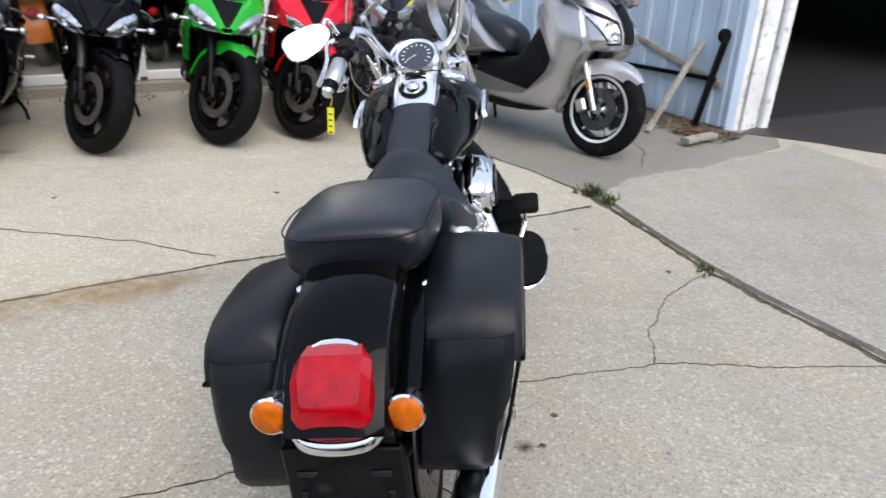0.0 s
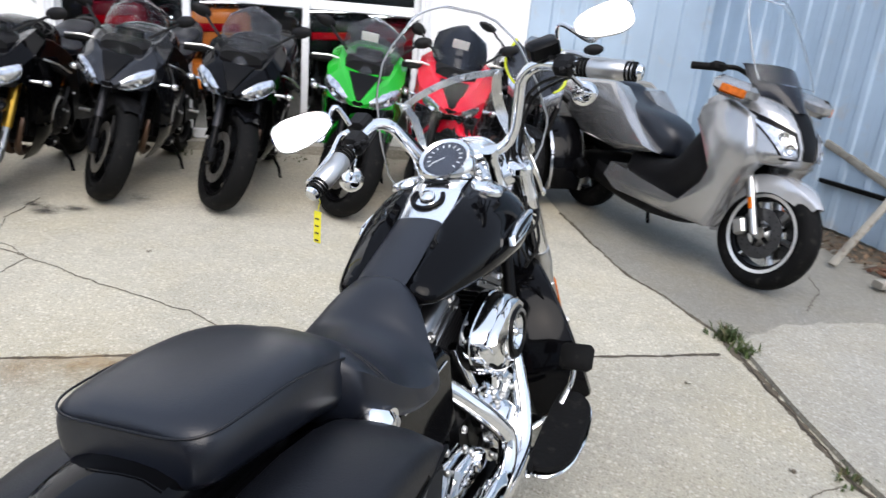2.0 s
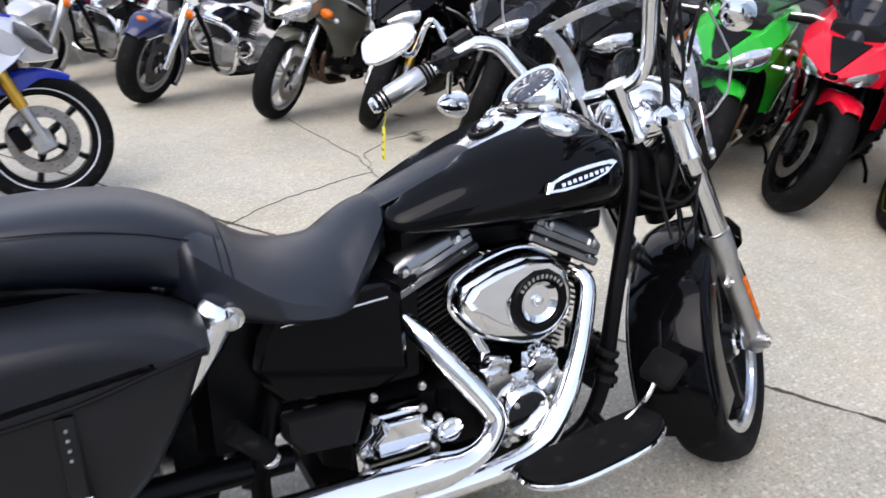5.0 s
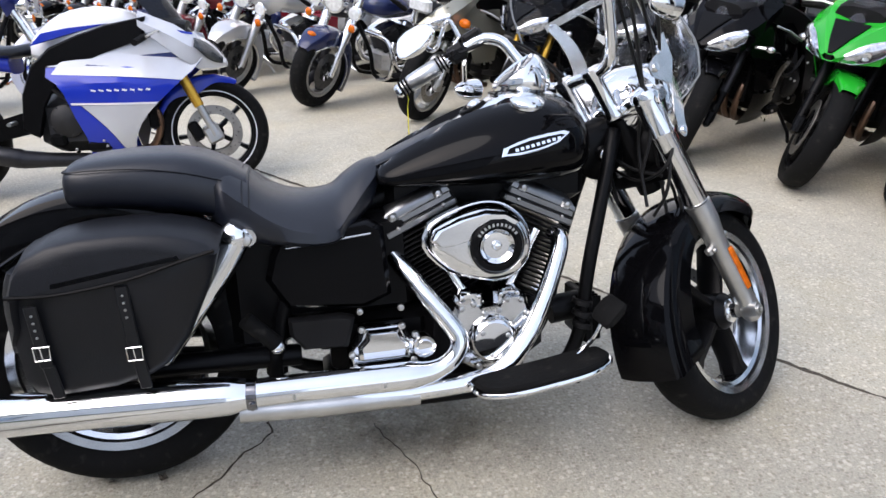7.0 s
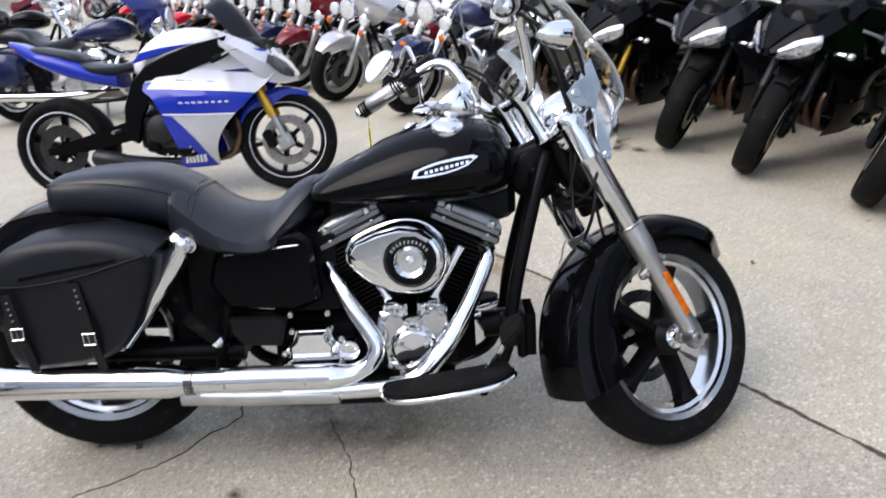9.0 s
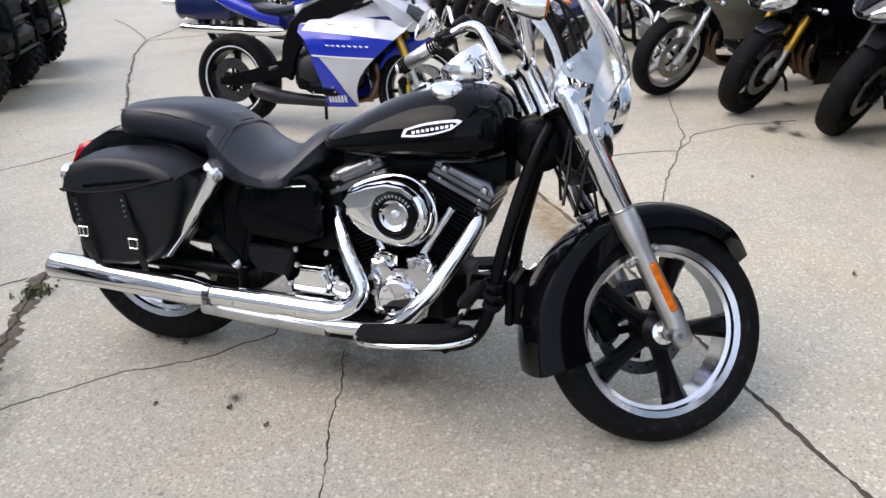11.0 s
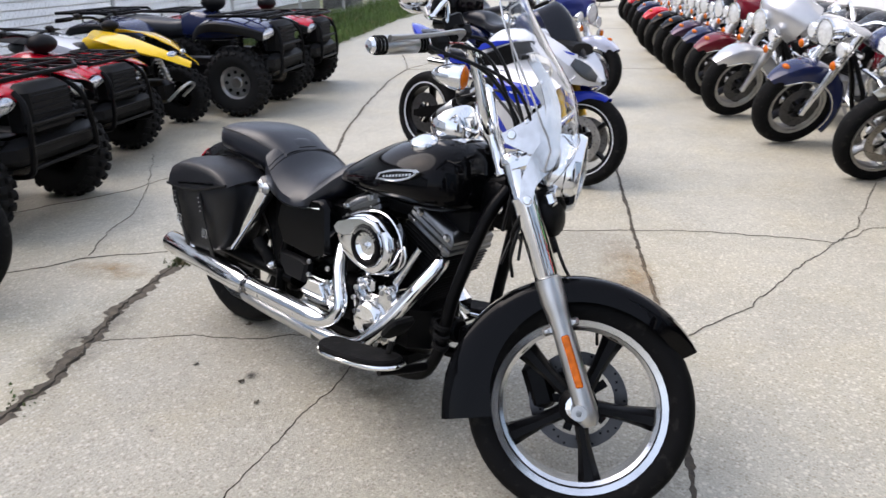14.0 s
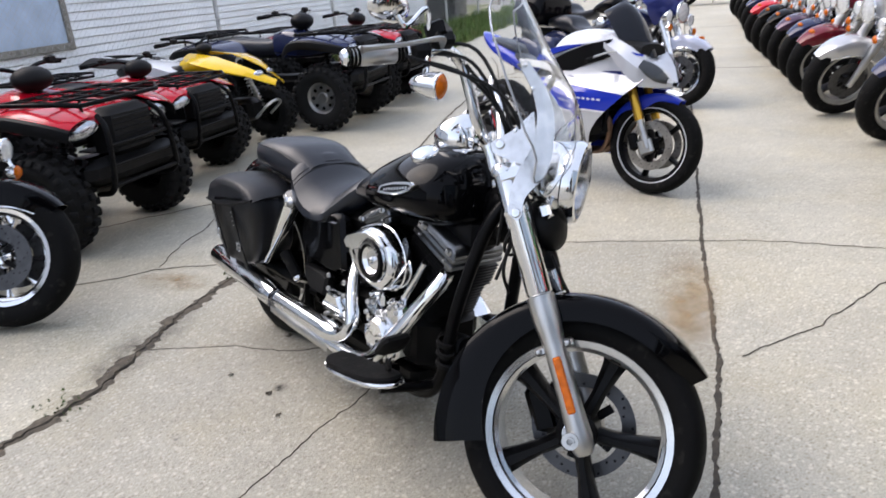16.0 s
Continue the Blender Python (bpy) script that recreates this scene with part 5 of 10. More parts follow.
    # cut out round the headlight by raising the foot in the middle
    for i, row in enumerate(rows):
        for j, p in enumerate(row):
            u = abs(j / 8 - 1)
            lift = 0.15 * max(0, 1 - (u / 0.55) ** 2) * max(0, 1 - i / 12)
            row[j] = (p[0], p[1], p[2] + lift)
    geo.grid(rows, thick=0.004)
    shield = F("windshield", geo, CLEAR, "clear plastic touring windshield")
    shield.visible_shadow = False
    edge = Geo()
    edge.tube([row[0] for row in rows] + [(p[0], p[1], p[2]) for p in rows[-1]] + [row[-1] for row in rows[::-1]], 0.0026, 6)
    F("screen_edge", edge, SCREEN_EDGE, "polished edge of the screen", shield)
    bend = lambda y: 0.156 - 1.6 * max(0.0, y - 0.03) ** 1.6
    for s in (-1, 1):
        edge_f = curve([(0, -0.014, 0.83), (0, 0.0, 0.81), (0, 0.016, 0.818), (0, 0.035, 0.854), (0, 0.09, 0.893), (0, 0.122, 0.953), (0, 0.143, 1.03), (0, 0.141, 1.105), (0, 0.122, 1.168)], 3)
        edge_b = curve([(0, -0.014, 0.835), (0, -0.012, 0.84), (0, -0.006, 0.852), (0, 0.004, 0.878), (0, 0.04, 0.925), (0, 0.082, 0.975), (0, 0.108, 1.035), (0, 0.112, 1.105), (0, 0.098, 1.168)], 3)
        rows = []
        for p, q in zip(edge_f, edge_b):
            row = [p.lerp(q, k / 4) for k in range(5)]
            rows.append([(s * bend(v.y), v.y - 0.008, v.z) for v in row])
        geo = Geo()
        geo.grid(rows, thick=0.0035)
        plate = F("windshield_bracket", geo, BRACKET, "brushed steel windshield side plate")
        geo = Geo()
        arm = [(-0.018, 0.98), (-0.018, 1.004), (0.04, 1.014), (0.1, 1.04), (0.088, 0.975), (0.04, 0.93), (0.02, 0.945), (0.0, 0.962)]
        geo.plate(arm, *sorted((s * 0.153, s * 0.157)), "yz")
        F("bracket_arm", geo, BRACKET, "", plate)
        for f, a, r in ((0.004, 0.826, 0.012), (0.012, 0.992, 0.012), (0.055, 1.012, 0.006), (0.075, 1.018, 0.006), (0.118, 1.1, 0.005), (0.112, 1.16, 0.007)):
            geo = Geo()
            bolt(geo, (s * (bend(f) + 0.002), f - 0.008, a), (s, 0, 0), r, 0.007)
            F("bolt", geo, CHROME, "", plate)
    rows = []
    for a in (1.157, 1.162, 1.171, 1.176):
        rows.append([(0.142 * u, 0.15 - 0.052 * u * u, a) for u in (k / 10 - 1 for k in range(21))])
    geo = Geo()
    geo.grid(rows, thick=0.003)
    brace = F("windshield_brace", geo, BRACKET, "brushed steel brace across the windshield")
    for u in (-0.9, -0.3, 0.3, 0.9):
        geo = Geo()
        bolt(geo, (0.142 * u, 0.146 - 0.052 * u * u, 1.167), (0, -1, 0), 0.006, 0.006)
        F("bolt", geo, CHROME, "", brace)

    # handlebar on risers, with grips, levers, switches
    bars = fork @ Matrix.Translation((-0.012, -0.014, -0.008))
    H = lambda name, geo, mat, label="", parent=None, smooth=40: part(name, geo.turned(bars), mat, parent or bike, label, smooth)
    half = [(0.08, -0.035, 1.055), (0.12, -0.032, 1.09), (0.15, -0.022, 1.16), (0.172, -0.018, 1.215), (0.21, -0.035, 1.245), (0.25, -0.075, 1.248), (0.285, -0.112, 1.247), (0.38, -0.212, 1.245)]
    bar = curve([(-x, y, z) for x, y, z in half[::-1]] + [(0, -0.035, 1.05)] + half, 6)
    geo = Geo()
    geo.tube(bar[5:-5], 0.0145, 14)
    H("handlebar", geo, CHROME, "tall chrome handlebar")
    for s in (-1, 1):
        geo = Geo()
        geo.lathe([(0.0, -0.07), (0.024, -0.07), (0.026, -0.062), (0.02, -0.05), (0.019, 0.03), (0.025, 0.045), (0.025, 0.065), (0, 0.065)], (0.045 * s, -0.034, 1.0), (0, 0, 1), 16)
        H("riser", geo, CHROME)
        way = Vector((s * 0.69, -0.724, -0.02)).normalized()
        a0 = Vector((s * 0.285, -0.112, 1.247))
        geo = Geo()
        geo.lathe([(0.0185, 0.0), (0.0185, 0.025), (0.0225, 0.03), (0.0225, 0.11), (0.0185, 0.115), (0.0185, 0.138), (0.0, 0.138)], a0, way, 20)
        grip = H("grip", geo, DULL_METAL, "chrome grip with black rubber rings")
        for at in (0.003, 0.012, 0.021, 0.117, 0.126, 0.135):
            geo = Geo()
            geo.lathe([(0.0185, at), (0.022, at), (0.022, at + 0.005), (0.0185, at + 0.005)], a0, way, 18)
            H("rubber_ring", geo, RUBBER, "", grip)
        geo = Geo()
        geo.lathe([(0.0, 0), (0.017, 0), (0.019, 0.008), (0.014, 0.016), (0, 0.018)], a0 + way * 0.14, way, 16)
        H("bar_end", geo, CHROME, "", grip)
        # switch housing and master cylinder
        geo = Geo()
        c = a0 - way * 0.035
        geo.bar(c - way * 0.028, c + way * 0.03, 0.052, 0.046, 0.012)
        geo.bar(c - way * 0.06 + Vector((0, 0.03, 0.012)), c - way * 0.005 + Vector((0, 0.03, 0.012)), 0.05, 0.036, 0.008)
        for k in range(3):
            geo.box(tuple(c + Vector((0.008 * (k - 1) * 2 * s, -0.03, 0.01))), (0.014, 0.012, 0.014), 0.003)
        H("switch_housing", geo, BLACK_PLASTIC, "black switch housing and lever bracket")
        if s > 0:
            geo = Geo()
            geo.box(tuple(c + Vector((-0.03, 0.05, 0.035))), (0.075, 0.05, 0.04), 0.006)
            H("reservoir", geo, SATIN_BLACK, "black brake fluid reservoir")
        geo = Geo()
        lever = curve([c + Vector((s * -0.02, 0.05, 0.0)), c + Vector((s * 0.03, 0.062, -0.004)), c + way * 0.1 + Vector((0, 0.06, 0.0)), c + way * 0.19 + Vector((0, 0.05, 0))], 6)
        geo.tube(lever, [0.009] * 8 + [0.0075] * (len(lever) - 9) + [0.011], 10, flat=0.7)
        H("lever", geo, DULL_METAL if s > 0 else CHROME, "polished hand lever")
        # mirror: teardrop head on a curved stalk
        m0 = c + Vector((s * 0.0, 0.035, 0.03))
        m1 = Vector((s * 0.364, -0.1, 1.332))
        geo = Geo()
        geo.tube(curve([m0, m0 + Vector((s * 0.02, 0.012, 0.05)), m1 + Vector((s * -0.03, 0.02, -0.05)), m1 + Vector((0, 0.012, -0.02))], 6), 0.006, 8)
        stalk = H("mirror_stalk", geo, CHROME)
        facing = Vector((-0.1 * s, -0.74, 0.67)).normalized()
        mx = Vector((0, 0, 1)).cross(facing).normalized()
        my = facing.cross(mx)
        outline = []
        for k in range(32):
            a = 2 * math.pi * k / 32
            u, v = 0.071 * math.copysign(abs(math.cos(a)) ** 0.75, math.cos(a)), 0.038 * math.copysign(abs(math.sin(a)) ** 0.75, math.sin(a))
            v *= 1 - 0.2 * (u / 0.071) * (-s)
            outline.append((u, v))
        geo, face = Geo(), Geo()
        ring = lambda k, d: [m1 + mx * u * k + my * v * k + facing * d for u, v in outline]
        geo.loft([ring(0.35, -0.034), ring(0.75, -0.026), ring(0.97, -0.01), ring(1.0, 0.0), ring(0.96, 0.003), ring(0.92, 0.0)])
        shell = H("mirror", geo, CHROME, "teardrop chrome mirror", stalk)
        face.loft([ring(0.925, -0.001), ring(0.925, 0.0015)])
        H("mirror_glass", face, MIRROR, "clean mirror glass", shell)
        # turn signal under the bar
        sc = Vector((s * 0.31, -0.06, 1.138))
        bullet_signal(bike, sc, (0, 0.883, -0.469), bars, 0.03)
        geo = Geo()
        geo.tube([sc + Vector((0, -0.02, 0.015)), c + Vector((0, 0.02, -0.01))], 0.007, 8)
        H("signal_stem", geo, CHROME)
    # price tag on the left grip
    tag0 = bars @ Vector((-0.385, -0.205, 1.222))
    tag = solid("price_tag", Geo().box((0, 0, -0.04), (0.02, 0.002, 0.075), 0.001).tube([(0, 0, 0), (0.004, 0.003, 0.02), (0, 0, 0.035)], 0.0012, 5), YELLOW_TAG, "small yellow paper tag hanging from the grip", "tag", m=bike.matrix_world @ Matrix.Translation(tag0 + Vector((0.0, 0, -0.03))) @ pose(0, 0, 0, 0, 8.5, -6))
    for k in range(4):
        part("print", Geo().box((0.0, -0.0022, -0.02 - k * 0.017), (0.011, 0.0008, 0.0035), 0), INK, tag, "unreadable dark print")

    # cables and brake lines
    for k, line in enumerate((
        [(0.24, -0.1, 1.24), (0.19, 0.0, 1.19), (0.13, 0.02, 1.05), (0.09, 0.0, 0.9), (0.06, -0.02, 0.75), (0.03, -0.05, 0.6)],
        [(0.25, -0.1, 1.25), (0.2, 0.02, 1.21), (0.15, 0.04, 1.02), (0.1, 0.02, 0.86), (0.08, 0.0, 0.7), (0.05, -0.08, 0.5)],
        [(0.26, -0.12, 1.23), (0.18, -0.01, 1.15), (0.1, 0.03, 0.98), (0.04, -0.03, 0.82), (0.05, -0.12, 0.7)],
        [(-0.25, -0.12, 1.24), (-0.19, 0.0, 1.2), (-0.12, 0.04, 1.05), (-0.07, 0.0, 0.88), (-0.06, -0.08, 0.7)],
        [(0.04, 0.03, 0.72), (0.02, 0.04, 0.62), (-0.06, 0.08, 0.52), (-0.1, 0.06, 0.42)],
        [(0.3, -0.12, 1.22), (0.2, 0.04, 1.1), (0.13, 0.05, 0.95), (0.12, -0.01, 0.82), (0.1, -0.08, 0.72), (0.04, -0.1, 0.66)],
        [(0.17, -0.02, 1.2), (0.12, 0.02, 1.08), (0.1, 0.01, 0.96), (0.1, -0.04, 0.86), (0.06, -0.09, 0.78)],
        [(-0.17, -0.02, 1.2), (-0.12, 0.02, 1.06), (-0.08, -0.02, 0.9), (0.0, -0.06, 0.8), (0.08, -0.05, 0.74)],
        [(0.09, 0.04, 0.9), (0.13, 0.0, 0.83), (0.11, -0.06, 0.77), (0.03, -0.07, 0.75), (-0.06, -0.03, 0.78)],
    )):
        geo = Geo()
        geo.tube(curve(line, 6), 0.0045, 6)
        F("cable", geo, CABLE, "black control cable")

    # tank
    tank = P("fuel_tank", tank_geo(), BLACK_PAINT, "gloss black teardrop fuel tank")
    for s in (-1, 1):
        badge = Geo()
        out = [(-0.087, -0.006), (-0.077, 0.012), (-0.048, 0.018), (-0.018, 0.0225), (0.03, 0.022), (0.069, 0.019), (0.08, 0.012), (0.052, -0.004), (0.025, -0.01), (-0.005, -0.0135), (-0.05, -0.0115)]
        my = Vector((0, math.cos(radians(10)), math.sin(radians(10))))
        mz = Vector((-0.25 * s, -math.sin(radians(10)) * 0.97, math.cos(radians(10)) * 0.97)).normalized()
        mx = my.cross(mz)
        bm4 = Matrix((mx, my, mz)).transposed().to_4x4()
        bm4.translation = (s * 0.187, 0.98, 0.764)
        badge.plate(out, -0.004 if s > 0 else -0.012, 0.012 if s > 0 else 0.004, "yz", 0.003, bm4)
        plate = P("tank_badge", badge, CHROME, "pointed chrome tank emblem", tank)
        inset = Geo()
        inset.plate([(u * 0.84 - 0.001, (v - 0.003) * 0.6 + 0.003) for u, v in out], 0.0105 if s > 0 else -0.0128, 0.0128 if s > 0 else -0.0105, "yz", 0.0005, bm4)
        field = P("emblem_field", inset, SATIN_BLACK, "black field of the emblem", plate)
        for k in range(9):
            g2 = Geo()
            u = -0.05 + 0.0125 * k
            g2.box((s * 0.0132, u, 0.001 + 0.004 * k / 9), (0.0012, 0.008, 0.007), 0.0, bm4)
            P("letter_bar", g2, CHROME, "", field)
        cap = Geo()
        cap.lathe([(0.0, 0.014), (0.02, 0.013), (0.035, 0.009), (0.04, 0.003), (0.04, -0.008), (0.03, -0.014)], (s * 0.105, 0.985, 0.858), (s * 0.35, 0.05, 0.93), 26)
        P("fuel_cap", cap, CHROME, "round chrome fuel cap", tank)
    rows = [[(w * u, y, z + 0.007 - 0.006 * u * u - 0.005 * abs(u) ** 12) for u in (-1, -0.93, -0.8, -0.4, 0, 0.4, 0.8, 0.93, 1)] for y, w, z in ((0.605, 0.052, 0.722), (0.64, 0.056, 0.735), (0.68, 0.057, 0.751), (0.74, 0.056, 0.776), (0.78, 0.056, 0.793), (0.825, 0.056, 0.81))]
    geo = Geo()
    geo.grid(rows, thick=0.02)
    P("dash_panel", geo, SEAT_VINYL, "black strip between console and saddle", tank)
    # console with speedometer
    rows = []
    for y, w, z in ((0.8, 0.062, 0.785), (0.803, 0.065, 0.796), (0.822, 0.065, 0.807), (0.87, 0.063, 0.834), (0.905, 0.061, 0.854), (0.94, 0.06, 0.872), (0.985, 0.06, 0.884), (1.03, 0.058, 0.885), (1.075, 0.045, 0.87)):
        rows.append([(w * u, y, z + 0.003 - 0.012 * abs(u) ** 4) for u in (-1, -0.9, -0.7, -0.35, 0, 0.35, 0.7, 0.9, 1)])
    geo = Geo()
    geo.grid(rows, thick=0.03)
    console = P("console", geo, BRIGHT_TRIM, "chrome tank console")
    tilt = Vector((0, -0.6, 0.8))
    geo = Geo()
    geo.lathe([(0.03, -0.085), (0.055, -0.066), (0.067, -0.042), (0.071, -0.016), (0.069, 0.004), (0.062, 0.014), (0.054, 0.01), (0.052, 0.004)], (0, 0.992, 0.916), tilt, 34)
    P("speedometer_ring", geo, CHROME, "", console)
    geo = Geo()
    geo.lathe([(0.052, 0.008), (0.0005, 0.008)], (0, 0.992, 0.916), tilt, 30)
    dial = P("speedometer", geo, DIAL, "round dial with white figures", console)
    marks = Geo()
    up = Vector((0, 0.8, 0.6))
    for k in range(13):
        a = radians(-130 + 260 * k / 12)
        d = Vector((1, 0, 0)) * math.sin(a) + up * math.cos(a)
        p = Vector((0, 0.992, 0.916)) + tilt * 0.0095
        marks.bar(p + d * 0.035, p + d * 0.044, 0.0025, 0.0012, 0, up=tilt)
    marks.bar(Vector((0, 0.992, 0.916)) + tilt * 0.011, Vector((0, 0.992, 0.916)) + tilt * 0.011 + (Vector((-0.7, 0, 0)) + up * -0.5) * 0.04, 0.0022, 0.0012, 0, up=tilt)
    P("dial_marks", marks, DIAL_MARK, "", dial)
    geo = Geo()
    geo.lathe([(0.053, 0.011), (0.03, 0.014), (0.0005, 0.015)], (0, 0.992, 0.916), tilt, 26)
    P("dial_glass", geo, GLASS, "", dial).visible_shadow = False
    geo = Geo()
    n_up, n_side = Vector((0, -0.47, 0.88)), Vector((0, 0.88, 0.47))
    mid = Vector((-0.004, 0.887, 0.8475))
    geo.tube([mid + (Vector((1, 0, 0)) * math.cos(a) + n_side * math.sin(a)) * 0.036 + n_up * 0.001 for a in (radians(150 + 240 * k / 20) for k in range(21))], 0.006, 8)
    P("ignition_ring", geo, SATIN_BLACK, "open black ring round the ignition switch", console)
    geo = Geo()
    geo.lathe([(0.019, 0.0), (0.019, 0.008), (0.014, 0.014), (0.0, 0.017)], (-0.004, 0.887, 0.8465), (0, -0.47, 0.88), 18)
    geo.bar((-0.026, 0.89, 0.858), (0.008, 0.878, 0.852), 0.007, 0.01, 0.002)
    P("ignition_knob", geo, CHROME, "", console)
    geo = Geo()
    geo.grid([[(w * u, y, z) for u in (-1, -0.5, 0, 0.5, 1)] for y, w, z in ((0.927, 0.032, 0.876), (0.934, 0.031, 0.8795))], thick=0.004)
    P("indicator_strip", geo, SATIN_BLACK, "black strip of warning lamps", console)

    # seat
    pill = hull([(-0.034, 0.084, 0.698, 0.75, 0), (-0.029, 0.112, 0.686, 0.772, 0), (-0.006, 0.13, 0.68, 0.786, 0), (0.05, 0.137, 0.675, 0.793, 0), (0.13, 0.138, 0.664, 0.796, 0), (0.22, 0.132, 0.648, 0.789, 0), (0.29, 0.118, 0.625, 0.764, 0), (0.34, 0.11, 0.615, 0.735, 0)], 4, 28, 3.2)
    seat = P("pillion_seat", pill, SEAT_VINYL, "black vinyl pillion pad with stitched edge")
    geo = Geo()
    for s in (-1, 1):
        geo.tube(curve([(0, -0.036, 0.764), (s * 0.088, -0.033, 0.764), (s * 0.126, -0.008, 0.767), (s * 0.1365, 0.045, 0.769), (s * 0.138, 0.13, 0.766), (s * 0.131, 0.22, 0.75), (s * 0.119, 0.29, 0.728)], 5), 0.0018, 6)
    P("piping", geo, LEATHER, "raised seam round the pad", seat)
    rider = rider_seat_geo()
    seat2 = P("rider_seat", rider, SEAT_VINYL, "black vinyl dished rider saddle")
    geo = Geo()
    for k in (8, 9):
        ring = [Vector(q) for q in rider.v[k * 20:k * 20 + 20]]
        mid = sum(ring, Vector()) / 20
        geo.tube([q + (q - mid).normalized() * 0.0005 for q in ring[0:13]], 0.0016, 6)
    P("seam", geo, LEATHER, "double stitched seam", seat2)
    geo = Geo()
    geo.lathe([(0.0, 0.012), (0.01, 0.011), (0.014, 0.004), (0.014, -0.004), (0.018, -0.006)], (0, -0.06, 0.7), (0, -0.4, 0.9), 14)
    P("seat_bolt", geo, CHROME)

    # rear mudguard, lamp, signals
    guard = P("rear_fender", fender_geo((0, 0, 0.322), (48, 143), lambda t: 0.378 + 0.02 * math.sin(math.pi * t), lambda t: 0.09 - 0.004 * t, lambda t: 0.1, 34, 0.004, 0.4), BLACK_PAINT, "gloss black rear mudguard")
    for s in (-1, 1):
        geo = Geo()
        pts = [(s * 0.108, 0.3, 0.62), (s * 0.108, 0.18, 0.645), (s * 0.108, 0.05, 0.655), (s * 0.107, -0.08, 0.63), (s * 0.106, -0.2, 0.565)]
        geo.tube(curve(pts, 5), 0.019, 8, flat=0.35)
        P("fender_strut", geo, BLACK_PAINT, "black fender rail")
        geo = Geo()
        for y, z in ((0.2, 0.643), (0.0, 0.652)):
            bolt(geo, (s * 0.115, y, z), (s, 0, 0), 0.01)
        P("rail_bolts", geo, CHROME)["kind"] = "stuff"
    lamp = Geo()
    rings = []
    for y, w, lo, hi in ((-0.185, 0.052, 0.6, 0.648), (-0.2, 0.058, 0.565, 0.656), (-0.235, 0.066, 0.542, 0.654), (-0.262, 0.0675, 0.536, 0.64), (-0.286, 0.064, 0.536, 0.606), (-0.293, 0.057, 0.54, 0.598), (-0.296, 0.05, 0.546, 0.59)):
        m = lo + (hi - lo) * 0.55
        rings.append([(x, y, z) for x, z in ((-w * 0.62, lo), (w * 0.62, lo), (w * 0.86, lo + 0.012), (w, m), (w * 0.94, hi - 0.016), (w * 0.74, hi), (-w * 0.74, hi), (-w * 0.94, hi - 0.016), (-w, m), (-w * 0.86, lo + 0.012))])
    lamp.loft(rings)
    tail = P("tail_lamp", lamp, RED_LENS, "large red tail lamp", smooth=24)
    geo = hull([(-0.165, 0.046, 0.622, 0.652, 0), (-0.185, 0.056, 0.582, 0.661, 0), (-0.202, 0.063, 0.552, 0.663, 0), (-0.212, 0.062, 0.547, 0.661, 0)], 2, 24, 2.6)
    P("lamp_base", geo, CHROME, "chrome lamp base", tail)
    geo = Geo()
    geo.tube(curve([(-0.106, -0.238, 0.56), (-0.08, -0.248, 0.558), (-0.068, -0.266, 0.541), (-0.047, -0.286, 0.527), (0, -0.292, 0.523), (0.047, -0.286, 0.527), (0.068, -0.266, 0.541), (0.08, -0.248, 0.558), (0.106, -0.238, 0.56)], 6), 0.0125, 12, flat=1.2)
    P("signal_bar", geo, CHROME, "chrome bar carrying the rear signals")
    for s in (-1, 1):
        bullet_signal(bike, (s * 0.109, -0.248, 0.56), (0, -1, 0.12), None, 0.031)
    plate_back = Geo()
    plate_back.box((0, -0.27, 0.43), (0.2, 0.012, 0.16), 0.006)
    plate_back.box((0, -0.258, 0.51), (0.08, 0.03, 0.05), 0.008)
    P("plate_holder", plate_back, BLACK_PLASTIC, "empty black number plate holder with slots")
    geo = Geo()
    for x in (-0.06, 0.0, 0.06):
        for z in (0.37, 0.41, 0.45):
            geo.box((x, -0.2775, z + 0.01), (0.035, 0.004, 0.014), 0.002)
    P("plate_slots", geo, DARK_METAL)

    # saddlebags
    for s in (-1, 1):
        saddlebag(bike, s)
        geo = Geo()
        geo.tube([(s * 0.152, 0.306, 0.605), (s * 0.155, 0.284, 0.568), (s * 0.16, 0.246, 0.508), (s * 0.168, 0.176, 0.412), (s * 0.172, 0.136, 0.356)], [0.034, 0.034, 0.029, 0.022, 0.017], 18)
        geo.lathe([(0.0, -0.014), (0.03, -0.012), (0.036, 0.0), (0.036, 0.02), (0.03, 0.03)], (s * 0.151, 0.314, 0.618), (s * 0.07, -0.55, -0.83), 18)
        geo.tube([(s * 0.1, 0.34, 0.612), (s * 0.17, 0.333, 0.608)], 0.02, 14)
        shock = P("shock_absorber", geo, CHROME, "chrome covered rear shock absorber")
        geo = Geo()
        bolt(geo, (s * 0.172, 0.33, 0.604), (s, 0, 0), 0.014, 0.01)
        bolt(geo, (s * 0.188, 0.136, 0.356), (s, 0, 0), 0.01, 0.008)
        P("shock_bolts", geo, DULL_METAL, "", shock)["kind"] = "stuff"

    exhaust(bike)
    engine(bike)
    chassis(bike)
    return bike


BRACKET = material("brushed_steel_plate", (0.66, 0.66, 0.65), 0.22, 1.0, vary=0.14, scale=24, bump=0.12, bump_scale=90)
SCREEN_EDGE = material("screen_edge", (0.4, 0.42, 0.44), 0.25, trans=0.5, vary=0)


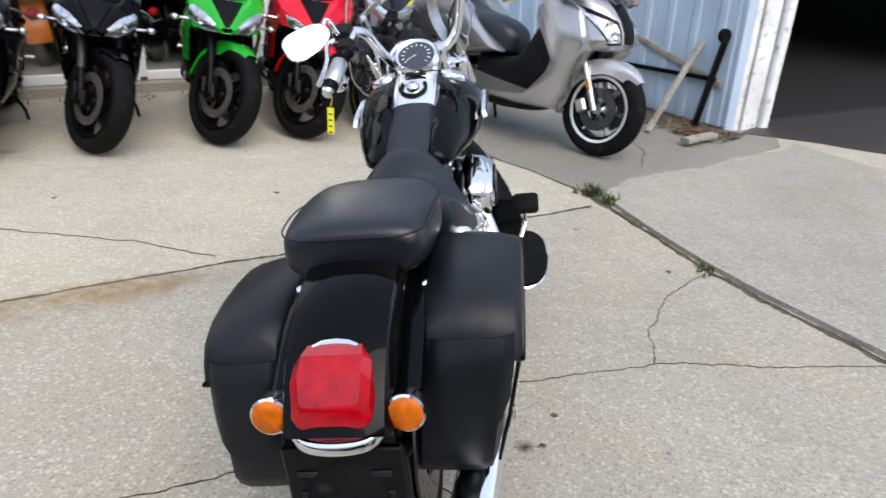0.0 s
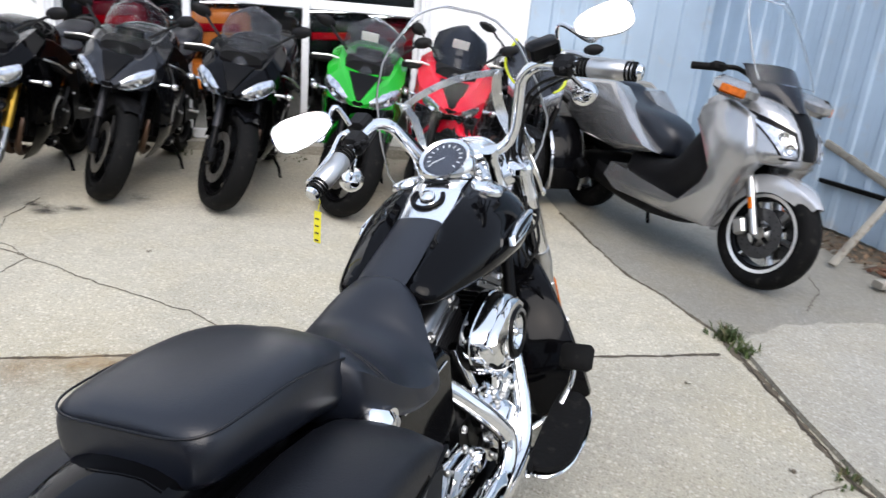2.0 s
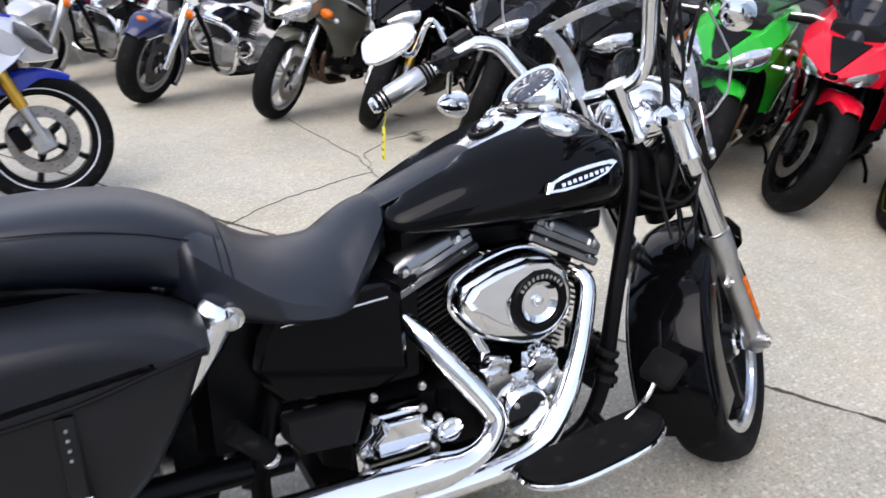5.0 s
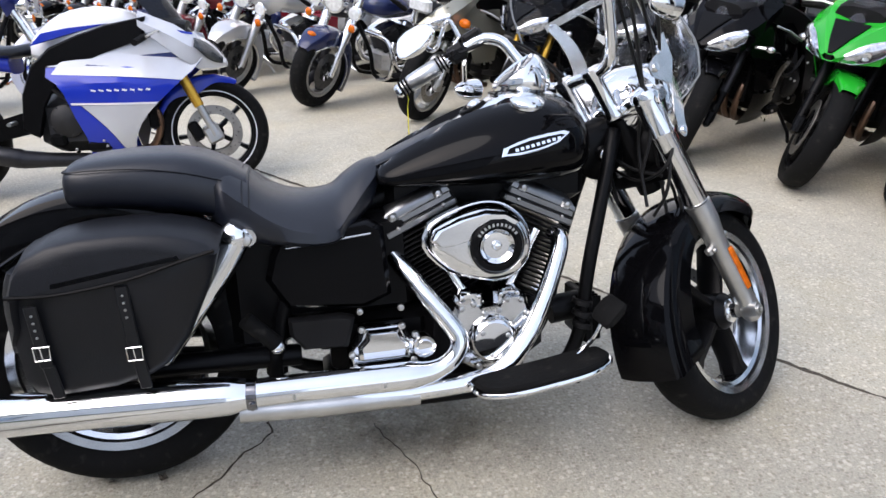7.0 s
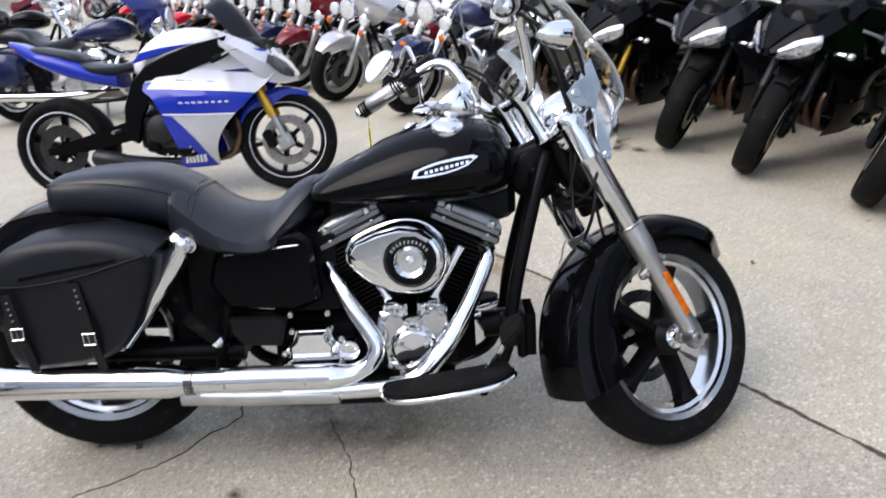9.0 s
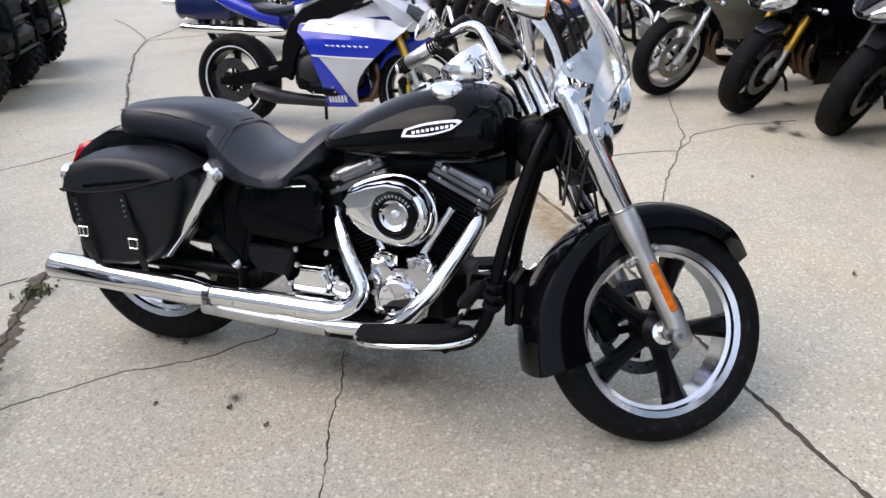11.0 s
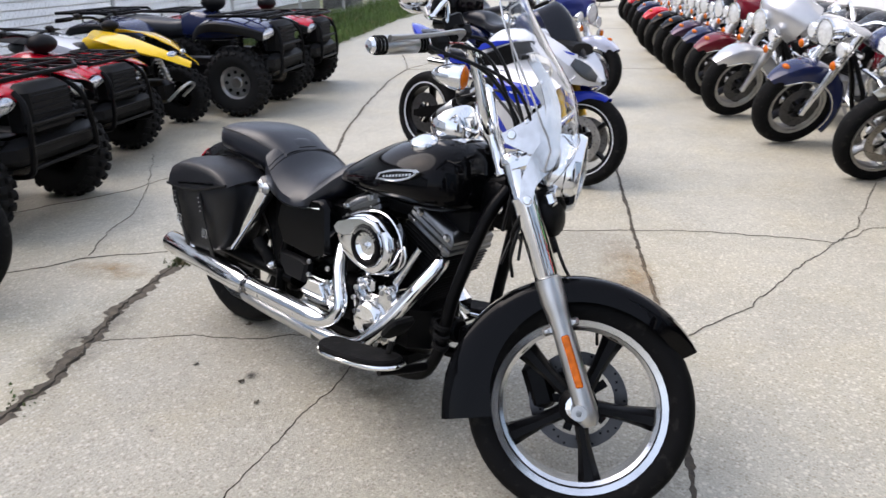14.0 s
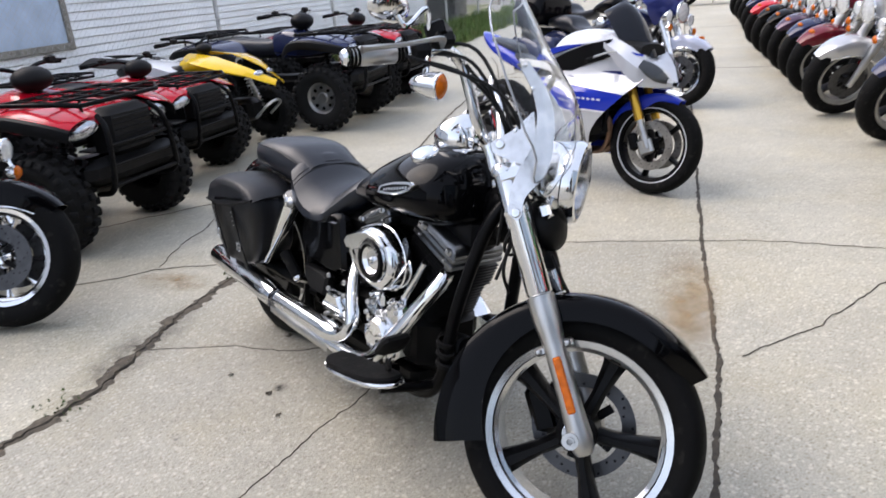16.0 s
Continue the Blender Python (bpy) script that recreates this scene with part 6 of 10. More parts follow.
def tank_geo():
    geo = Geo()
    rings = []
    for y, w, lo, hi in spread([(0.628, 0.075, 0.69, 0.722), (0.635, 0.098, 0.682, 0.735), (0.66, 0.118, 0.676, 0.752), (0.72, 0.138, 0.672, 0.787), (0.8, 0.16, 0.668, 0.826), (0.9, 0.179, 0.665, 0.862), (1.0, 0.187, 0.664, 0.878), (1.07, 0.178, 0.666, 0.87), (1.11, 0.155, 0.676, 0.85), (1.135, 0.115, 0.69, 0.82), (1.148, 0.05, 0.72, 0.78)], 4):
        ring = []
        low = float(np.interp(y, (0.63, 0.8, 1.0, 1.1), (0.26, 0.3, 0.4, 0.46)))
        for k in range(44):
            a = 2 * math.pi * k / 44
            c, s = math.cos(a), math.sin(a)
            e = 2 / (2.1 if s > 0 else 2.6)
            x, z = w * math.copysign(abs(c) ** e, c), math.copysign(abs(s) ** e, s)
            mid = lo + low * (hi - lo)
            zz = mid + (hi - mid) * z if z > 0 else mid + (mid - lo) * z
            if z > 0:
                zz -= float(np.interp(y, (0.63, 0.74, 0.84, 0.94, 1.0), (0.014, 0.03, 0.04, 0.018, 0.0))) * max(0, 1 - (x / 0.068) ** 8)
            ring.append((x, y, zz))
        rings.append(ring)
    return geo.loft(rings)


def rider_seat_geo():
    """The saddle: dished in the middle, high at the back, narrow at the nose."""
    geo = Geo()
    rings = []
    for y, w, lo, mid, rim in spread([(0.255, 0.09, 0.63, 0.745, 0.72), (0.285, 0.138, 0.61, 0.766, 0.722), (0.33, 0.16, 0.59, 0.742, 0.69), (0.39, 0.174, 0.575, 0.698, 0.648), (0.45, 0.18, 0.568, 0.678, 0.622), (0.52, 0.168, 0.57, 0.682, 0.615), (0.556, 0.14, 0.59, 0.708, 0.645), (0.59, 0.112, 0.618, 0.73, 0.682), (0.616, 0.088, 0.645, 0.74, 0.708), (0.634, 0.064, 0.68, 0.742, 0.726), (0.645, 0.04, 0.7, 0.735, 0.727)], 4):
        ring = []
        for k in range(13):
            u = k / 6 - 1
            z = mid + (rim - mid) * abs(u) ** 2 - 0.01 * max(0, abs(u) - 0.72) / 0.28
            ring.append((w * u, y, z))
        ring += [(w * 1.02, y, lo + 0.55 * (rim - lo) - 0.01), (w * 0.97, y, lo + 0.2 * (rim - lo)), (w * 0.75, y, lo), (0, y, lo - 0.004), (-w * 0.75, y, lo), (-w * 0.97, y, lo + 0.2 * (rim - lo)), (-w * 1.02, y, lo + 0.55 * (rim - lo) - 0.01)]
        rings.append(ring)
    return geo.loft(rings)


def saddlebag(bike, s):
    lid_line = [(-0.112, 0.556), (-0.02, 0.553), (0.109, 0.57), (0.2, 0.594), (0.278, 0.614)]
    body_out = [(-0.112, 0.565), (-0.124, 0.515), (-0.133, 0.43), (-0.132, 0.36), (-0.117, 0.328), (-0.08, 0.315), (0.04, 0.322), (0.115, 0.341), (0.15, 0.362), (0.2, 0.42), (0.255, 0.53), (0.277, 0.595), (0.258, 0.628), (0.1, 0.65), (-0.05, 0.635), (-0.1, 0.6)]
    x0, x1 = (0.118, 0.268) if s > 0 else (0.14, 0.27)
    lean_in = 0.16 if s > 0 else -0.04
    inw = lambda z: -lean_in * (0.58 - z)
    geo = Geo()
    rings = []
    for x, k, dz in ((x0, 0.9, 0.004), (x0 + 0.01, 0.99, 0), (x0 + 0.06, 1.0, 0), (x1 - 0.03, 1.0, 0), (x1 - 0.008, 0.975, 0), (x1 + 0.004, 0.86, 0), (x1 + 0.006, 0.5, 0)):
        cy, cz = 0.09, 0.49
        rings.append([(s * (x - lean_in * (0.58 - z)), cy + (y - cy) * k, cz + (z - cz) * k) for y, z in body_out])
    bag = part("saddlebag", geo.loft(rings), LEATHER, bike, "soft black leather saddlebag", 50)
    if s < 0:
        bag.location.z = -0.032
    lid = Geo()
    top = [(-0.114, 0.56), (-0.099, 0.603), (-0.078, 0.633), (-0.03, 0.654), (0.03, 0.664), (0.12, 0.667), (0.18, 0.662), (0.23, 0.65), (0.265, 0.635), (0.285, 0.62)]
    outline = top + lid_line[::-1]
    rings = []
    cy, cz = 0.1, 0.61
    for x, k, lift in ((x0 - 0.004, 0.9, 0.0), (x0 + 0.008, 1.0, 0.004), (x0 + 0.06, 1.01, 0.008), (x1 - 0.035, 1.01, 0.004), (x1 + 0.01, 0.995, -0.006), (x1 + 0.021, 0.97, -0.012), (x1 + 0.024, 0.6, -0.012)):
        rings.append([(s * x, cy + (y - cy) * k, cz + (z - cz) * k + (lift if i < len(top) else 0)) for i, (y, z) in enumerate(outline)])
    lid.loft(rings)
    flap = part("lid", lid, LEATHER, bag, "curved leather lid", 50)
    rows = []
    for k in range(9):
        v, row = k / 8, []
        for n in range(13):
            u = n / 12
            z = 0.6 - v * (0.185 - 0.07 * abs(2 * u - 1) ** 4)
            y = float(np.interp(z, (0.36, 0.43, 0.515, 0.565, 0.6), (-0.139, -0.141, -0.137, -0.13, -0.114))) + 0.022 * abs(2 * u - 1) ** 6
            row.append((s * (x0 + 0.002 + (x1 - x0 + 0.008) * u - lean_in * (0.58 - z)), y, z))
        rows.append(row)
    part("rear_flap", Geo().grid(rows if s < 0 else [r[::-1] for r in rows], thick=0.02), LEATHER, flap, "rounded flap over the back of the bag")
    seam = Geo()
    seam.tube(curve([Vector((s * (x1 + 0.021), y, z + 0.002)) for y, z in lid_line], 4), 0.0042, 7)
    part("piping", seam, SATIN_BLACK, flap, "dark rolled edge of the lid")
    for y, z0 in ((-0.075, 0.535), (0.095, 0.56)):
        strap = Geo()
        strap.bar((s * (x1 + 0.02 + inw(z0)), y, z0), (s * (x1 + 0.012 + inw(0.4)), y, 0.395), 0.006, 0.024, 0.002, up=(0, 1, 0))
        strap.bar((s * (x1 + 0.012 + inw(0.4)), y + 0.003, 0.4), (s * (x1 + 0.004 + inw(0.32)), y + 0.006, 0.318), 0.006, 0.024, 0.002, up=(0, 1, 0))
        st = part("strap", strap, LEATHER, bag, "narrow leather strap with a chrome buckle")
        buckle = Geo()
        zb = 0.43 if y < 0 else 0.408
        xb = x1 + 0.02 + inw(zb)
        buckle.tube([(s * xb, y - 0.014, zb - 0.014), (s * xb, y - 0.015, zb + 0.014), (s * xb, y + 0.015, zb + 0.014), (s * xb, y + 0.014, zb - 0.014)], 0.0022, 6, closed=True)
        buckle.bar((s * (xb + 0.002), y - 0.002, zb + 0.014), (s * (xb + 0.002), y + 0.001, zb - 0.015), 0.0025, 0.0025, 0.001, up=(0, 1, 0))
        part("buckle", buckle, CHROME, st)
        for k in range(4):
            stud = Geo()
            z = z0 - 0.02 - 0.016 * k
            bolt(stud, (s * (x1 + 0.0225 + inw(z)), y, z), (s, 0, 0), 0.0028, 0.002)
            part("stud", stud, DULL_METAL, st)


def exhaust(bike):
    tail, way = Vector((0.171, -0.3, 0.27)), Vector((0.044, 0.65, -0.004)).normalized()
    geo = Geo()
    geo.lathe([(0.0, 0.02), (0.03, 0.02), (0.034, 0.0), (0.043, -0.002), (0.045, 0.01), (0.0445, 0.51), (0.043, 0.56), (0.036, 0.595), (0.034, 0.605)], tail, way, 28)
    muffler = part("muffler", geo, CHROME, bike, "long chrome muffler")
    dark = Geo()
    dark.lathe([(0.0, 0.012), (0.031, 0.012), (0.031, 0.0)], tail + way * 0.001, way, 20)
    part("outlet", dark, SATIN_BLACK, muffler)
    clamp = Geo()
    clamp.lathe([(0.03, -0.012), (0.0365, -0.01), (0.0365, 0.01), (0.03, 0.012)], tail + way * 0.612, way, 24)
    clamp.box(tuple(tail + way * 0.612 + Vector((0.036, 0, -0.012))), (0.016, 0.014, 0.02), 0.003)
    part("clamp", clamp, DARK_CHROME, muffler)
    rear = curve([(0.212, 0.3, 0.266), (0.214, 0.5, 0.265), (0.216, 0.66, 0.264), (0.216, 0.722, 0.27), (0.214, 0.764, 0.294), (0.208, 0.782, 0.33), (0.196, 0.768, 0.364), (0.165, 0.724, 0.424), (0.12, 0.684, 0.48), (0.08, 0.656, 0.512)], 6)
    geo = Geo()
    geo.tube(rear, [0.033] * 13 + [0.031, 0.029, 0.027, 0.026, 0.025, 0.024, 0.023] + [0.022] * (len(rear) - 20), 18)
    shield = part("rear_header", geo, CHROME, bike, "chrome heat-shielded rear exhaust pipe")
    for q in ((0.236, 0.4, 0.262), (0.238, 0.6, 0.262)):
        geo = Geo()
        geo.box(q, (0.02, 0.012, 0.018), 0.003)
        part("shield_clip", geo, DULL_METAL, shield)
    front = curve([(0.21, 0.5, 0.22), (0.212, 0.7, 0.222), (0.213, 0.82, 0.229), (0.21, 0.885, 0.25), (0.2, 0.932, 0.296), (0.178, 0.978, 0.354), (0.14, 1.03, 0.442), (0.1, 1.066, 0.512), (0.07, 1.06, 0.54)], 6)
    geo = Geo()
    geo.tube(front, 0.0225, 18)
    part("front_header", geo, CHROME, bike, "chrome heat-shielded front exhaust pipe")
    geo = Geo()
    geo.tube(curve([(0.205, 0.28, 0.224), (0.21, 0.45, 0.217), (0.21, 0.68, 0.213)], 5), 0.026, 14)
    part("crossover_pipe", geo, DULL_METAL, bike)


def engine(bike):
    crank = Vector((0, 0.868, 0.285))
    geo = Geo()
    geo.box((0, 0.86, 0.3), (0.22, 0.34, 0.22), 0.05)
    case = part("crankcase", geo, SATIN_BLACK, bike, "black engine case")
    part("gearbox", Geo().box((0, 0.62, 0.3), (0.2, 0.26, 0.2), 0.04), SATIN_BLACK, bike, "black gearbox case")
    part("oil_pan", Geo().box((0, 0.72, 0.19), (0.22, 0.5, 0.07), 0.02), SATIN_BLACK, bike, "black oil pan")
    part("battery_box", Geo().box((0, 0.52, 0.5), (0.19, 0.36, 0.24), 0.02), SATIN_BLACK, bike, "black battery box")
    part("frame_backbone", Geo().box((0, 0.9, 0.655), (0.11, 0.5, 0.1), 0.02), SATIN_BLACK, bike, "black frame backbone under the tank")
    part("belt_guard", Geo().box((0, 0.34, 0.46), (0.2, 0.15, 0.3), 0.03), SATIN_BLACK, bike, "black rear frame shroud")
    part("inner_fender", Geo().box((0, 0.36, 0.42), (0.17, 0.05, 0.38), 0.015), SATIN_BLACK, bike, "black inner fender plate")
    for y1, tilt, name in ((0.722, -1, "rear"), (1.022, 1, "front")):
        top = Vector((0, y1, 0.612))
        way = (top - crank).normalized()
        side = Vector((0, way.z, -way.y))
        m = Matrix((Vector((1, 0, 0)), side, way)).transposed().to_4x4()
        m.translation = crank
        geo = Geo()
        geo.lathe([(0.0, 0.12), (0.068, 0.12), (0.068, 0.3), (0.0, 0.3)], (0, 0, 0), (0, 0, 1), 24)
        cyl = part("cylinder", geo.turned(m), SATIN_BLACK, case, "black finned cylinder")
        for k in range(17):
            fin = Geo()
            w = 0.086 if k < 10 else 0.094
            fin.box((0, 0, 0.14 + k * 0.0115), (2 * w, 2 * w, 0.0045), 0.0018, m)
            edge = part("fin", fin, FIN_EDGE, cyl)
        geo = Geo()
        geo.box((0, 0, 0.346), (0.192, 0.188, 0.02), 0.004, m)
        geo.box((0, 0, 0.366), (0.186, 0.182, 0.022), 0.005, m)
        geo.loft([[m @ Vector((x * k, y * k2, z)) for x, y in ((-0.092, -0.09), (0.092, -0.09), (0.092, 0.09), (-0.092, 0.09))] for k, k2, z in ((0.98, 0.99, 0.374), (0.98, 0.97, 0.382), (0.88, 0.7, 0.4), (0.8, 0.6, 0.404))])
        rocker = part("rocker_cover", geo, ROCKER, cyl, "dark silver-grey rocker cover")
        for dx in (-0.06, 0.06):
            geo = Geo()
            geo.box((0.09, dx, 0.38), (0.014, 0.022, 0.02), 0.004, m)
            bolt(geo, m @ Vector((0.094, dx, 0.383)), (1, 0, 0), 0.008)
            bolt(geo, m @ Vector((0.095, dx, 0.352)), (1, 0, 0), 0.005)
            part("rocker_bracket", geo, DULL_METAL, rocker)
        rod = Geo()
        base = Vector((0.125, 0.868 + tilt * 0.035, 0.385))
        rod.tube([base, Vector((0.105, y1 - tilt * 0.02, 0.555))], 0.0125, 10)
        rod.lathe([(0.02, 0), (0.02, 0.02), (0.014, 0.03)], base, (0, 0, 1), 14)
        part("pushrod_tube", rod, CHROME, cyl, "chrome pushrod tube")
    # air cleaner: teardrop cover with round insert
    c = Vector((0.2, 0.858, 0.55))
    edge = curve([(0, 0.716, 0.571), (0, 0.734, 0.599), (0, 0.79, 0.626), (0, 0.857, 0.642), (0, 0.914, 0.632), (0, 0.957, 0.594), (0, 0.974, 0.545), (0, 0.965, 0.498), (0, 0.932, 0.462), (0, 0.882, 0.45), (0, 0.825, 0.461), (0, 0.768, 0.485), (0, 0.731, 0.52), (0, 0.715, 0.546)], 4)
    geo = Geo()
    ring = lambda k, x: [(x, c.y + (p.y - c.y) * k, c.z + (p.z - c.z) * k) for p in edge]
    geo.loft([ring(0.85, 0.118), ring(0.97, 0.124), ring(1.0, 0.13), ring(1.0, 0.15), ring(0.965, 0.152), ring(0.96, 0.158), ring(0.95, 0.17), ring(0.92, 0.182), ring(0.87, 0.191), ring(0.8, 0.196), ring(0.5, 0.198)])
    cover = part("air_cleaner", geo, CHROME, bike, "chrome teardrop air cleaner cover")
    # raised blade over the upper half
    blade = [(0.727, 0.572), (0.742, 0.592), (0.795, 0.616), (0.857, 0.63), (0.908, 0.622), (0.938, 0.6), (0.93, 0.594), (0.905, 0.612), (0.872, 0.615), (0.84, 0.603), (0.815, 0.58), (0.806, 0.56), (0.775, 0.553), (0.74, 0.554)]
    geo = Geo()
    geo.plate(blade, 0.172, 0.207, "yz", 0.01)
    part("blade", geo, CHROME, cover, "raised chrome blade")
    rc = Vector((0.2, 0.878, 0.547))
    geo = Geo()
    geo.lathe([(0.066, -0.012), (0.067, 0.0), (0.064, 0.006), (0.061, 0.004)], rc, (1, 0, 0), 40)
    part("ring_edge", geo, CHROME, cover)
    geo = Geo()
    geo.lathe([(0.062, -0.004), (0.06, 0.008), (0.057, 0.012), (0.046, 0.012), (0.043, 0.006), (0.042, 0.0)], rc, (1, 0, 0), 40)
    insert = part("insert_ring", geo, SATIN_BLACK, cover, "black ring with raised letters")
    lets = Geo()
    for k in range(11):
        a = radians(35 + k * 11)
        lets.box((0, 0, 0), (0.002, 0.005, 0.007), 0, Matrix.Translation((rc.x + 0.0128, rc.y + 0.0515 * math.cos(a), rc.z + 0.0515 * math.sin(a))) @ pose(0, 0, 0, math.degrees(a) - 90, 0, 0))
    part("lettering", lets, DULL_METAL, insert)["kind"] = "stuff"
    geo = Geo()
    geo.lathe([(0.043, 0.004), (0.04, 0.008), (0.036, 0.004), (0.026, -0.006), (0.012, -0.01), (0.011, 0.004), (0.007, 0.009), (0.0005, 0.01)], rc, (1, 0, 0), 30)
    part("insert_dish", geo, CHROME, cover, "dished chrome insert with a centre bolt")
    # cam cover and timer cover
    out = [(-0.075, -0.06), (-0.04, -0.085), (0.03, -0.09), (0.075, -0.055), (0.085, 0.0), (0.1, 0.06), (0.085, 0.1), (0.045, 0.105), (0.02, 0.075), (-0.02, 0.07), (-0.05, 0.1), (-0.085, 0.09), (-0.095, 0.05), (-0.085, 0.0)]
    geo = Geo()
    geo.plate([(0.872 + u, 0.313 + v) for u, v in out], 0.1, 0.162, "yz", 0.012)
    cam = part("cam_cover", geo, CAM_CHROME, bike, "polished cam cover")
    geo = Geo()
    geo.lathe([(0.062, -0.01), (0.058, 0.012), (0.05, 0.024), (0.046, 0.028), (0.0005, 0.03)], (0.16, 0.87, 0.311), (1, 0, 0), 30)
    timer = part("timer_cover", geo, CHROME, cam, "round chrome timer cover")
    geo = Geo()
    for a in (20, 140, 260):
        bolt(geo, (0.188, 0.87 + 0.036 * math.cos(radians(a)), 0.311 + 0.036 * math.sin(radians(a))), (1, 0, 0), 0.006, 0.005)
    for a in range(14):
        u, v = out[a]
        bolt(geo, (0.16, 0.872 + u * 0.86, 0.313 + v * 0.86), (1, 0, 0), 0.008)
    part("cover_bolts", geo, DULL_METAL, cam)["kind"] = "stuff"
    # tappet blocks
    for dy in (-0.045, 0.05):
        geo = Geo()
        geo.box((0.12, 0.868 + dy, 0.405), (0.06, 0.07, 0.05), 0.01)
        bolt(geo, (0.15, 0.868 + dy - 0.02, 0.415), (1, 0, 0), 0.007)
        bolt(geo, (0.15, 0.868 + dy + 0.02, 0.415), (1, 0, 0), 0.007)
        part("tappet_block", geo, CHROME, bike, "small polished tappet block")
    # transmission end cover
    out = [(-0.08, -0.05), (0.075, -0.05), (0.082, 0.0), (0.06, 0.03), (0.05, 0.062), (-0.05, 0.062), (-0.062, 0.03), (-0.085, 0.0)]
    geo = Geo()
    geo.plate([(0.612 + u, 0.31 + v) for u, v in out], 0.1, 0.155, "yz", 0.012)
    geo.plate([(0.612 + u * 0.72, 0.325 + v * 0.62) for u, v in out], 0.15, 0.178, "yz", 0.01)
    trans = part("transmission_cover", geo, CHROME, bike, "chrome transmission end cover")
    geo = Geo()
    for u, v in ((-0.05, 0.1), (0.045, 0.1), (-0.05, 0.055), (0.045, 0.055), (0.075, 0.03), (-0.075, -0.005), (0.07, -0.035), (-0.07, -0.04)):
        bolt(geo, (0.156, 0.612 + u, 0.31 + v), (1, 0, 0), 0.0085)
    geo.bar((0.16, 0.555, 0.292), (0.16, 0.672, 0.292), 0.006, 0.004, 0.001)
    part("cover_bolts", geo, DULL_METAL, trans)["kind"] = "stuff"
    geo = Geo()
    geo.lathe([(0.0, 0.012), (0.018, 0.012), (0.019, 0.006), (0.026, 0.006), (0.028, 0.0), (0.028, -0.03)], (0.168, 0.706, 0.312), (1, 0, 0), 22)
    part("oil_plug", geo, CHROME, trans, "ringed oil plug")
    # primary cover on the far side
    geo = Geo()
    geo.plate([(0.35, 0.3), (0.42, 0.22), (0.6, 0.2), (0.9, 0.21), (0.98, 0.27), (0.98, 0.34), (0.9, 0.4), (0.6, 0.41), (0.42, 0.39)], -0.2, -0.1, "yz", 0.02)
    part("primary_cover", geo, CHROME, bike, "long chrome primary cover")


FIN_EDGE = material("fin_black", (0.006, 0.006, 0.0065), 0.35, 0.0, spec=0.15, vary=0.2, scale=30)
ROCKER = material("rocker_grey", (0.19, 0.195, 0.2), 0.28, 0.95, vary=0.15, scale=16, bump=0.1, bump_scale=160)
CAM_CHROME = material("polished_cover", (0.66, 0.67, 0.68), 0.12, 1.0, vary=0.1, scale=14)


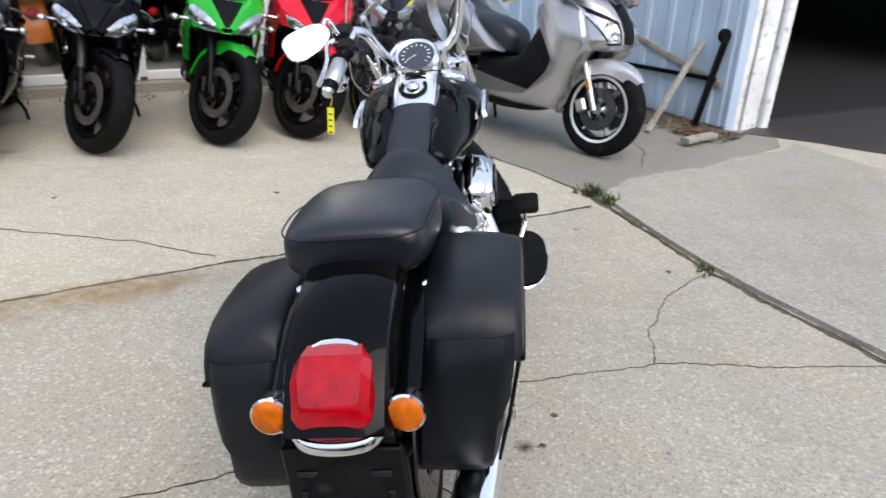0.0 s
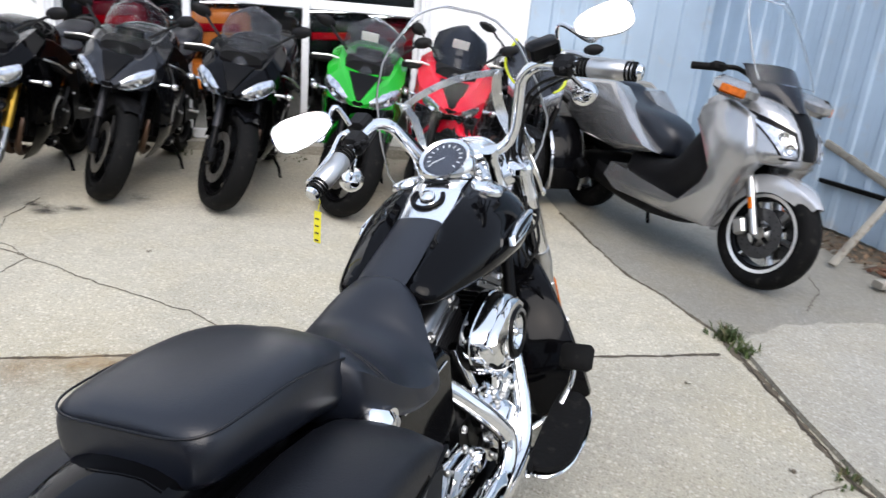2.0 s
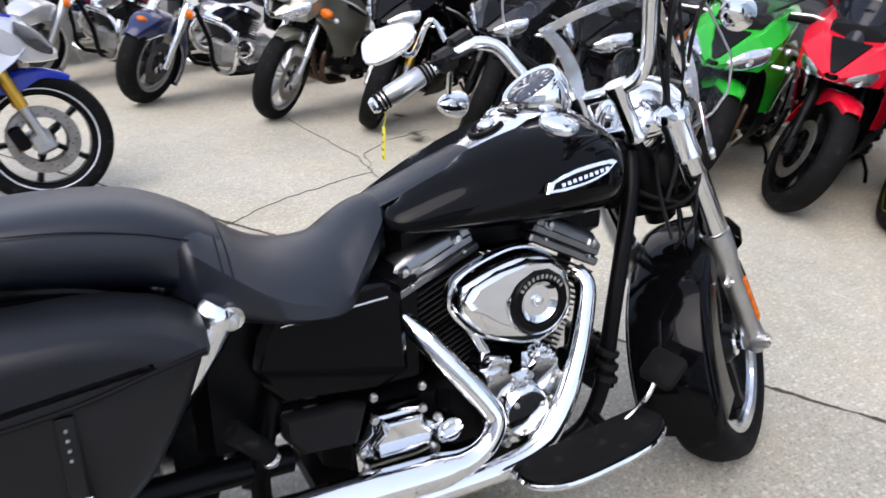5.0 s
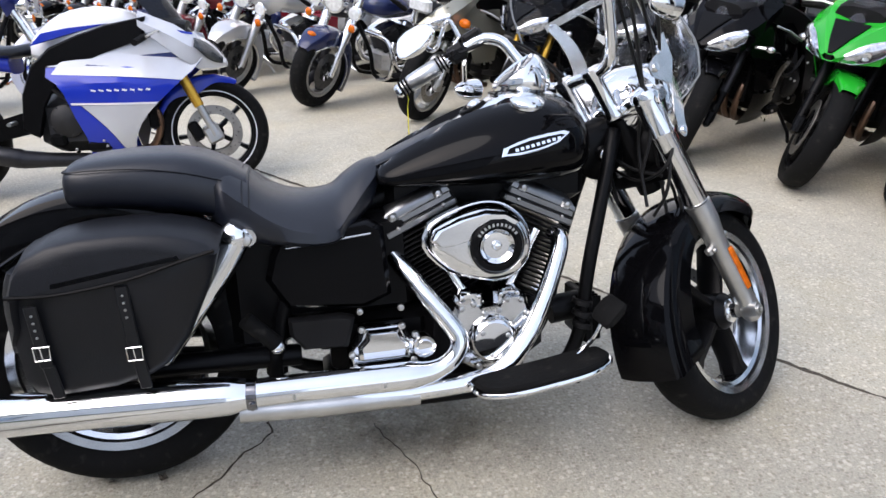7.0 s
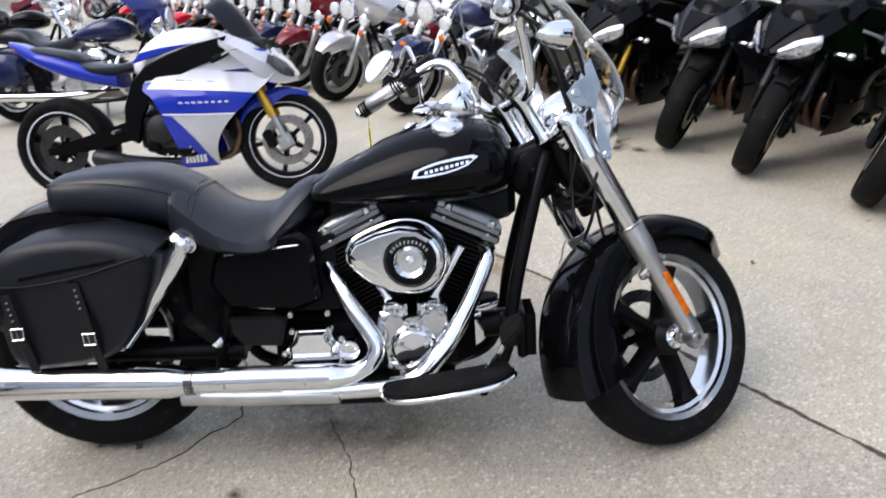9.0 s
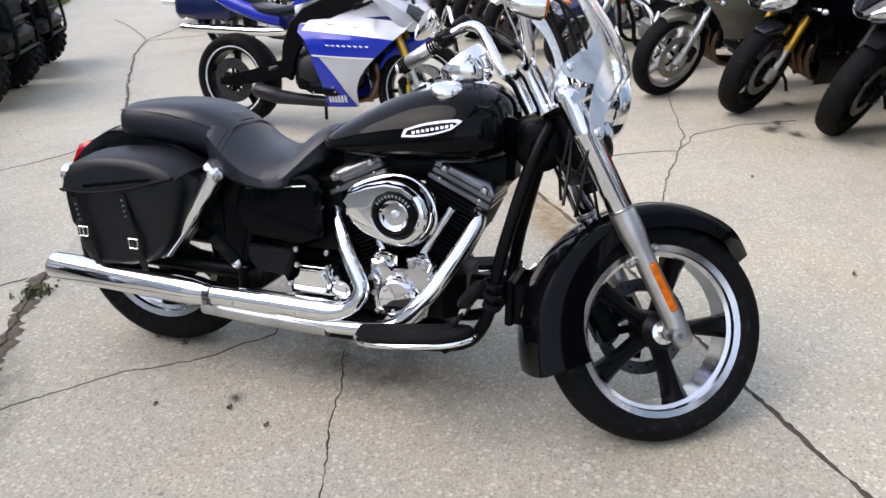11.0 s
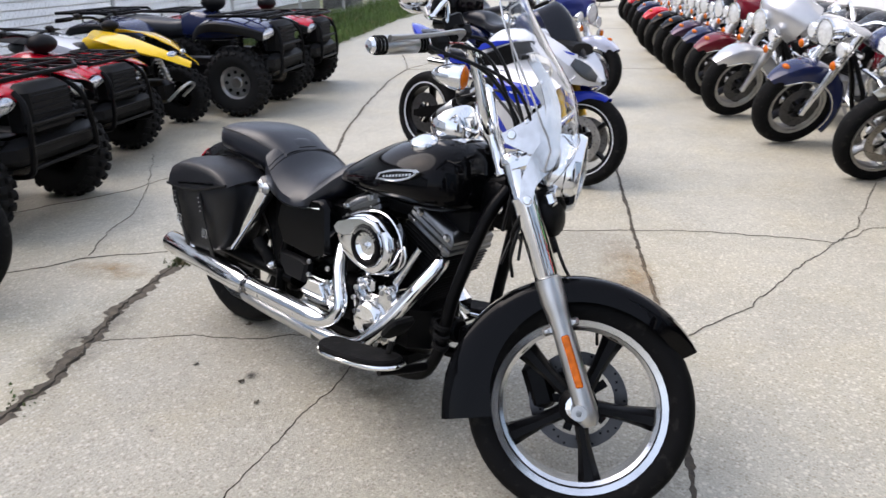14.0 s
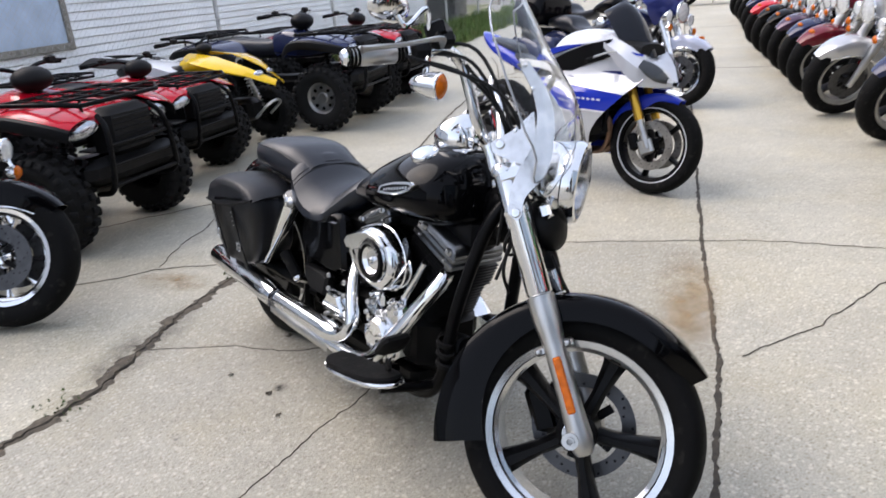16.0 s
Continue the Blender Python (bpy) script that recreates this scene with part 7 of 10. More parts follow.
def chassis(bike):
    def run(name, pts, r, mat=SATIN_BLACK, label="", n=5, seg=10):
        geo = Geo()
        geo.tube(curve(pts, n), r, seg)
        return part(name, geo, mat, bike, label)

    for s in (-1, 1):
        run("frame_tube", [(s * 0.03, 1.235, 0.77), (s * 0.07, 1.2, 0.68), (s * 0.105, 1.14, 0.45), (s * 0.115, 1.1, 0.25), (s * 0.115, 1.0, 0.165), (s * 0.115, 0.7, 0.155), (s * 0.12, 0.45, 0.17), (s * 0.12, 0.36, 0.25), (s * 0.12, 0.4, 0.45), (s * 0.11, 0.45, 0.58)], 0.018, SATIN_BLACK, "black steel frame tube")
        run("swingarm", [(s * 0.1, 0.42, 0.3), (s * 0.12, 0.2, 0.315), (s * 0.125, 0.0, 0.322), (s * 0.125, -0.05, 0.322)], 0.026, SATIN_BLACK, "black swingarm")
        # side covers
        geo = Geo()
        geo.plate([(0.375, 0.555), (0.36, 0.5), (0.4, 0.43), (0.58, 0.415), (0.64, 0.44), (0.63, 0.6), (0.6, 0.62), (0.4, 0.6)], s * 0.125 - 0.025, s * 0.125 + 0.025, "yz", 0.014)
        cover = part("side_cover", geo, BLACK_PAINT, bike, "gloss black battery side cover")
        geo = Geo()
        geo.bar((s * 0.152, 0.41, 0.572), (s * 0.152, 0.6, 0.59), 0.003, 0.004, 0.001)
        part("trim_line", geo, CHROME, cover, "thin bright trim line")
        geo = Geo()
        geo.plate([(0.4, 0.37), (0.43, 0.33), (0.53, 0.325), (0.55, 0.395), (0.52, 0.405), (0.4, 0.405)], s * 0.14 - 0.02, s * 0.14 + 0.02, "yz", 0.01)
        part("lower_cover", geo, BLACK_PLASTIC, bike, "matt black electrical cover")
        # floorboard
        geo = Geo()
        out = [(0.265, 0.81), (0.3, 0.79), (0.35, 0.805), (0.385, 0.86), (0.395, 0.96), (0.385, 1.06), (0.345, 1.115), (0.3, 1.12), (0.265, 1.08)]
        out = [(0.24 + (q[0] - 0.265) * 0.86, q[1]) for q in spread(out + out[:2], 5)][3:-2]
        geo.plate([(s * a, b) for a, b in out], -0.012, 0.0, "xy", 0.004, Matrix.Translation((0, 0.95, 0.262)) @ pose(0, 0, 0, 8, 0, 0) @ Matrix.Translation((0, -0.95, 0)))
        board_part = part("floorboard", geo, CHROME, bike, "chrome edged floorboard with black rubber pad")
        geo = Geo()
        geo.plate([(s * (0.296 + (a - 0.296) * 0.93), 0.957 + (b - 0.957) * 0.95) for a, b in out], 0.0, 0.014, "xy", 0.006, Matrix.Translation((0, 0.95, 0.262)) @ pose(0, 0, 0, 8, 0, 0) @ Matrix.Translation((0, -0.95, 0)))
        part("rubber_pad", geo, RUBBER, board_part, "black rubber pad")
        run("board_arm", [(s * 0.12, 0.9, 0.2), (s * 0.2, 0.9, 0.22), (s * 0.28, 0.92, 0.235)], 0.013, SATIN_BLACK)
        run("board_arm", [(s * 0.12, 1.08, 0.22), (s * 0.2, 1.06, 0.225), (s * 0.28, 1.04, 0.235)], 0.013, SATIN_BLACK)
        # pillion peg folded up
        geo = Geo()
        geo.tube([(s * 0.17, 0.37, 0.36), (s * 0.185, 0.31, 0.43)], 0.019, 12)
        peg = part("passenger_peg", geo, RUBBER, bike, "folded passenger peg with rubber sleeve")
        geo = Geo()
        geo.ball((s * 0.168, 0.372, 0.352), 0.018, 12, 8)
        geo.tube([(s * 0.13, 0.38, 0.335), (s * 0.168, 0.374, 0.35)], 0.012, 10)
        part("peg_clevis", geo, CHROME, peg)
    run("backbone", [(0, 1.22, 0.78), (0, 1.0, 0.7), (0, 0.7, 0.66), (0, 0.4, 0.56)], 0.03)
    # brake pedal on the right
    geo = Geo()
    geo.tube(curve([(0.2, 1.0, 0.235), (0.25, 1.04, 0.27), (0.28, 1.08, 0.33), (0.287, 1.1, 0.375)], 5), 0.009, 8, flat=0.6)
    pedal = part("brake_pedal", geo, CHROME, bike, "chrome brake pedal arm")
    geo = Geo()
    geo.box((0, 0, 0), (0.085, 0.07, 0.03), 0.01, Matrix.Translation((0.29, 1.112, 0.394)) @ pose(0, 0, 0, 48, 0, 0))
    part("pedal_pad", geo, RUBBER, pedal, "ribbed black rubber pedal pad")
    # shift lever on the left
    geo = Geo()
    geo.tube(curve([(-0.2, 1.0, 0.24), (-0.27, 1.12, 0.26), (-0.3, 1.17, 0.3)], 5), 0.009, 8)
    geo.tube([(-0.27, 1.17, 0.3), (-0.33, 1.17, 0.3)], 0.013, 10)
    part("shift_lever", geo, CHROME, bike)
    # oil filter and regulator at the front
    geo = Geo()
    geo.lathe([(0.0, 0.05), (0.03, 0.05), (0.036, 0.044), (0.036, -0.04), (0.0, -0.04)], (0.06, 1.09, 0.33), (0, 0.9, 0.1), 22)
    part("oil_filter", geo, SATIN_BLACK, bike, "black oil filter")
    geo = Geo()
    geo.box((0.0, 1.155, 0.29), (0.15, 0.025, 0.13), 0.006)
    block = part("regulator", geo, SATIN_BLACK, bike, "finned black regulator")
    for k in range(7):
        part("fin", Geo().box((-0.06 + 0.02 * k, 1.178, 0.29), (0.005, 0.03, 0.12), 0.002), SATIN_BLACK, block)
    for z in (0.36, 0.33, 0.3):
        geo = Geo()
        geo.lathe([(0.02, -0.008), (0.026, -0.006), (0.026, 0.006), (0.02, 0.008)], (0.118, 1.118, z), (0, 0.3, 1), 14)
        part("hose_clamp", geo, BLACK_PLASTIC, bike)
    # horn and ignition cover by the steering head
    geo = Geo()
    geo.lathe([(0.0005, 0.03), (0.02, 0.03), (0.024, 0.024), (0.06, 0.02), (0.07, 0.01), (0.07, -0.02)], (0.005, 1.206, 0.715), (1, 0.12, -0.1), 26)
    horn = part("horn", geo, SATIN_BLACK, bike, "black round cover beside the steering head")
    geo = Geo()
    geo.lathe([(0.0005, 0.012), (0.01, 0.011), (0.017, 0.006), (0.018, 0.0)], (0.036, 1.21, 0.712), (1, 0.12, -0.1), 18)
    part("horn_button", geo, CHROME, horn)
    # side stand
    geo = Geo()
    geo.tube([(-0.12, 0.78, 0.16), (-0.2, 0.72, 0.06), (-0.265, 0.68, -0.028)], 0.013, 10)
    geo.box((-0.268, 0.68, -0.032), (0.07, 0.05, 0.012), 0.003)
    part("side_stand", geo, DULL_METAL, bike, "steel side stand")
    # belt guard, rear caliper
    geo = Geo()
    geo.box((-0.12, 0.2, 0.42), (0.03, 0.4, 0.05), 0.01)
    part("belt_guard", geo, SATIN_BLACK, bike)
    geo = Geo()
    geo.box((0.1, 0.13, 0.3), (0.05, 0.1, 0.07), 0.014)
    part("rear_caliper", geo, SATIN_BLACK, bike)
    fork = steer_frame(RAKE, STEER, HEAD_Y) @ FORK_LEAN
    geo = Geo()
    geo.box((-0.075, -0.12, 0.36), (0.06, 0.07, 0.13), 0.016)
    geo.box((-0.075, -0.06, 0.36), (0.03, 0.08, 0.06), 0.01)
    part("front_caliper", geo.turned(fork), SATIN_BLACK, bike, "black front brake caliper")


hero_bike()


# ---- the other machines on the lot ----
def stand(front, way, base, lean=-8.0):
    """A pose that sets a machine's front tyre on a spot, facing a way, with its wheelbase and lean."""
    h = Vector((*way[:2], 0)).normalized()
    p = Vector((*front[:2], 0)) - h * base
    return Matrix.Translation(p) @ pose(0, 0, 0, 0, 0, math.degrees(math.atan2(-h.x, h.y))) @ pose(0, 0, 0, 0, lean, 0)


def mirror_pair(P, base, tip, mat, glass=True, size=(0.075, 0.02, 0.045)):
    for s in (-1, 1):
        geo = Geo()
        geo.tube(curve([(s * base[0], base[1], base[2]), (s * (base[0] * 0.4 + tip[0] * 0.6), (base[1] + tip[1]) / 2, base[2] * 0.4 + tip[2] * 0.6), (s * tip[0], tip[1], tip[2])], 4), 0.008, 7)
        stalk = P("mirror_stalk", geo, BLACK_PLASTIC)
        geo = Geo()
        geo.ball((0, 0, 0), size, 14, 8, Matrix.Translation((s * (tip[0] + 0.03), tip[1], tip[2] + 0.02)) @ pose(0, 0, 0, 0, -18 * s, 12 * s))
        shell = P("mirror", geo, mat, "rear-view mirror", stalk)
        geo = Geo()
        geo.ball((0, 0, 0), (size[0] * 0.88, 0.004, size[2] * 0.85), 12, 6, Matrix.Translation((s * (tip[0] + 0.03), tip[1] - size[1] * 0.95, tip[2] + 0.02)) @ pose(0, 0, 0, 0, -18 * s, 12 * s))
        P("mirror_glass", geo, MIRROR, "", shell)


def lens(P, c, size, turn, parent=None, label="clear faceted headlight", name="headlight", mat=None, back=None):
    """A lamp: a shallow reflector dish under a clear domed glass, turned (rx, ry, rz)."""
    m = Matrix.Translation(c) @ pose(0, 0, 0, *turn)
    geo = Geo()
    geo.ball((0, -0.3 * size[1], 0), (size[0], size[1], size[2]), 16, 8, m)
    body = P(name, geo, back or LAMP_WHITE, label, parent)
    geo = Geo()
    geo.ball((0, 0, 0), (size[0] * 0.97, size[1], size[2] * 0.95), 16, 8, m)
    P("glass", geo, mat or GLASS, "", body)
    return body


NOSE = [(1.5, ((0, 0.762), (0.02, 0.765), (0.032, 0.752), (0.022, 0.735), (0, 0.732))), (1.44, ((0, 0.82), (0.07, 0.838), (0.115, 0.79), (0.08, 0.728), (0, 0.718))), (1.365, ((0, 0.88), (0.118, 0.897), (0.178, 0.837), (0.168, 0.735), (0, 0.715))), (1.27, ((0, 0.9), (0.146, 0.942), (0.202, 0.875), (0.2, 0.785), (0, 0.76))), (1.1, ((0, 0.9), (0.152, 0.972), (0.2, 0.925), (0.2, 0.895), (0, 0.86)))]


def nose_skin(u, v):
    """A spot on the right half of a pointed fairing: u from tip to back in stations, v from ridge (0) to keel (1)."""
    i = min(int(u), len(NOSE) - 2)
    f = u - i
    (y0, a), (y1, b) = NOSE[i], NOSE[i + 1]
    j = min(int(v * 4), 3)
    g = v * 4 - j
    at = lambda row: (row[j][0] + (row[j + 1][0] - row[j][0]) * g, row[j][1] + (row[j + 1][1] - row[j][1]) * g)
    (xa, za), (xb, zb) = at(a), at(b)
    return Vector((xa + (xb - xa) * f, y0 + (y1 - y0) * f, za + (zb - za) * f))


def nose_geo(shape):
    geo = Geo()
    rows = []
    for k in range(17):
        u = 4 * k / 16
        half = [nose_skin(u, v / 8) for v in range(9)]
        rows.append([shape((-p.x, p.y, p.z)) for p in half[::-1]] + [shape(p) for p in half[1:]])
    geo.grid([row[::-1] for row in rows], thick=0.004)
    return geo


def nose_lamp(P, parent, s, shape, us, vs, dark=False):
    """A slanted headlight set in the fairing: a bright bowl under a proud clear lens."""
    for nm, lift, mat in (("headlight", 0.004, (SATIN_BLACK if dark else LAMP_WHITE)), ("lens", 0.009, (DARK_LENS if dark else GLASS))):
        rows = []
        for k in range(9):
            t = k / 8
            u = us[0] + (us[1] - us[0]) * t
            mid, half = (vs[0] + vs[1]) / 2 - 0.05 * t, (vs[1] - vs[0]) / 2 * (0.5 + 0.5 * math.sin(math.pi * min(1, 0.2 + 0.85 * t)))
            row = []
            for q in (-1, -0.6, 0, 0.6, 1):
                p = nose_skin(u, min(0.98, max(0.02, mid + half * q)))
                p += Vector((0.8, 0.5, 0.15)).normalized() * (lift + 0.008 * (1 - q * q))
                row.append(shape((s * p.x, p.y, p.z)))
            rows.append(row)
        geo = Geo()
        geo.grid(rows if s > 0 else [r[::-1] for r in rows], thick=0.003)
        ob = P(nm, geo, mat, "slanted headlight" if nm == "headlight" else "", parent)
        parent = ob
    if not dark:
        p = nose_skin((us[0] + us[1]) / 2, (vs[0] + vs[1]) / 2) + Vector((0.009, 0.006, 0.002))
        p = shape((s * p.x, p.y, p.z))
        geo = Geo()
        geo.lathe([(0.024, 0.0), (0.02, 0.008), (0.006, 0.004), (0.0005, 0.004)], p, (s * 0.5, 0.8, -0.05), 16)
        P("bulb_shield", geo, CHROME, "", parent)


FRONT_EDGE = [(1.36, 0.83, 0.14), (1.31, 0.71, 0.165), (1.22, 0.62, 0.2), (1.12, 0.48, 0.195), (1.07, 0.32, 0.17), (1.03, 0.19, 0.1)]
BACK_EDGE = [(1.02, 0.9, 0.17), (0.83, 0.73, 0.218), (0.87, 0.6, 0.228), (0.91, 0.48, 0.215), (0.85, 0.33, 0.185), (0.74, 0.21, 0.1)]


def side_skin(s, v0, v1, u0=0.0, u1=1.0, dv=0.0, lift=0.0, thick=0.004, edges=None):
    """Part of a side fairing, from its front edge (u 0) to its back (1), top (v 0) to foot (1)."""
    front, rear = [spread(e, 6) for e in (edges or (FRONT_EDGE, BACK_EDGE))]
    u0, u1 = [q if isinstance(q, tuple) else (q, q) for q in (u0, u1)]
    at = lambda run, v: run[min(int(v * 30), 29)] + (run[min(int(v * 30), 29) + 1] - run[min(int(v * 30), 29)]) * (v * 30 - min(int(v * 30), 29))
    rows = []
    n = max(2, int(14 * (v1 - v0)))
    for i in range(n + 1):
        row = []
        for k in range(11):
            lo, hi = [q[0] + (q[1] - q[0]) * i / n for q in (u0, u1)]
            u = lo + (hi - lo) * k / 10
            v = min(1.0, max(0.0, v0 + (v1 - v0) * i / n + dv * k / 10))
            a, b = at(front, v), at(rear, v)
            q = a + (b - a) * u
            crease = 0.014 * max(0, 1 - abs(v - 0.3 - 0.1 * u) / 0.12)
            row.append((s * (q[2] + 0.02 * math.sin(math.pi * u) + crease + lift), q[0], q[1]))
        rows.append(row)
    geo = Geo()
    geo.grid(rows if s > 0 else [r[::-1] for r in rows], thick=thick)
    return geo


def sport_bike(m, label, fair, tank, fender, tail, fork_mat, rim_mat, steer=16, naked=False, tape=None, screen=None, nose=None, belly=None, sticker=False, rake=24, mirrors=True, black_lamps=False, lower=None, panels=(), stripes=(), wide=1.0, lamp_u=(0.3, 2.1), lamp_v=(0.4, 0.76), plain_nose=False, edges=None, drop=0.06):
    bike = thing("sport_motorcycle", m, label, "motorcycle", "motorcycles on the lot")
    wb, R = 1.39, 0.3
    fork = steer_frame(rake, steer, wb + 0.1)
    P = lambda name, geo, mat, label="", parent=None, smooth=40: part(name, geo, mat, parent or bike, label, smooth)
    F = lambda name, geo, mat, label="", parent=None: part(name, geo.turned(fork), mat, parent or bike, label)
    hub = (0, 0.03, 0.316)
    front = wheel(bike, "front_wheel", hub, R, 0.12, 0.22, 5, (RUBBER, rim_mat, rim_mat), frame=fork, disc=(-0.062, 0.062), lip=0.02, spoke_w=(0.026, 0.03), ring=(0.46, 0.68), disc_mat=STEEL_DISC)
    rear = wheel(bike, "rear_wheel", (0, 0, 0.312), 0.312, 0.18, 0.222, 5, (RUBBER, rim_mat, rim_mat), lip=0.022, disc=(0.07,), spoke_w=(0.03, 0.04))
    if tape:
        for s in (-1, 1):
            geo = Geo()
            geo.lathe([(0.226, s * 0.048), (0.231, s * 0.0495), (0.231, s * 0.0525), (0.226, s * 0.0515)], hub, (1, 0, 0), 48, closed=True)
            part("rim_tape", geo.turned(fork), tape, front, "bright rim tape")
            geo = Geo()
            geo.lathe([(0.223, s * 0.071), (0.232, s * 0.0735), (0.232, s * 0.0765), (0.223, s * 0.0745)], (0, 0, 0.312), (1, 0, 0), 48, closed=True)
            part("rim_tape", geo, tape, rear, "bright rim tape")
    for s in (-1, 1):
        x = 0.105 * s
        geo = Geo()
        geo.tube([(x, 0.03, 0.48), (x, 0.03, 0.86)], 0.027, 14)
        F("fork_tube", geo, fork_mat, "upside-down fork tube")
        geo = Geo()
        geo.tube([(x, 0.03, 0.3), (x, 0.03, 0.5)], 0.02, 12)
        geo.box((x * 0.92, 0.02, 0.315), (0.04, 0.09, 0.1), 0.012)
        F("fork_leg", geo, DULL_METAL if fork_mat in (CHROME, GOLD) else SATIN_BLACK)
        geo = Geo()
        geo.box((x * 0.86, -0.055, 0.37), (0.045, 0.06, 0.11), 0.012)
        F("brake_caliper", geo, SATIN_BLACK)
    guard = F("front_fender", fender_geo(hub, (38, 150), lambda t: 0.318, lambda t: 0.07 * (0.5 + 0.5 * min(1, 5 * t)), lambda t: 0.035 + 0.06 * math.exp(-((t - 0.42) / 0.18) ** 2), 20, 0.003), fender, "hugging front mudguard")
    # engine and frame
    geo = Geo()
    geo.box((0, 0.72, 0.4), (0.34, 0.4, 0.3), 0.06)
    geo.box((0, 0.9, 0.5), (0.36, 0.2, 0.26), 0.05)
    for s in (-1, 1):
        geo.lathe([(0.0, 0.03), (0.07, 0.028), (0.085, 0.015), (0.088, -0.02)], (s * 0.17, 0.68, 0.42), (s, 0, 0), 22)
        geo.lathe([(0.0, 0.02), (0.05, 0.018), (0.058, 0.0)], (s * 0.17, 0.86, 0.4), (s, 0, 0), 18)
        for k in range(9):
            a = k * 0.7
            bolt(geo, (s * 0.185, 0.68 + 0.08 * math.cos(a), 0.42 + 0.08 * math.sin(a)), (s, 0, 0), 0.007)
    block = P("engine", geo, CAST_DARK, "dark cast engine")
    rnd = random.Random(3)
    for s in (-1, 1):
        for y, z, w, h in ((0.78, 0.52, 0.1, 0.06), (0.9, 0.58, 0.16, 0.05), (0.62, 0.32, 0.08, 0.07), (0.82, 0.28, 0.12, 0.06), (0.96, 0.42, 0.06, 0.12)):
            P("engine_cover", Geo().box((s * 0.175, y, z), (0.05, w, h), 0.014), SATIN_BLACK, "black engine side cover", block)
        for k in range(7):
            geo = Geo()
            bolt(geo, (s * 0.2, rnd.uniform(0.58, 1.0), rnd.uniform(0.26, 0.6)), (s, 0, 0), 0.008)
            P("engine_bolt", geo, DULL_METAL, "", block)
        geo = Geo()
        geo.tube(curve([(s * 0.19, 0.95, 0.62), (s * 0.21, 0.85, 0.5), (s * 0.2, 0.72, 0.52), (s * 0.18, 0.6, 0.62)], 5), 0.011, 7)
        P("hose", geo, CABLE, "", block)
    geo = Geo()
    geo.box((0, 1.1, 0.5), (0.3, 0.05, 0.3), 0.012)
    core = P("radiator", geo, SATIN_BLACK, "black finned radiator")
    geo = Geo()
    for k in range(9):
        geo.box((0, 1.128, 0.37 + 0.033 * k), (0.28, 0.01, 0.006), 0.002)
    P("finning", geo, SATIN_BLACK, "", core)["kind"] = "stuff"
    for s in (-1, 1):
        geo = Geo()
        beam = [(1.14, 0.93), (0.95, 0.895), (0.8, 0.85), (0.65, 0.79), (0.55, 0.7), (0.485, 0.56), (0.46, 0.38), (0.53, 0.34), (0.58, 0.5), (0.65, 0.61), (0.77, 0.7), (0.93, 0.76), (1.12, 0.82)]
        geo.plate(beam, s * 0.175 - 0.024, s * 0.175 + 0.024, "yz", 0.012)
        P("frame_beam", geo, SATIN_BLACK, "black twin-spar frame beam")
        geo = Geo()
        geo.loft([[(s * (0.115 + dx), y, z + dz) for dx, dz in ((-0.02, -w), (0.025, -w), (0.025, w), (-0.02, w))] for y, z, w in ((0.5, 0.42, 0.06), (0.25, 0.36, 0.05), (0.0, 0.312, 0.03), (-0.06, 0.31, 0.022))])
        P("swingarm", geo, SATIN_BLACK, "black swingarm")
        geo = Geo()
        geo.tube([(s * 0.16, 0.42, 0.42), (s * 0.25, 0.42, 0.42)], 0.011, 8)
        P("foot_peg", geo, DULL_METAL)
    for k in range(4):
        geo = Geo()
        x = -0.12 + 0.08 * k
        geo.tube(curve([(x, 1.06, 0.52), (x, 1.13, 0.4), (x * 0.7, 1.05, 0.24), (x * 0.4, 0.8, 0.2)], 4), 0.019, 8)
        P("exhaust_pipe", geo, HEAT_STEEL, "heat-tinted exhaust pipe")
    geo = Geo()
    geo.tube([(0.1, 0.75, 0.2), (0.14, 0.55, 0.215), (0.17, 0.42, 0.23)], [0.035, 0.04, 0.05], 12)
    geo.lathe([(0.0, 0.0), (0.04, 0.0), (0.05, 0.015), (0.052, 0.18), (0.042, 0.2)], (0.17, 0.24, 0.27), (0, 0.97, -0.2), 18)
    P("muffler", geo, DARK_METAL, "stubby metal muffler")
    # tank, seat, tail
    P("fuel_tank", hull([(0.52, 0.07, 0.74, 0.81, 0), (0.58, 0.11, 0.72, 0.88, 0), (0.7, 0.155, 0.71, 0.96, 0), (0.86, 0.175, 0.73, 0.99, 0), (1.02, 0.155, 0.78, 0.97, 0), (1.1, 0.1, 0.82, 0.92, 0)], 3, 22, 2.8), tank, "sculpted fuel tank")
    P("seat", hull([(0.2, 0.1, 0.775, 0.83, 0), (0.29, 0.135, 0.75, 0.815, 0), (0.42, 0.13, 0.74, 0.805, 0), (0.54, 0.075, 0.75, 0.82, 0), (0.6, 0.04, 0.76, 0.83, 0)], 3, 18, 3), SEAT_VINYL, "black rider seat")
    P("pillion_seat", hull([(-0.1, 0.06, 0.89, 0.925, 0), (-0.04, 0.095, 0.86, 0.925, 0), (0.06, 0.105, 0.835, 0.905, 0), (0.18, 0.1, 0.81, 0.88, 0), (0.23, 0.06, 0.8, 0.84, 0)], 3, 16, 3), SEAT_VINYL, "black pillion pad")
    cowl = P("tail_cowl", hull([(-0.24, 0.025, 0.935, 0.965, 0), (-0.17, 0.075, 0.89, 0.95, 0), (-0.06, 0.115, 0.82, 0.905, 0), (0.08, 0.13, 0.75, 0.875, 0), (0.28, 0.13, 0.69, 0.8, 0), (0.42, 0.1, 0.66, 0.76, 0)], 3, 18, 3), tail, "pointed tail cowl")
    geo = Geo()
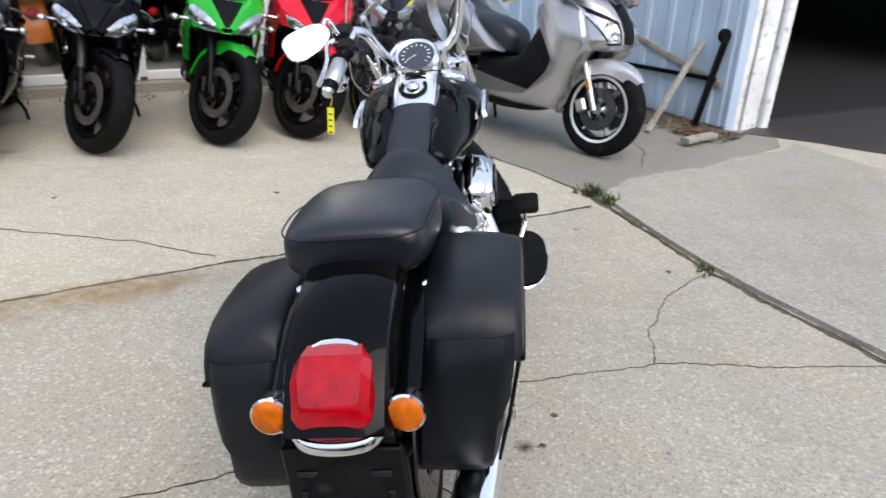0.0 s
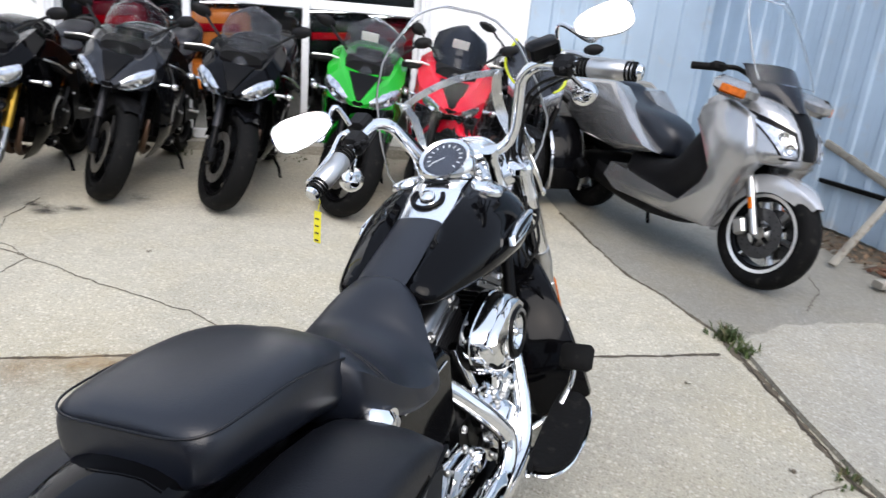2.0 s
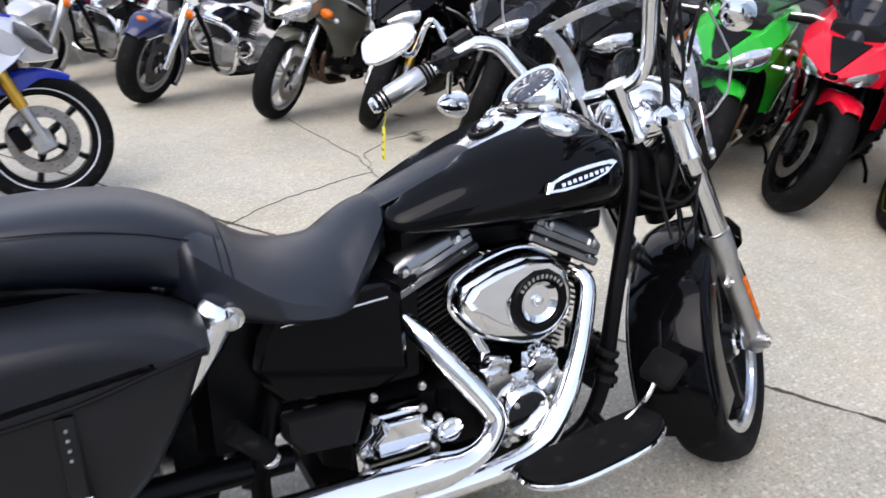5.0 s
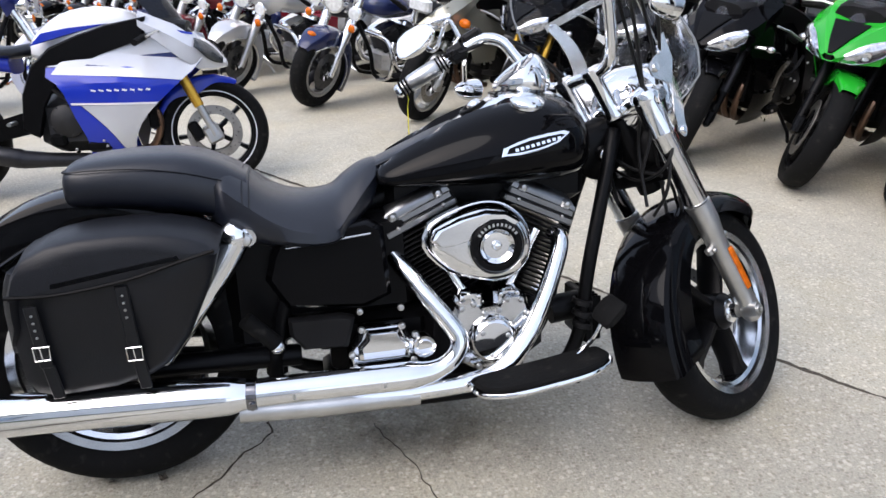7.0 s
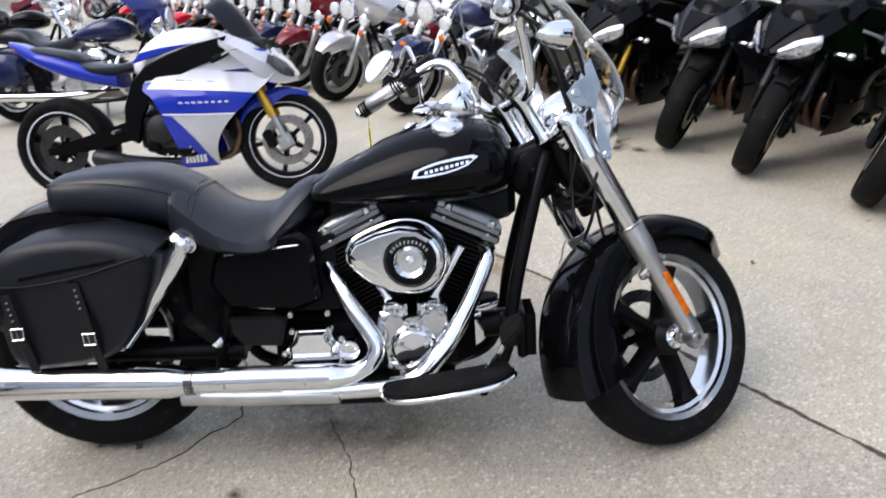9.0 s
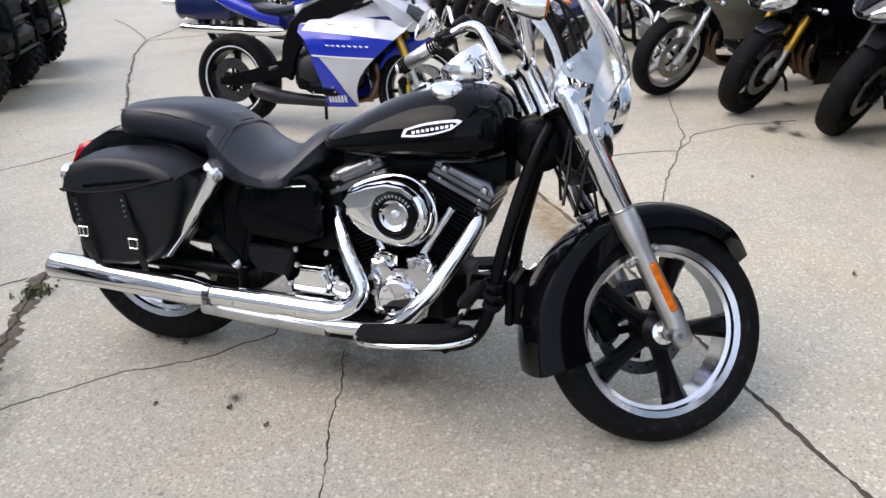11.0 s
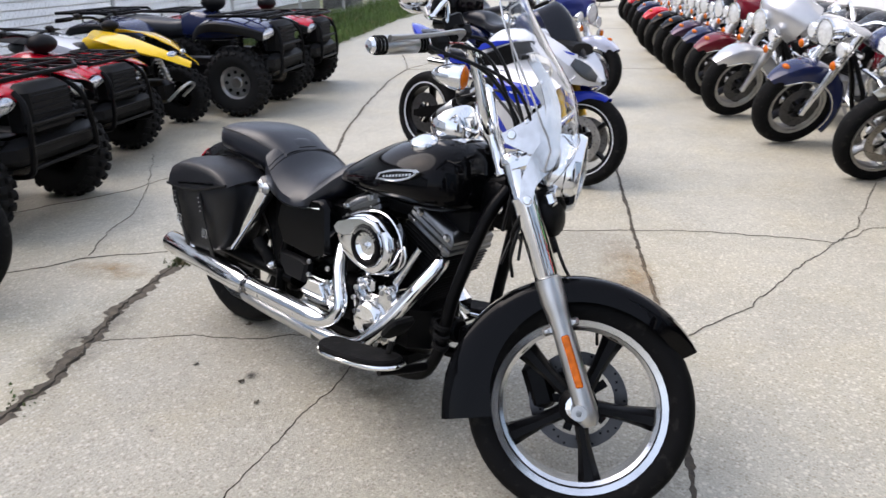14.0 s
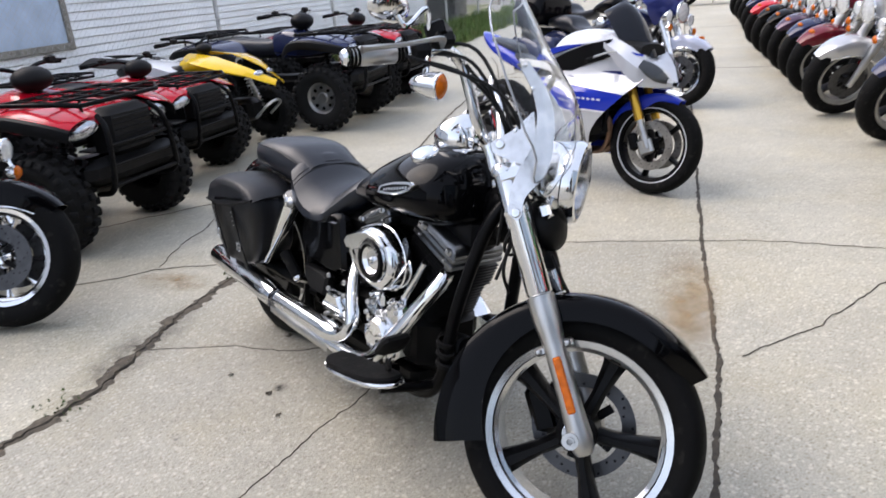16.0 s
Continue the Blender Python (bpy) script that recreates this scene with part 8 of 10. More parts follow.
    geo.box((0, -0.2, 0.91), (0.08, 0.02, 0.03), 0.006)
    P("tail_lamp", geo, RED_LENS, "", cowl)
    # handlebars
    for s in (-1, 1):
        z0 = 0.9 if not naked else 0.93
        geo = Geo()
        geo.tube([(s * 0.1, 0.02, z0), (s * 0.2, -0.02, z0 + 0.005), (s * 0.22, -0.03, z0 + 0.003)], 0.011, 8)
        F("clip_on", geo, SATIN_BLACK)
        geo = Geo()
        geo.tube([(s * 0.22, -0.03, z0 + 0.003), (s * 0.345, -0.085, z0 - 0.012)], 0.017, 10)
        F("grip", geo, RUBBER)
        geo = Geo()
        geo.tube([(s * 0.2, 0.05, z0), (s * 0.28, 0.035, z0), (s * 0.36, -0.02, z0 - 0.012)], 0.0065, 7)
        F("lever", geo, DULL_METAL)
    geo = Geo()
    geo.box((0, 0.03, 0.885), (0.25, 0.07, 0.03), 0.01)
    F("top_clamp", geo, SATIN_BLACK)
    geo = Geo()
    geo.box((0, 1.2, 0.93), (0.16, 0.03, 0.09), 0.012, None)
    P("instruments", geo, BLACK_PLASTIC)
    if naked:
        n = P("headlight_body", hull([(1.16, 0.09, 0.8, 0.98, 0), (1.3, 0.13, 0.75, 0.93, 0), (1.42, 0.09, 0.74, 0.84, 0), (1.47, 0.04, 0.75, 0.8, 0)], 3, 18, 3), BLACK_PLASTIC, "black headlight housing")
        for s in (-1, 1):
            inner = curve([(s * 0.006, 1.495, 0.795), (s * 0.018, 1.39, 0.89), (s * 0.04, 1.28, 0.955), (s * 0.09, 1.17, 1.03)], 4)
            outer = curve([(s * 0.05, 1.485, 0.8), (s * 0.16, 1.38, 0.865), (s * 0.19, 1.25, 0.96), (s * 0.14, 1.15, 1.07)], 4)
            P("wing_panel", Geo().grid([[p.lerp(q, k / 4) for k in range(5)] for p, q in zip(inner, outer)], thick=0.008), fair, "dark angular wing over the headlight", n)
            geo = Geo()
            geo.tube([q + Vector((0, 0.004, 0.004)) for q in outer[2:]], 0.0105, 6, flat=0.6)
            P("lime_edge", geo, LIME, "lime yellow edge", n)
            top, low = [Vector((s * 0.035, 1.483, 0.79)), Vector((s * 0.165, 1.39, 0.862))], [Vector((s * 0.05, 1.468, 0.72)), Vector((s * 0.15, 1.39, 0.775))]
            rows = [[top[0].lerp(top[1], k / 5).lerp(low[0].lerp(low[1], k / 5), v) + Vector((0, 0.012 * math.sin(math.pi * v), 0)) for k in range(6)] for v in (0, 0.25, 0.5, 0.75, 1)]
            P("headlight", Geo().grid(rows, thick=0.012), LAMP_WHITE, "large slanted headlight", n)
            geo = Geo()
            geo.plate([(1.22, 0.88), (1.28, 0.74), (1.17, 0.55), (1.02, 0.6), (0.96, 0.78)], s * 0.19 - 0.02, s * 0.19 + 0.02, "yz", 0.015)
            P("side_shroud", geo, fair, "angular dark side shroud")
        geo = Geo()
        geo.grid([[(w * u, y - 0.05 * u * u, z) for u in (-1, -0.5, 0, 0.5, 1)] for y, z, w in ((1.38, 0.9, 0.06), (1.3, 0.99, 0.095), (1.2, 1.07, 0.09), (1.15, 1.11, 0.05))], thick=0.004)
        P("fly_screen", geo, SMOKE, "small dark fly screen")
    else:
        shape = lambda q: (q[0] * wide, q[1], q[2] - drop * min(1.0, max(0.0, (q[1] - 1.05) / 0.3)))
        n = P("upper_fairing", nose_geo(shape), nose or fair, "pointed angular upper fairing", smooth=28)
        for s in (-1, 1):
            nose_lamp(P, n, s, shape, lamp_u, lamp_v, black_lamps)
        geo = Geo()
        geo.loft([[shape(q) for q in ring] for ring in ([(-0.01, 1.497, 0.775), (0.01, 1.497, 0.775), (0.014, 1.495, 0.735), (-0.014, 1.495, 0.735)], [(-0.045, 1.44, 0.842), (0.045, 1.44, 0.842), (0.03, 1.46, 0.722), (-0.03, 1.46, 0.722)], [(-0.08, 1.36, 0.903), (0.08, 1.36, 0.903), (0.03, 1.39, 0.72), (-0.03, 1.39, 0.72)])])
        if not plain_nose:
            P("air_intake", geo, SATIN_BLACK, "dark central air intake", n)
        rows = []
        for k in range(11):
            t = k / 10
            y, z = 1.345 - 0.27 * t, 0.9 - drop + (0.255 + drop) * math.sin(t * 1.4)
            w = wide * float(np.interp(t, (0, 0.2, 0.5, 0.8, 0.95, 1), (0.075, 0.125, 0.15, 0.135, 0.095, 0.05)))
            rows.append([(w * u, y - 0.09 * u * u, z - 0.05 * u * u) for u in (j / 5 - 1 for j in range(11))])
        geo = Geo()
        geo.grid(rows, thick=0.003)
        glass = P("windscreen", geo, screen or SMOKE, "tinted bubble windscreen")
        if sticker:
            geo = Geo()
            geo.box((0, 0, 0), (0.095, 0.003, 0.065), 0.001, Matrix.Translation((0.01, 1.305, 1.045)) @ pose(0, 0, 0, -40, 0, 0))
            P("price_sticker", geo, PAPER, "small white price card", glass)
        P("cockpit_panel", hull([(1.08, 0.1, 0.82, 0.92, 0), (1.2, 0.15, 0.78, 0.935, 0), (1.32, 0.12, 0.8, 0.905, 0)], 2, 14, 3), BLACK_PLASTIC, "black inner cockpit panel")
        for s in (-1, 1):
            if panels:
                for v0, v1, u0, u1, mat, word in panels:
                    P("side_fairing", side_skin(s, v0, v1, u0, u1, edges=edges), mat, word, smooth=30)
            else:
                P("side_fairing", side_skin(s, 0, 0.66), fair, "sculpted side fairing", smooth=30)
                if lower:
                    P("belly_pan", side_skin(s, 0.68, 1), belly or lower, "lower belly fairing", smooth=30)
            for v0, v1, u0, u1, dv, mat in stripes:
                P("stripe", side_skin(s, v0, v1, u0, u1, dv, 0.003, 0.002, edges), mat, "slanted painted stripe", smooth=30)
            geo = Geo()
            geo.tube([(s * 0.2, 1.24, 0.7), (s * 0.26, 1.22, 0.7)], 0.008, 6)
            geo.ball((s * 0.28, 1.225, 0.7), (0.028, 0.02, 0.018), 10, 6)
            if mirrors:
                P("turn_signal", geo, LAMP_WHITE, "small clear turn signal")
    if mirrors:
        mirror_pair(P, (0.13, 1.28, 0.95), (0.255, 1.16, 1.05) if not naked else (0.3, 1.18, 1.1), BLACK_PLASTIC, size=(0.062, 0.02, 0.034))
    geo = Geo()
    geo.tube([(-0.12, 0.62, 0.24), (-0.2, 0.56, 0.1), (-0.235, 0.54, -0.028)], 0.011, 8)
    P("side_stand", geo, SATIN_BLACK)
    return bike


CAST_DARK = material("dark_engine_cast", (0.018, 0.018, 0.019), 0.5, 0.4, vary=0.25, scale=15, bump=0.2, bump_scale=120)
HEAT_STEEL = material("heat_tinted_steel", (0.16, 0.1, 0.07), 0.4, 0.9, vary=0.3, scale=10)
DARK_LENS = material("dark_lens", (0.1, 0.11, 0.12), 0.05, trans=0.6, vary=0)


def touring_bike(m, label, fender, tank, fairing=None, kind="lamps", bags=True, trunk=False, steer=18, spokes=False, bag_mat=None, screen="clear", group="motorcycles on the lot", lamp=True, trunk_mat=None):
    """A heavy cruiser: big fenders, chrome fork and lamps; a wing-shaped fairing or a clear screen."""
    bike = thing("touring_motorcycle", m, label, "motorcycle", group)
    wb, R = 1.6, 0.31
    fork = steer_frame(26, steer, wb + 0.15)
    P = lambda name, geo, mat, label="", parent=None, smooth=40: part(name, geo, mat, parent or bike, label, smooth)
    F = lambda name, geo, mat, label="", parent=None: part(name, geo.turned(fork), mat, parent or bike, label)
    hub = (0, 0.005, 0.345)
    wheel(bike, "front_wheel", hub, R, 0.13, 0.21, 9 if spokes else 5, (RUBBER, CHROME if spokes else CAST_METAL, CHROME if spokes else DARK_METAL), frame=fork, disc=(-0.065, 0.065), spoke_w=(0.02, 0.025) if spokes else (0.04, 0.06))
    wheel(bike, "rear_wheel", (0, 0, 0.312), 0.312, 0.14, 0.21, 5, (RUBBER, RIM_POLISH, DULL_METAL), disc=(0.07,))
    guard = F("front_fender", fender_geo(hub, (16, 198), lambda t: 0.335, lambda t: 0.088 * min(1, 0.45 + 4 * t), lambda t: 0.09 + 0.045 * math.sin(math.pi * min(1, 1.2 * t)), 26), fender, "deep painted front mudguard")
    geo = Geo()
    for s in (-1, 1):
        line = [(s * 0.09 * min(1, 0.45 + 4 * k / 20), (0.335 - 0.08 - 0.045 * math.sin(math.pi * min(1, 0.06 * k))) * math.cos(radians(16 + 182 * k / 20)), 0.345 + (0.335 - 0.08 - 0.045 * math.sin(math.pi * min(1, 0.06 * k))) * math.sin(radians(16 + 182 * k / 20))) for k in range(21)]
        geo.tube(line, 0.006, 5)
    geo.tube([(-0.045, 0.27, 0.45), (0, 0.3, 0.458), (0.045, 0.27, 0.45)], 0.01, 6)
    F("fender_trim", geo, CHROME, "bright fender trim", guard)
    if lamp:
        geo = Geo()
        a = radians(40)
        geo.ball((0, 0.335 * math.cos(a) + 0.005, 0.345 + 0.335 * math.sin(a)), (0.04, 0.026, 0.02), 12, 6)
        F("fender_lamp", geo, AMBER, "orange lamp on the fender tip", guard)
    for s in (-1, 1):
        x = 0.118 * s
        geo = Geo()
        geo.tube([(x, 0.0, 0.32), (x, 0.0, 0.62)], [0.024, 0.03], 14)
        geo.tube([(x, 0.0, 0.6), (x, 0.0, 0.95)], 0.036, 14)
        F("fork_leg", geo, CHROME if spokes or fairing is None else DULL_METAL, "bright covered fork leg")
        geo = Geo()
        geo.tube(curve([(s * 0.05, -0.02, 1.0), (s * 0.14, -0.02, 1.06), (s * 0.24, -0.06, 1.08), (s * 0.3, -0.12, 1.06)], 4), 0.013, 9)
        F("handlebar", geo, CHROME)
        geo = Geo()
        geo.tube([(s * 0.29, -0.11, 1.062), (s * 0.4, -0.22, 1.03)], 0.018, 10)
        F("grip", geo, RUBBER)
        # passing lamp and signal
        geo = Geo()
        c = Vector((s * 0.185, 0.1, 0.83))
        way = Vector((0, 0.9, -0.44))
        geo.lathe([(0.0005, -0.06), (0.035, -0.05), (0.053, -0.01), (0.056, 0.02), (0.05, 0.026)], c, way, 20)
        shell = F("passing_lamp", geo, CHROME, "small chrome passing lamp")
        geo = Geo()
        geo.lathe([(0.05, 0.022), (0.03, 0.03), (0.0005, 0.032)], c, way, 18)
        F("lamp_glass", geo, LAMP_FACE, "", shell)
        sc = c + Vector((s * 0.02, 0.0, -0.11))
        geo = Geo()
        geo.lathe([(0.0005, -0.04), (0.025, -0.03), (0.033, 0.0), (0.033, 0.012)], sc, way, 16)
        sig = F("turn_signal", geo, CHROME)
        geo = Geo()
        geo.lathe([(0.032, 0.01), (0.02, 0.022), (0.0005, 0.024)], sc, way, 14)
        F("amber_lens", geo, AMBER, "", sig)
        geo = Geo()
        geo.tube([(s * 0.05, 0.03, 0.82), c], 0.012, 8)
        geo.tube([c, sc], 0.009, 6)
        F("lamp_bracket", geo, CHROME)
    way = Vector((0, 0.9, -0.44))
    c = Vector((0, 0.12, 0.88))
    geo = Geo()
    geo.lathe([(0.0005, -0.1), (0.06, -0.09), (0.09, -0.03), (0.095, 0.03), (0.1, 0.036), (0.098, 0.05), (0.085, 0.05)], c, way, 28)
    head = F("headlight", geo, CHROME, "round chrome headlight")
    geo = Geo()
    geo.lathe([(0.086, 0.046), (0.05, 0.056), (0.0005, 0.06)], c, way, 24)
    F("headlight_glass", geo, LAMP_FACE, "pale headlight glass", head)
    geo = Geo()
    geo.box((0, 0.06, 0.93), (0.26, 0.1, 0.06), 0.025)
    F("nacelle", geo, CHROME)
    if fairing is not None:
        # wing-shaped fairing round the headlight, open at the back
        rows = []
        for k in range(13):
            t = k / 12
            a = 0.86 + 0.36 * t
            w = float(np.interp(t, (0, 0.2, 0.5, 0.75, 0.92, 1), (0.16, 0.27, 0.34, 0.35, 0.3, 0.26)))
            f0 = float(np.interp(t, (0, 0.4, 0.8, 1), (0.13, 0.19, 0.15, 0.1)))
            row = []
            for j in range(15):
                u = j / 7 - 1
                dip = 0.05 * math.cos(u * math.pi) * (1 if t > 0.9 else 0)
                row.append((w * u, f0 - 0.16 * u * u - 0.03 * abs(u) ** 3, a - 0.04 * u * u + dip * 0.4))
            rows.append(row)
        geo = Geo()
        geo.grid(rows, thick=0.006)
        F("wing_fairing", geo, fairing, "wing-shaped painted fairing")
        rows = []
        for k in range(9):
            t = k / 8
            a = 1.2 + 0.22 * t
            w = 0.26 * (1 - 0.3 * t * t) * (1 if t < 0.85 else 0.9)
            rows.append([(w * u, 0.1 - 0.1 * t - 0.12 * u * u, a - 0.03 * u * u + 0.018 * math.cos(u * 6.28) * t) for u in (j / 6 - 1 for j in range(13))])
        geo = Geo()
        geo.grid(rows, thick=0.004)
        F("windscreen", geo, fairing if screen == "painted" else SMOKE if screen == "smoke" else CLEAR, "tall windscreen")
    elif screen:
        rows = []
        for k in range(9):
            t = k / 8
            a = 0.98 + 0.45 * t
            w = 0.25 * (1 - 0.35 * t * t)
            rows.append([(w * u, 0.16 - 0.06 * t - 0.1 * u * u, a) for u in (j / 6 - 1 for j in range(13))])
        geo = Geo()
        geo.grid(rows, thick=0.004)
        F("windscreen", geo, CLEAR, "clear touring windscreen").visible_shadow = False
    # body
    P("fuel_tank", hull([(0.62, 0.06, 0.68, 0.74, 0), (0.72, 0.12, 0.67, 0.8, 0), (0.9, 0.175, 0.66, 0.87, 0), (1.05, 0.175, 0.67, 0.88, 0), (1.15, 0.12, 0.7, 0.83, 0), (1.18, 0.05, 0.74, 0.79, 0)], 3, 22, 2.4), tank, "rounded painted fuel tank")
    P("saddle", hull([(-0.1, 0.12, 0.71, 0.8, 0), (0.1, 0.15, 0.67, 0.83, 0), (0.24, 0.14, 0.64, 0.81, 0), (0.32, 0.16, 0.6, 0.73, 0), (0.46, 0.17, 0.59, 0.7, 0), (0.6, 0.11, 0.62, 0.73, 0), (0.7, 0.05, 0.69, 0.75, 0)], 3, 18, 3), SEAT_VINYL, "black stepped saddle")
    P("rear_fender", fender_geo((0, 0, 0.312), (45, 190), lambda t: 0.36, lambda t: 0.1, lambda t: 0.1, 20), tank, "painted rear mudguard")
    geo = Geo()
    geo.ball((0, -0.37, 0.5), (0.05, 0.035, 0.04), 12, 8)
    P("tail_lamp", geo, RED_LENS)
    geo = Geo()
    geo.box((0, 0.85, 0.31), (0.26, 0.36, 0.24), 0.06)
    geo.box((0, 0.6, 0.3), (0.24, 0.24, 0.2), 0.05)
    case = P("engine", geo, CAST_METAL, "grey engine case")
    for y1 in (0.72, 1.0):
        top, base = Vector((0, y1, 0.62)), Vector((0, 0.86, 0.3))
        w = (top - base).normalized()
        mm = Matrix((Vector((1, 0, 0)), Vector((0, w.z, -w.y)), w)).transposed().to_4x4()
        mm.translation = base
        fins = Geo()
        for k in range(8):
            fins.box((0, 0, 0.12 + 0.02 * k), (0.18, 0.18, 0.009), 0.002, mm)
        geo = Geo()
        geo.lathe([(0.07, 0.1), (0.07, 0.3)], mm @ Vector((0, 0, 0)), w, 14)
        cyl = P("cylinder", geo, CAST_DARK, "finned cylinder", case)
        P("finning", fins, CAST_DARK, "", bike)["kind"] = "stuff"
        P("rocker_cover", Geo().box((0, 0, 0.31), (0.18, 0.18, 0.06), 0.015, mm), CHROME, "", cyl)
    for s in (-1, 1):
        geo = Geo()
        geo.lathe([(0.0005, 0.03), (0.06, 0.026), (0.085, 0.01), (0.09, -0.02)], (s * 0.15, 0.87, 0.53 if s > 0 else 0.32), (s, 0, 0), 24)
        P("round_cover", geo, CHROME, "round chrome engine cover", case)
        geo = Geo()
        geo.tube(curve([(s * 0.2, 1.02, 0.5), (s * 0.23, 1.05, 0.4), (s * 0.24, 0.95, 0.26), (s * 0.24, 0.6, 0.22), (s * 0.25, 0.2, 0.23), (s * 0.25, -0.4, 0.25)], 5), [0.025] * 12 + [0.042] * 14, 12)
        P("exhaust_pipe", geo, CHROME, "long chrome exhaust pipe")
        geo = Geo()
        geo.tube(curve([(s * 0.03, 1.3, 0.72), (s * 0.12, 1.2, 0.45), (s * 0.13, 1.1, 0.2), (s * 0.13, 0.6, 0.17), (s * 0.13, 0.35, 0.3)], 4), 0.018, 8)
        P("frame_tube", geo, SATIN_BLACK)
        geo = Geo()
        geo.tube(curve([(s * 0.13, 1.12, 0.2), (s * 0.3, 1.14, 0.26), (s * 0.34, 1.14, 0.42), (s * 0.26, 1.15, 0.55), (s * 0.06, 1.2, 0.58)], 5), 0.016, 9)
        P("engine_guard", geo, CHROME, "chrome tubular engine guard")
        geo = Geo()
        geo.box((s * 0.3, 0.95, 0.26), (0.12, 0.3, 0.02), 0.008)
        P("floorboard", geo, RUBBER)
        if bags:
            geo = Geo()
            rings = []
            for y, k in ((-0.42, 0.8), (-0.38, 0.97), (-0.1, 1.0), (0.12, 1.0), (0.2, 0.9), (0.23, 0.7)):
                rings.append([(s * (0.25 + dx * k), y, 0.46 + dz * k) for dx, dz in ((-0.07, -0.13), (0.05, -0.13), (0.085, -0.08), (0.09, 0.08), (0.06, 0.14), (-0.07, 0.14))])
            P("saddlebag", geo.loft(rings), bag_mat or tank, "hard saddlebag", smooth=50)
        m1 = Vector((s * 0.36, -0.1, 1.2))
        geo = Geo()
        geo.tube(curve([(s * 0.27, -0.08, 1.08), (s * 0.31, -0.08, 1.14), tuple(m1)], 4), 0.006, 7)
        stalk = F("mirror_stalk", geo, CHROME)
        geo = Geo()
        geo.ball(tuple(m1), (0.06, 0.018, 0.038), 14, 8)
        F("mirror", geo, CHROME, "chrome mirror", stalk)
    if trunk:
        box = P("trunk", hull([(-0.5, 0.2, 0.72, 1.0, 0), (-0.46, 0.25, 0.7, 1.03, 0), (-0.25, 0.27, 0.7, 1.04, 0), (-0.12, 0.25, 0.72, 1.02, 0), (-0.08, 0.2, 0.76, 0.98, 0)], 2, 18, 5), trunk_mat or tank, "large painted top trunk")
        geo = Geo()
        for x in (-0.14, -0.05, 0.05, 0.14):
            geo.tube([(x, -0.45, 1.04), (x, -0.42, 1.08), (x, -0.16, 1.08), (x, -0.13, 1.04)], 0.007, 6)
        geo.tube([(-0.18, -0.44, 1.08), (0.18, -0.44, 1.08), (0.18, -0.16, 1.08), (-0.18, -0.16, 1.08)], 0.008, 6, closed=True)
        P("luggage_rack", geo, CHROME, "chrome luggage rack", box)
        geo = Geo()
        geo.box((0, -0.505, 0.88), (0.34, 0.02, 0.07), 0.008)
        P("trunk_lamp", geo, RED_LENS, "", box)
    geo = Geo()
    geo.tube([(-0.14, 0.75, 0.17), (-0.22, 0.7, 0.06), (-0.27, 0.68, -0.028)], 0.013, 8)
    P("side_stand", geo, DULL_METAL)
    return bike


LAMP_FACE = material("pale_lamp_glass", (0.7, 0.72, 0.72), 0.12, 0.3, coat=0.8, vary=0.2, scale=50)


def knobby(c, radius, width, seg=40, rows=24):
    """An off-road tyre with rows of rubber blocks."""
    geo, body = Geo(), tyre_geo(c, radius - 0.012, width, radius * 0.5, seg)
    c = Vector(c)
    for k in range(rows):
        for j, (x, tilt) in enumerate(((-0.42, 50), (-0.16, 8), (0.12, -8), (0.4, -50))):
            a = 2 * math.pi * (k + (0.5 if j % 2 else 0)) / rows
            d = Vector((0, math.cos(a), math.sin(a)))
            r = radius - 0.014 if abs(x) < 0.3 else radius - 0.045
            m = Matrix.Translation(c + d * r + Vector((x * width, 0, 0))) @ Matrix.Rotation(a - math.pi / 2, 4, "X") @ Matrix.Rotation(radians(-tilt), 4, "Y")
            geo.box((0, 0, 0.006), (width * 0.2, radius * 0.13, 0.03), 0.004, m)
    return body, geo


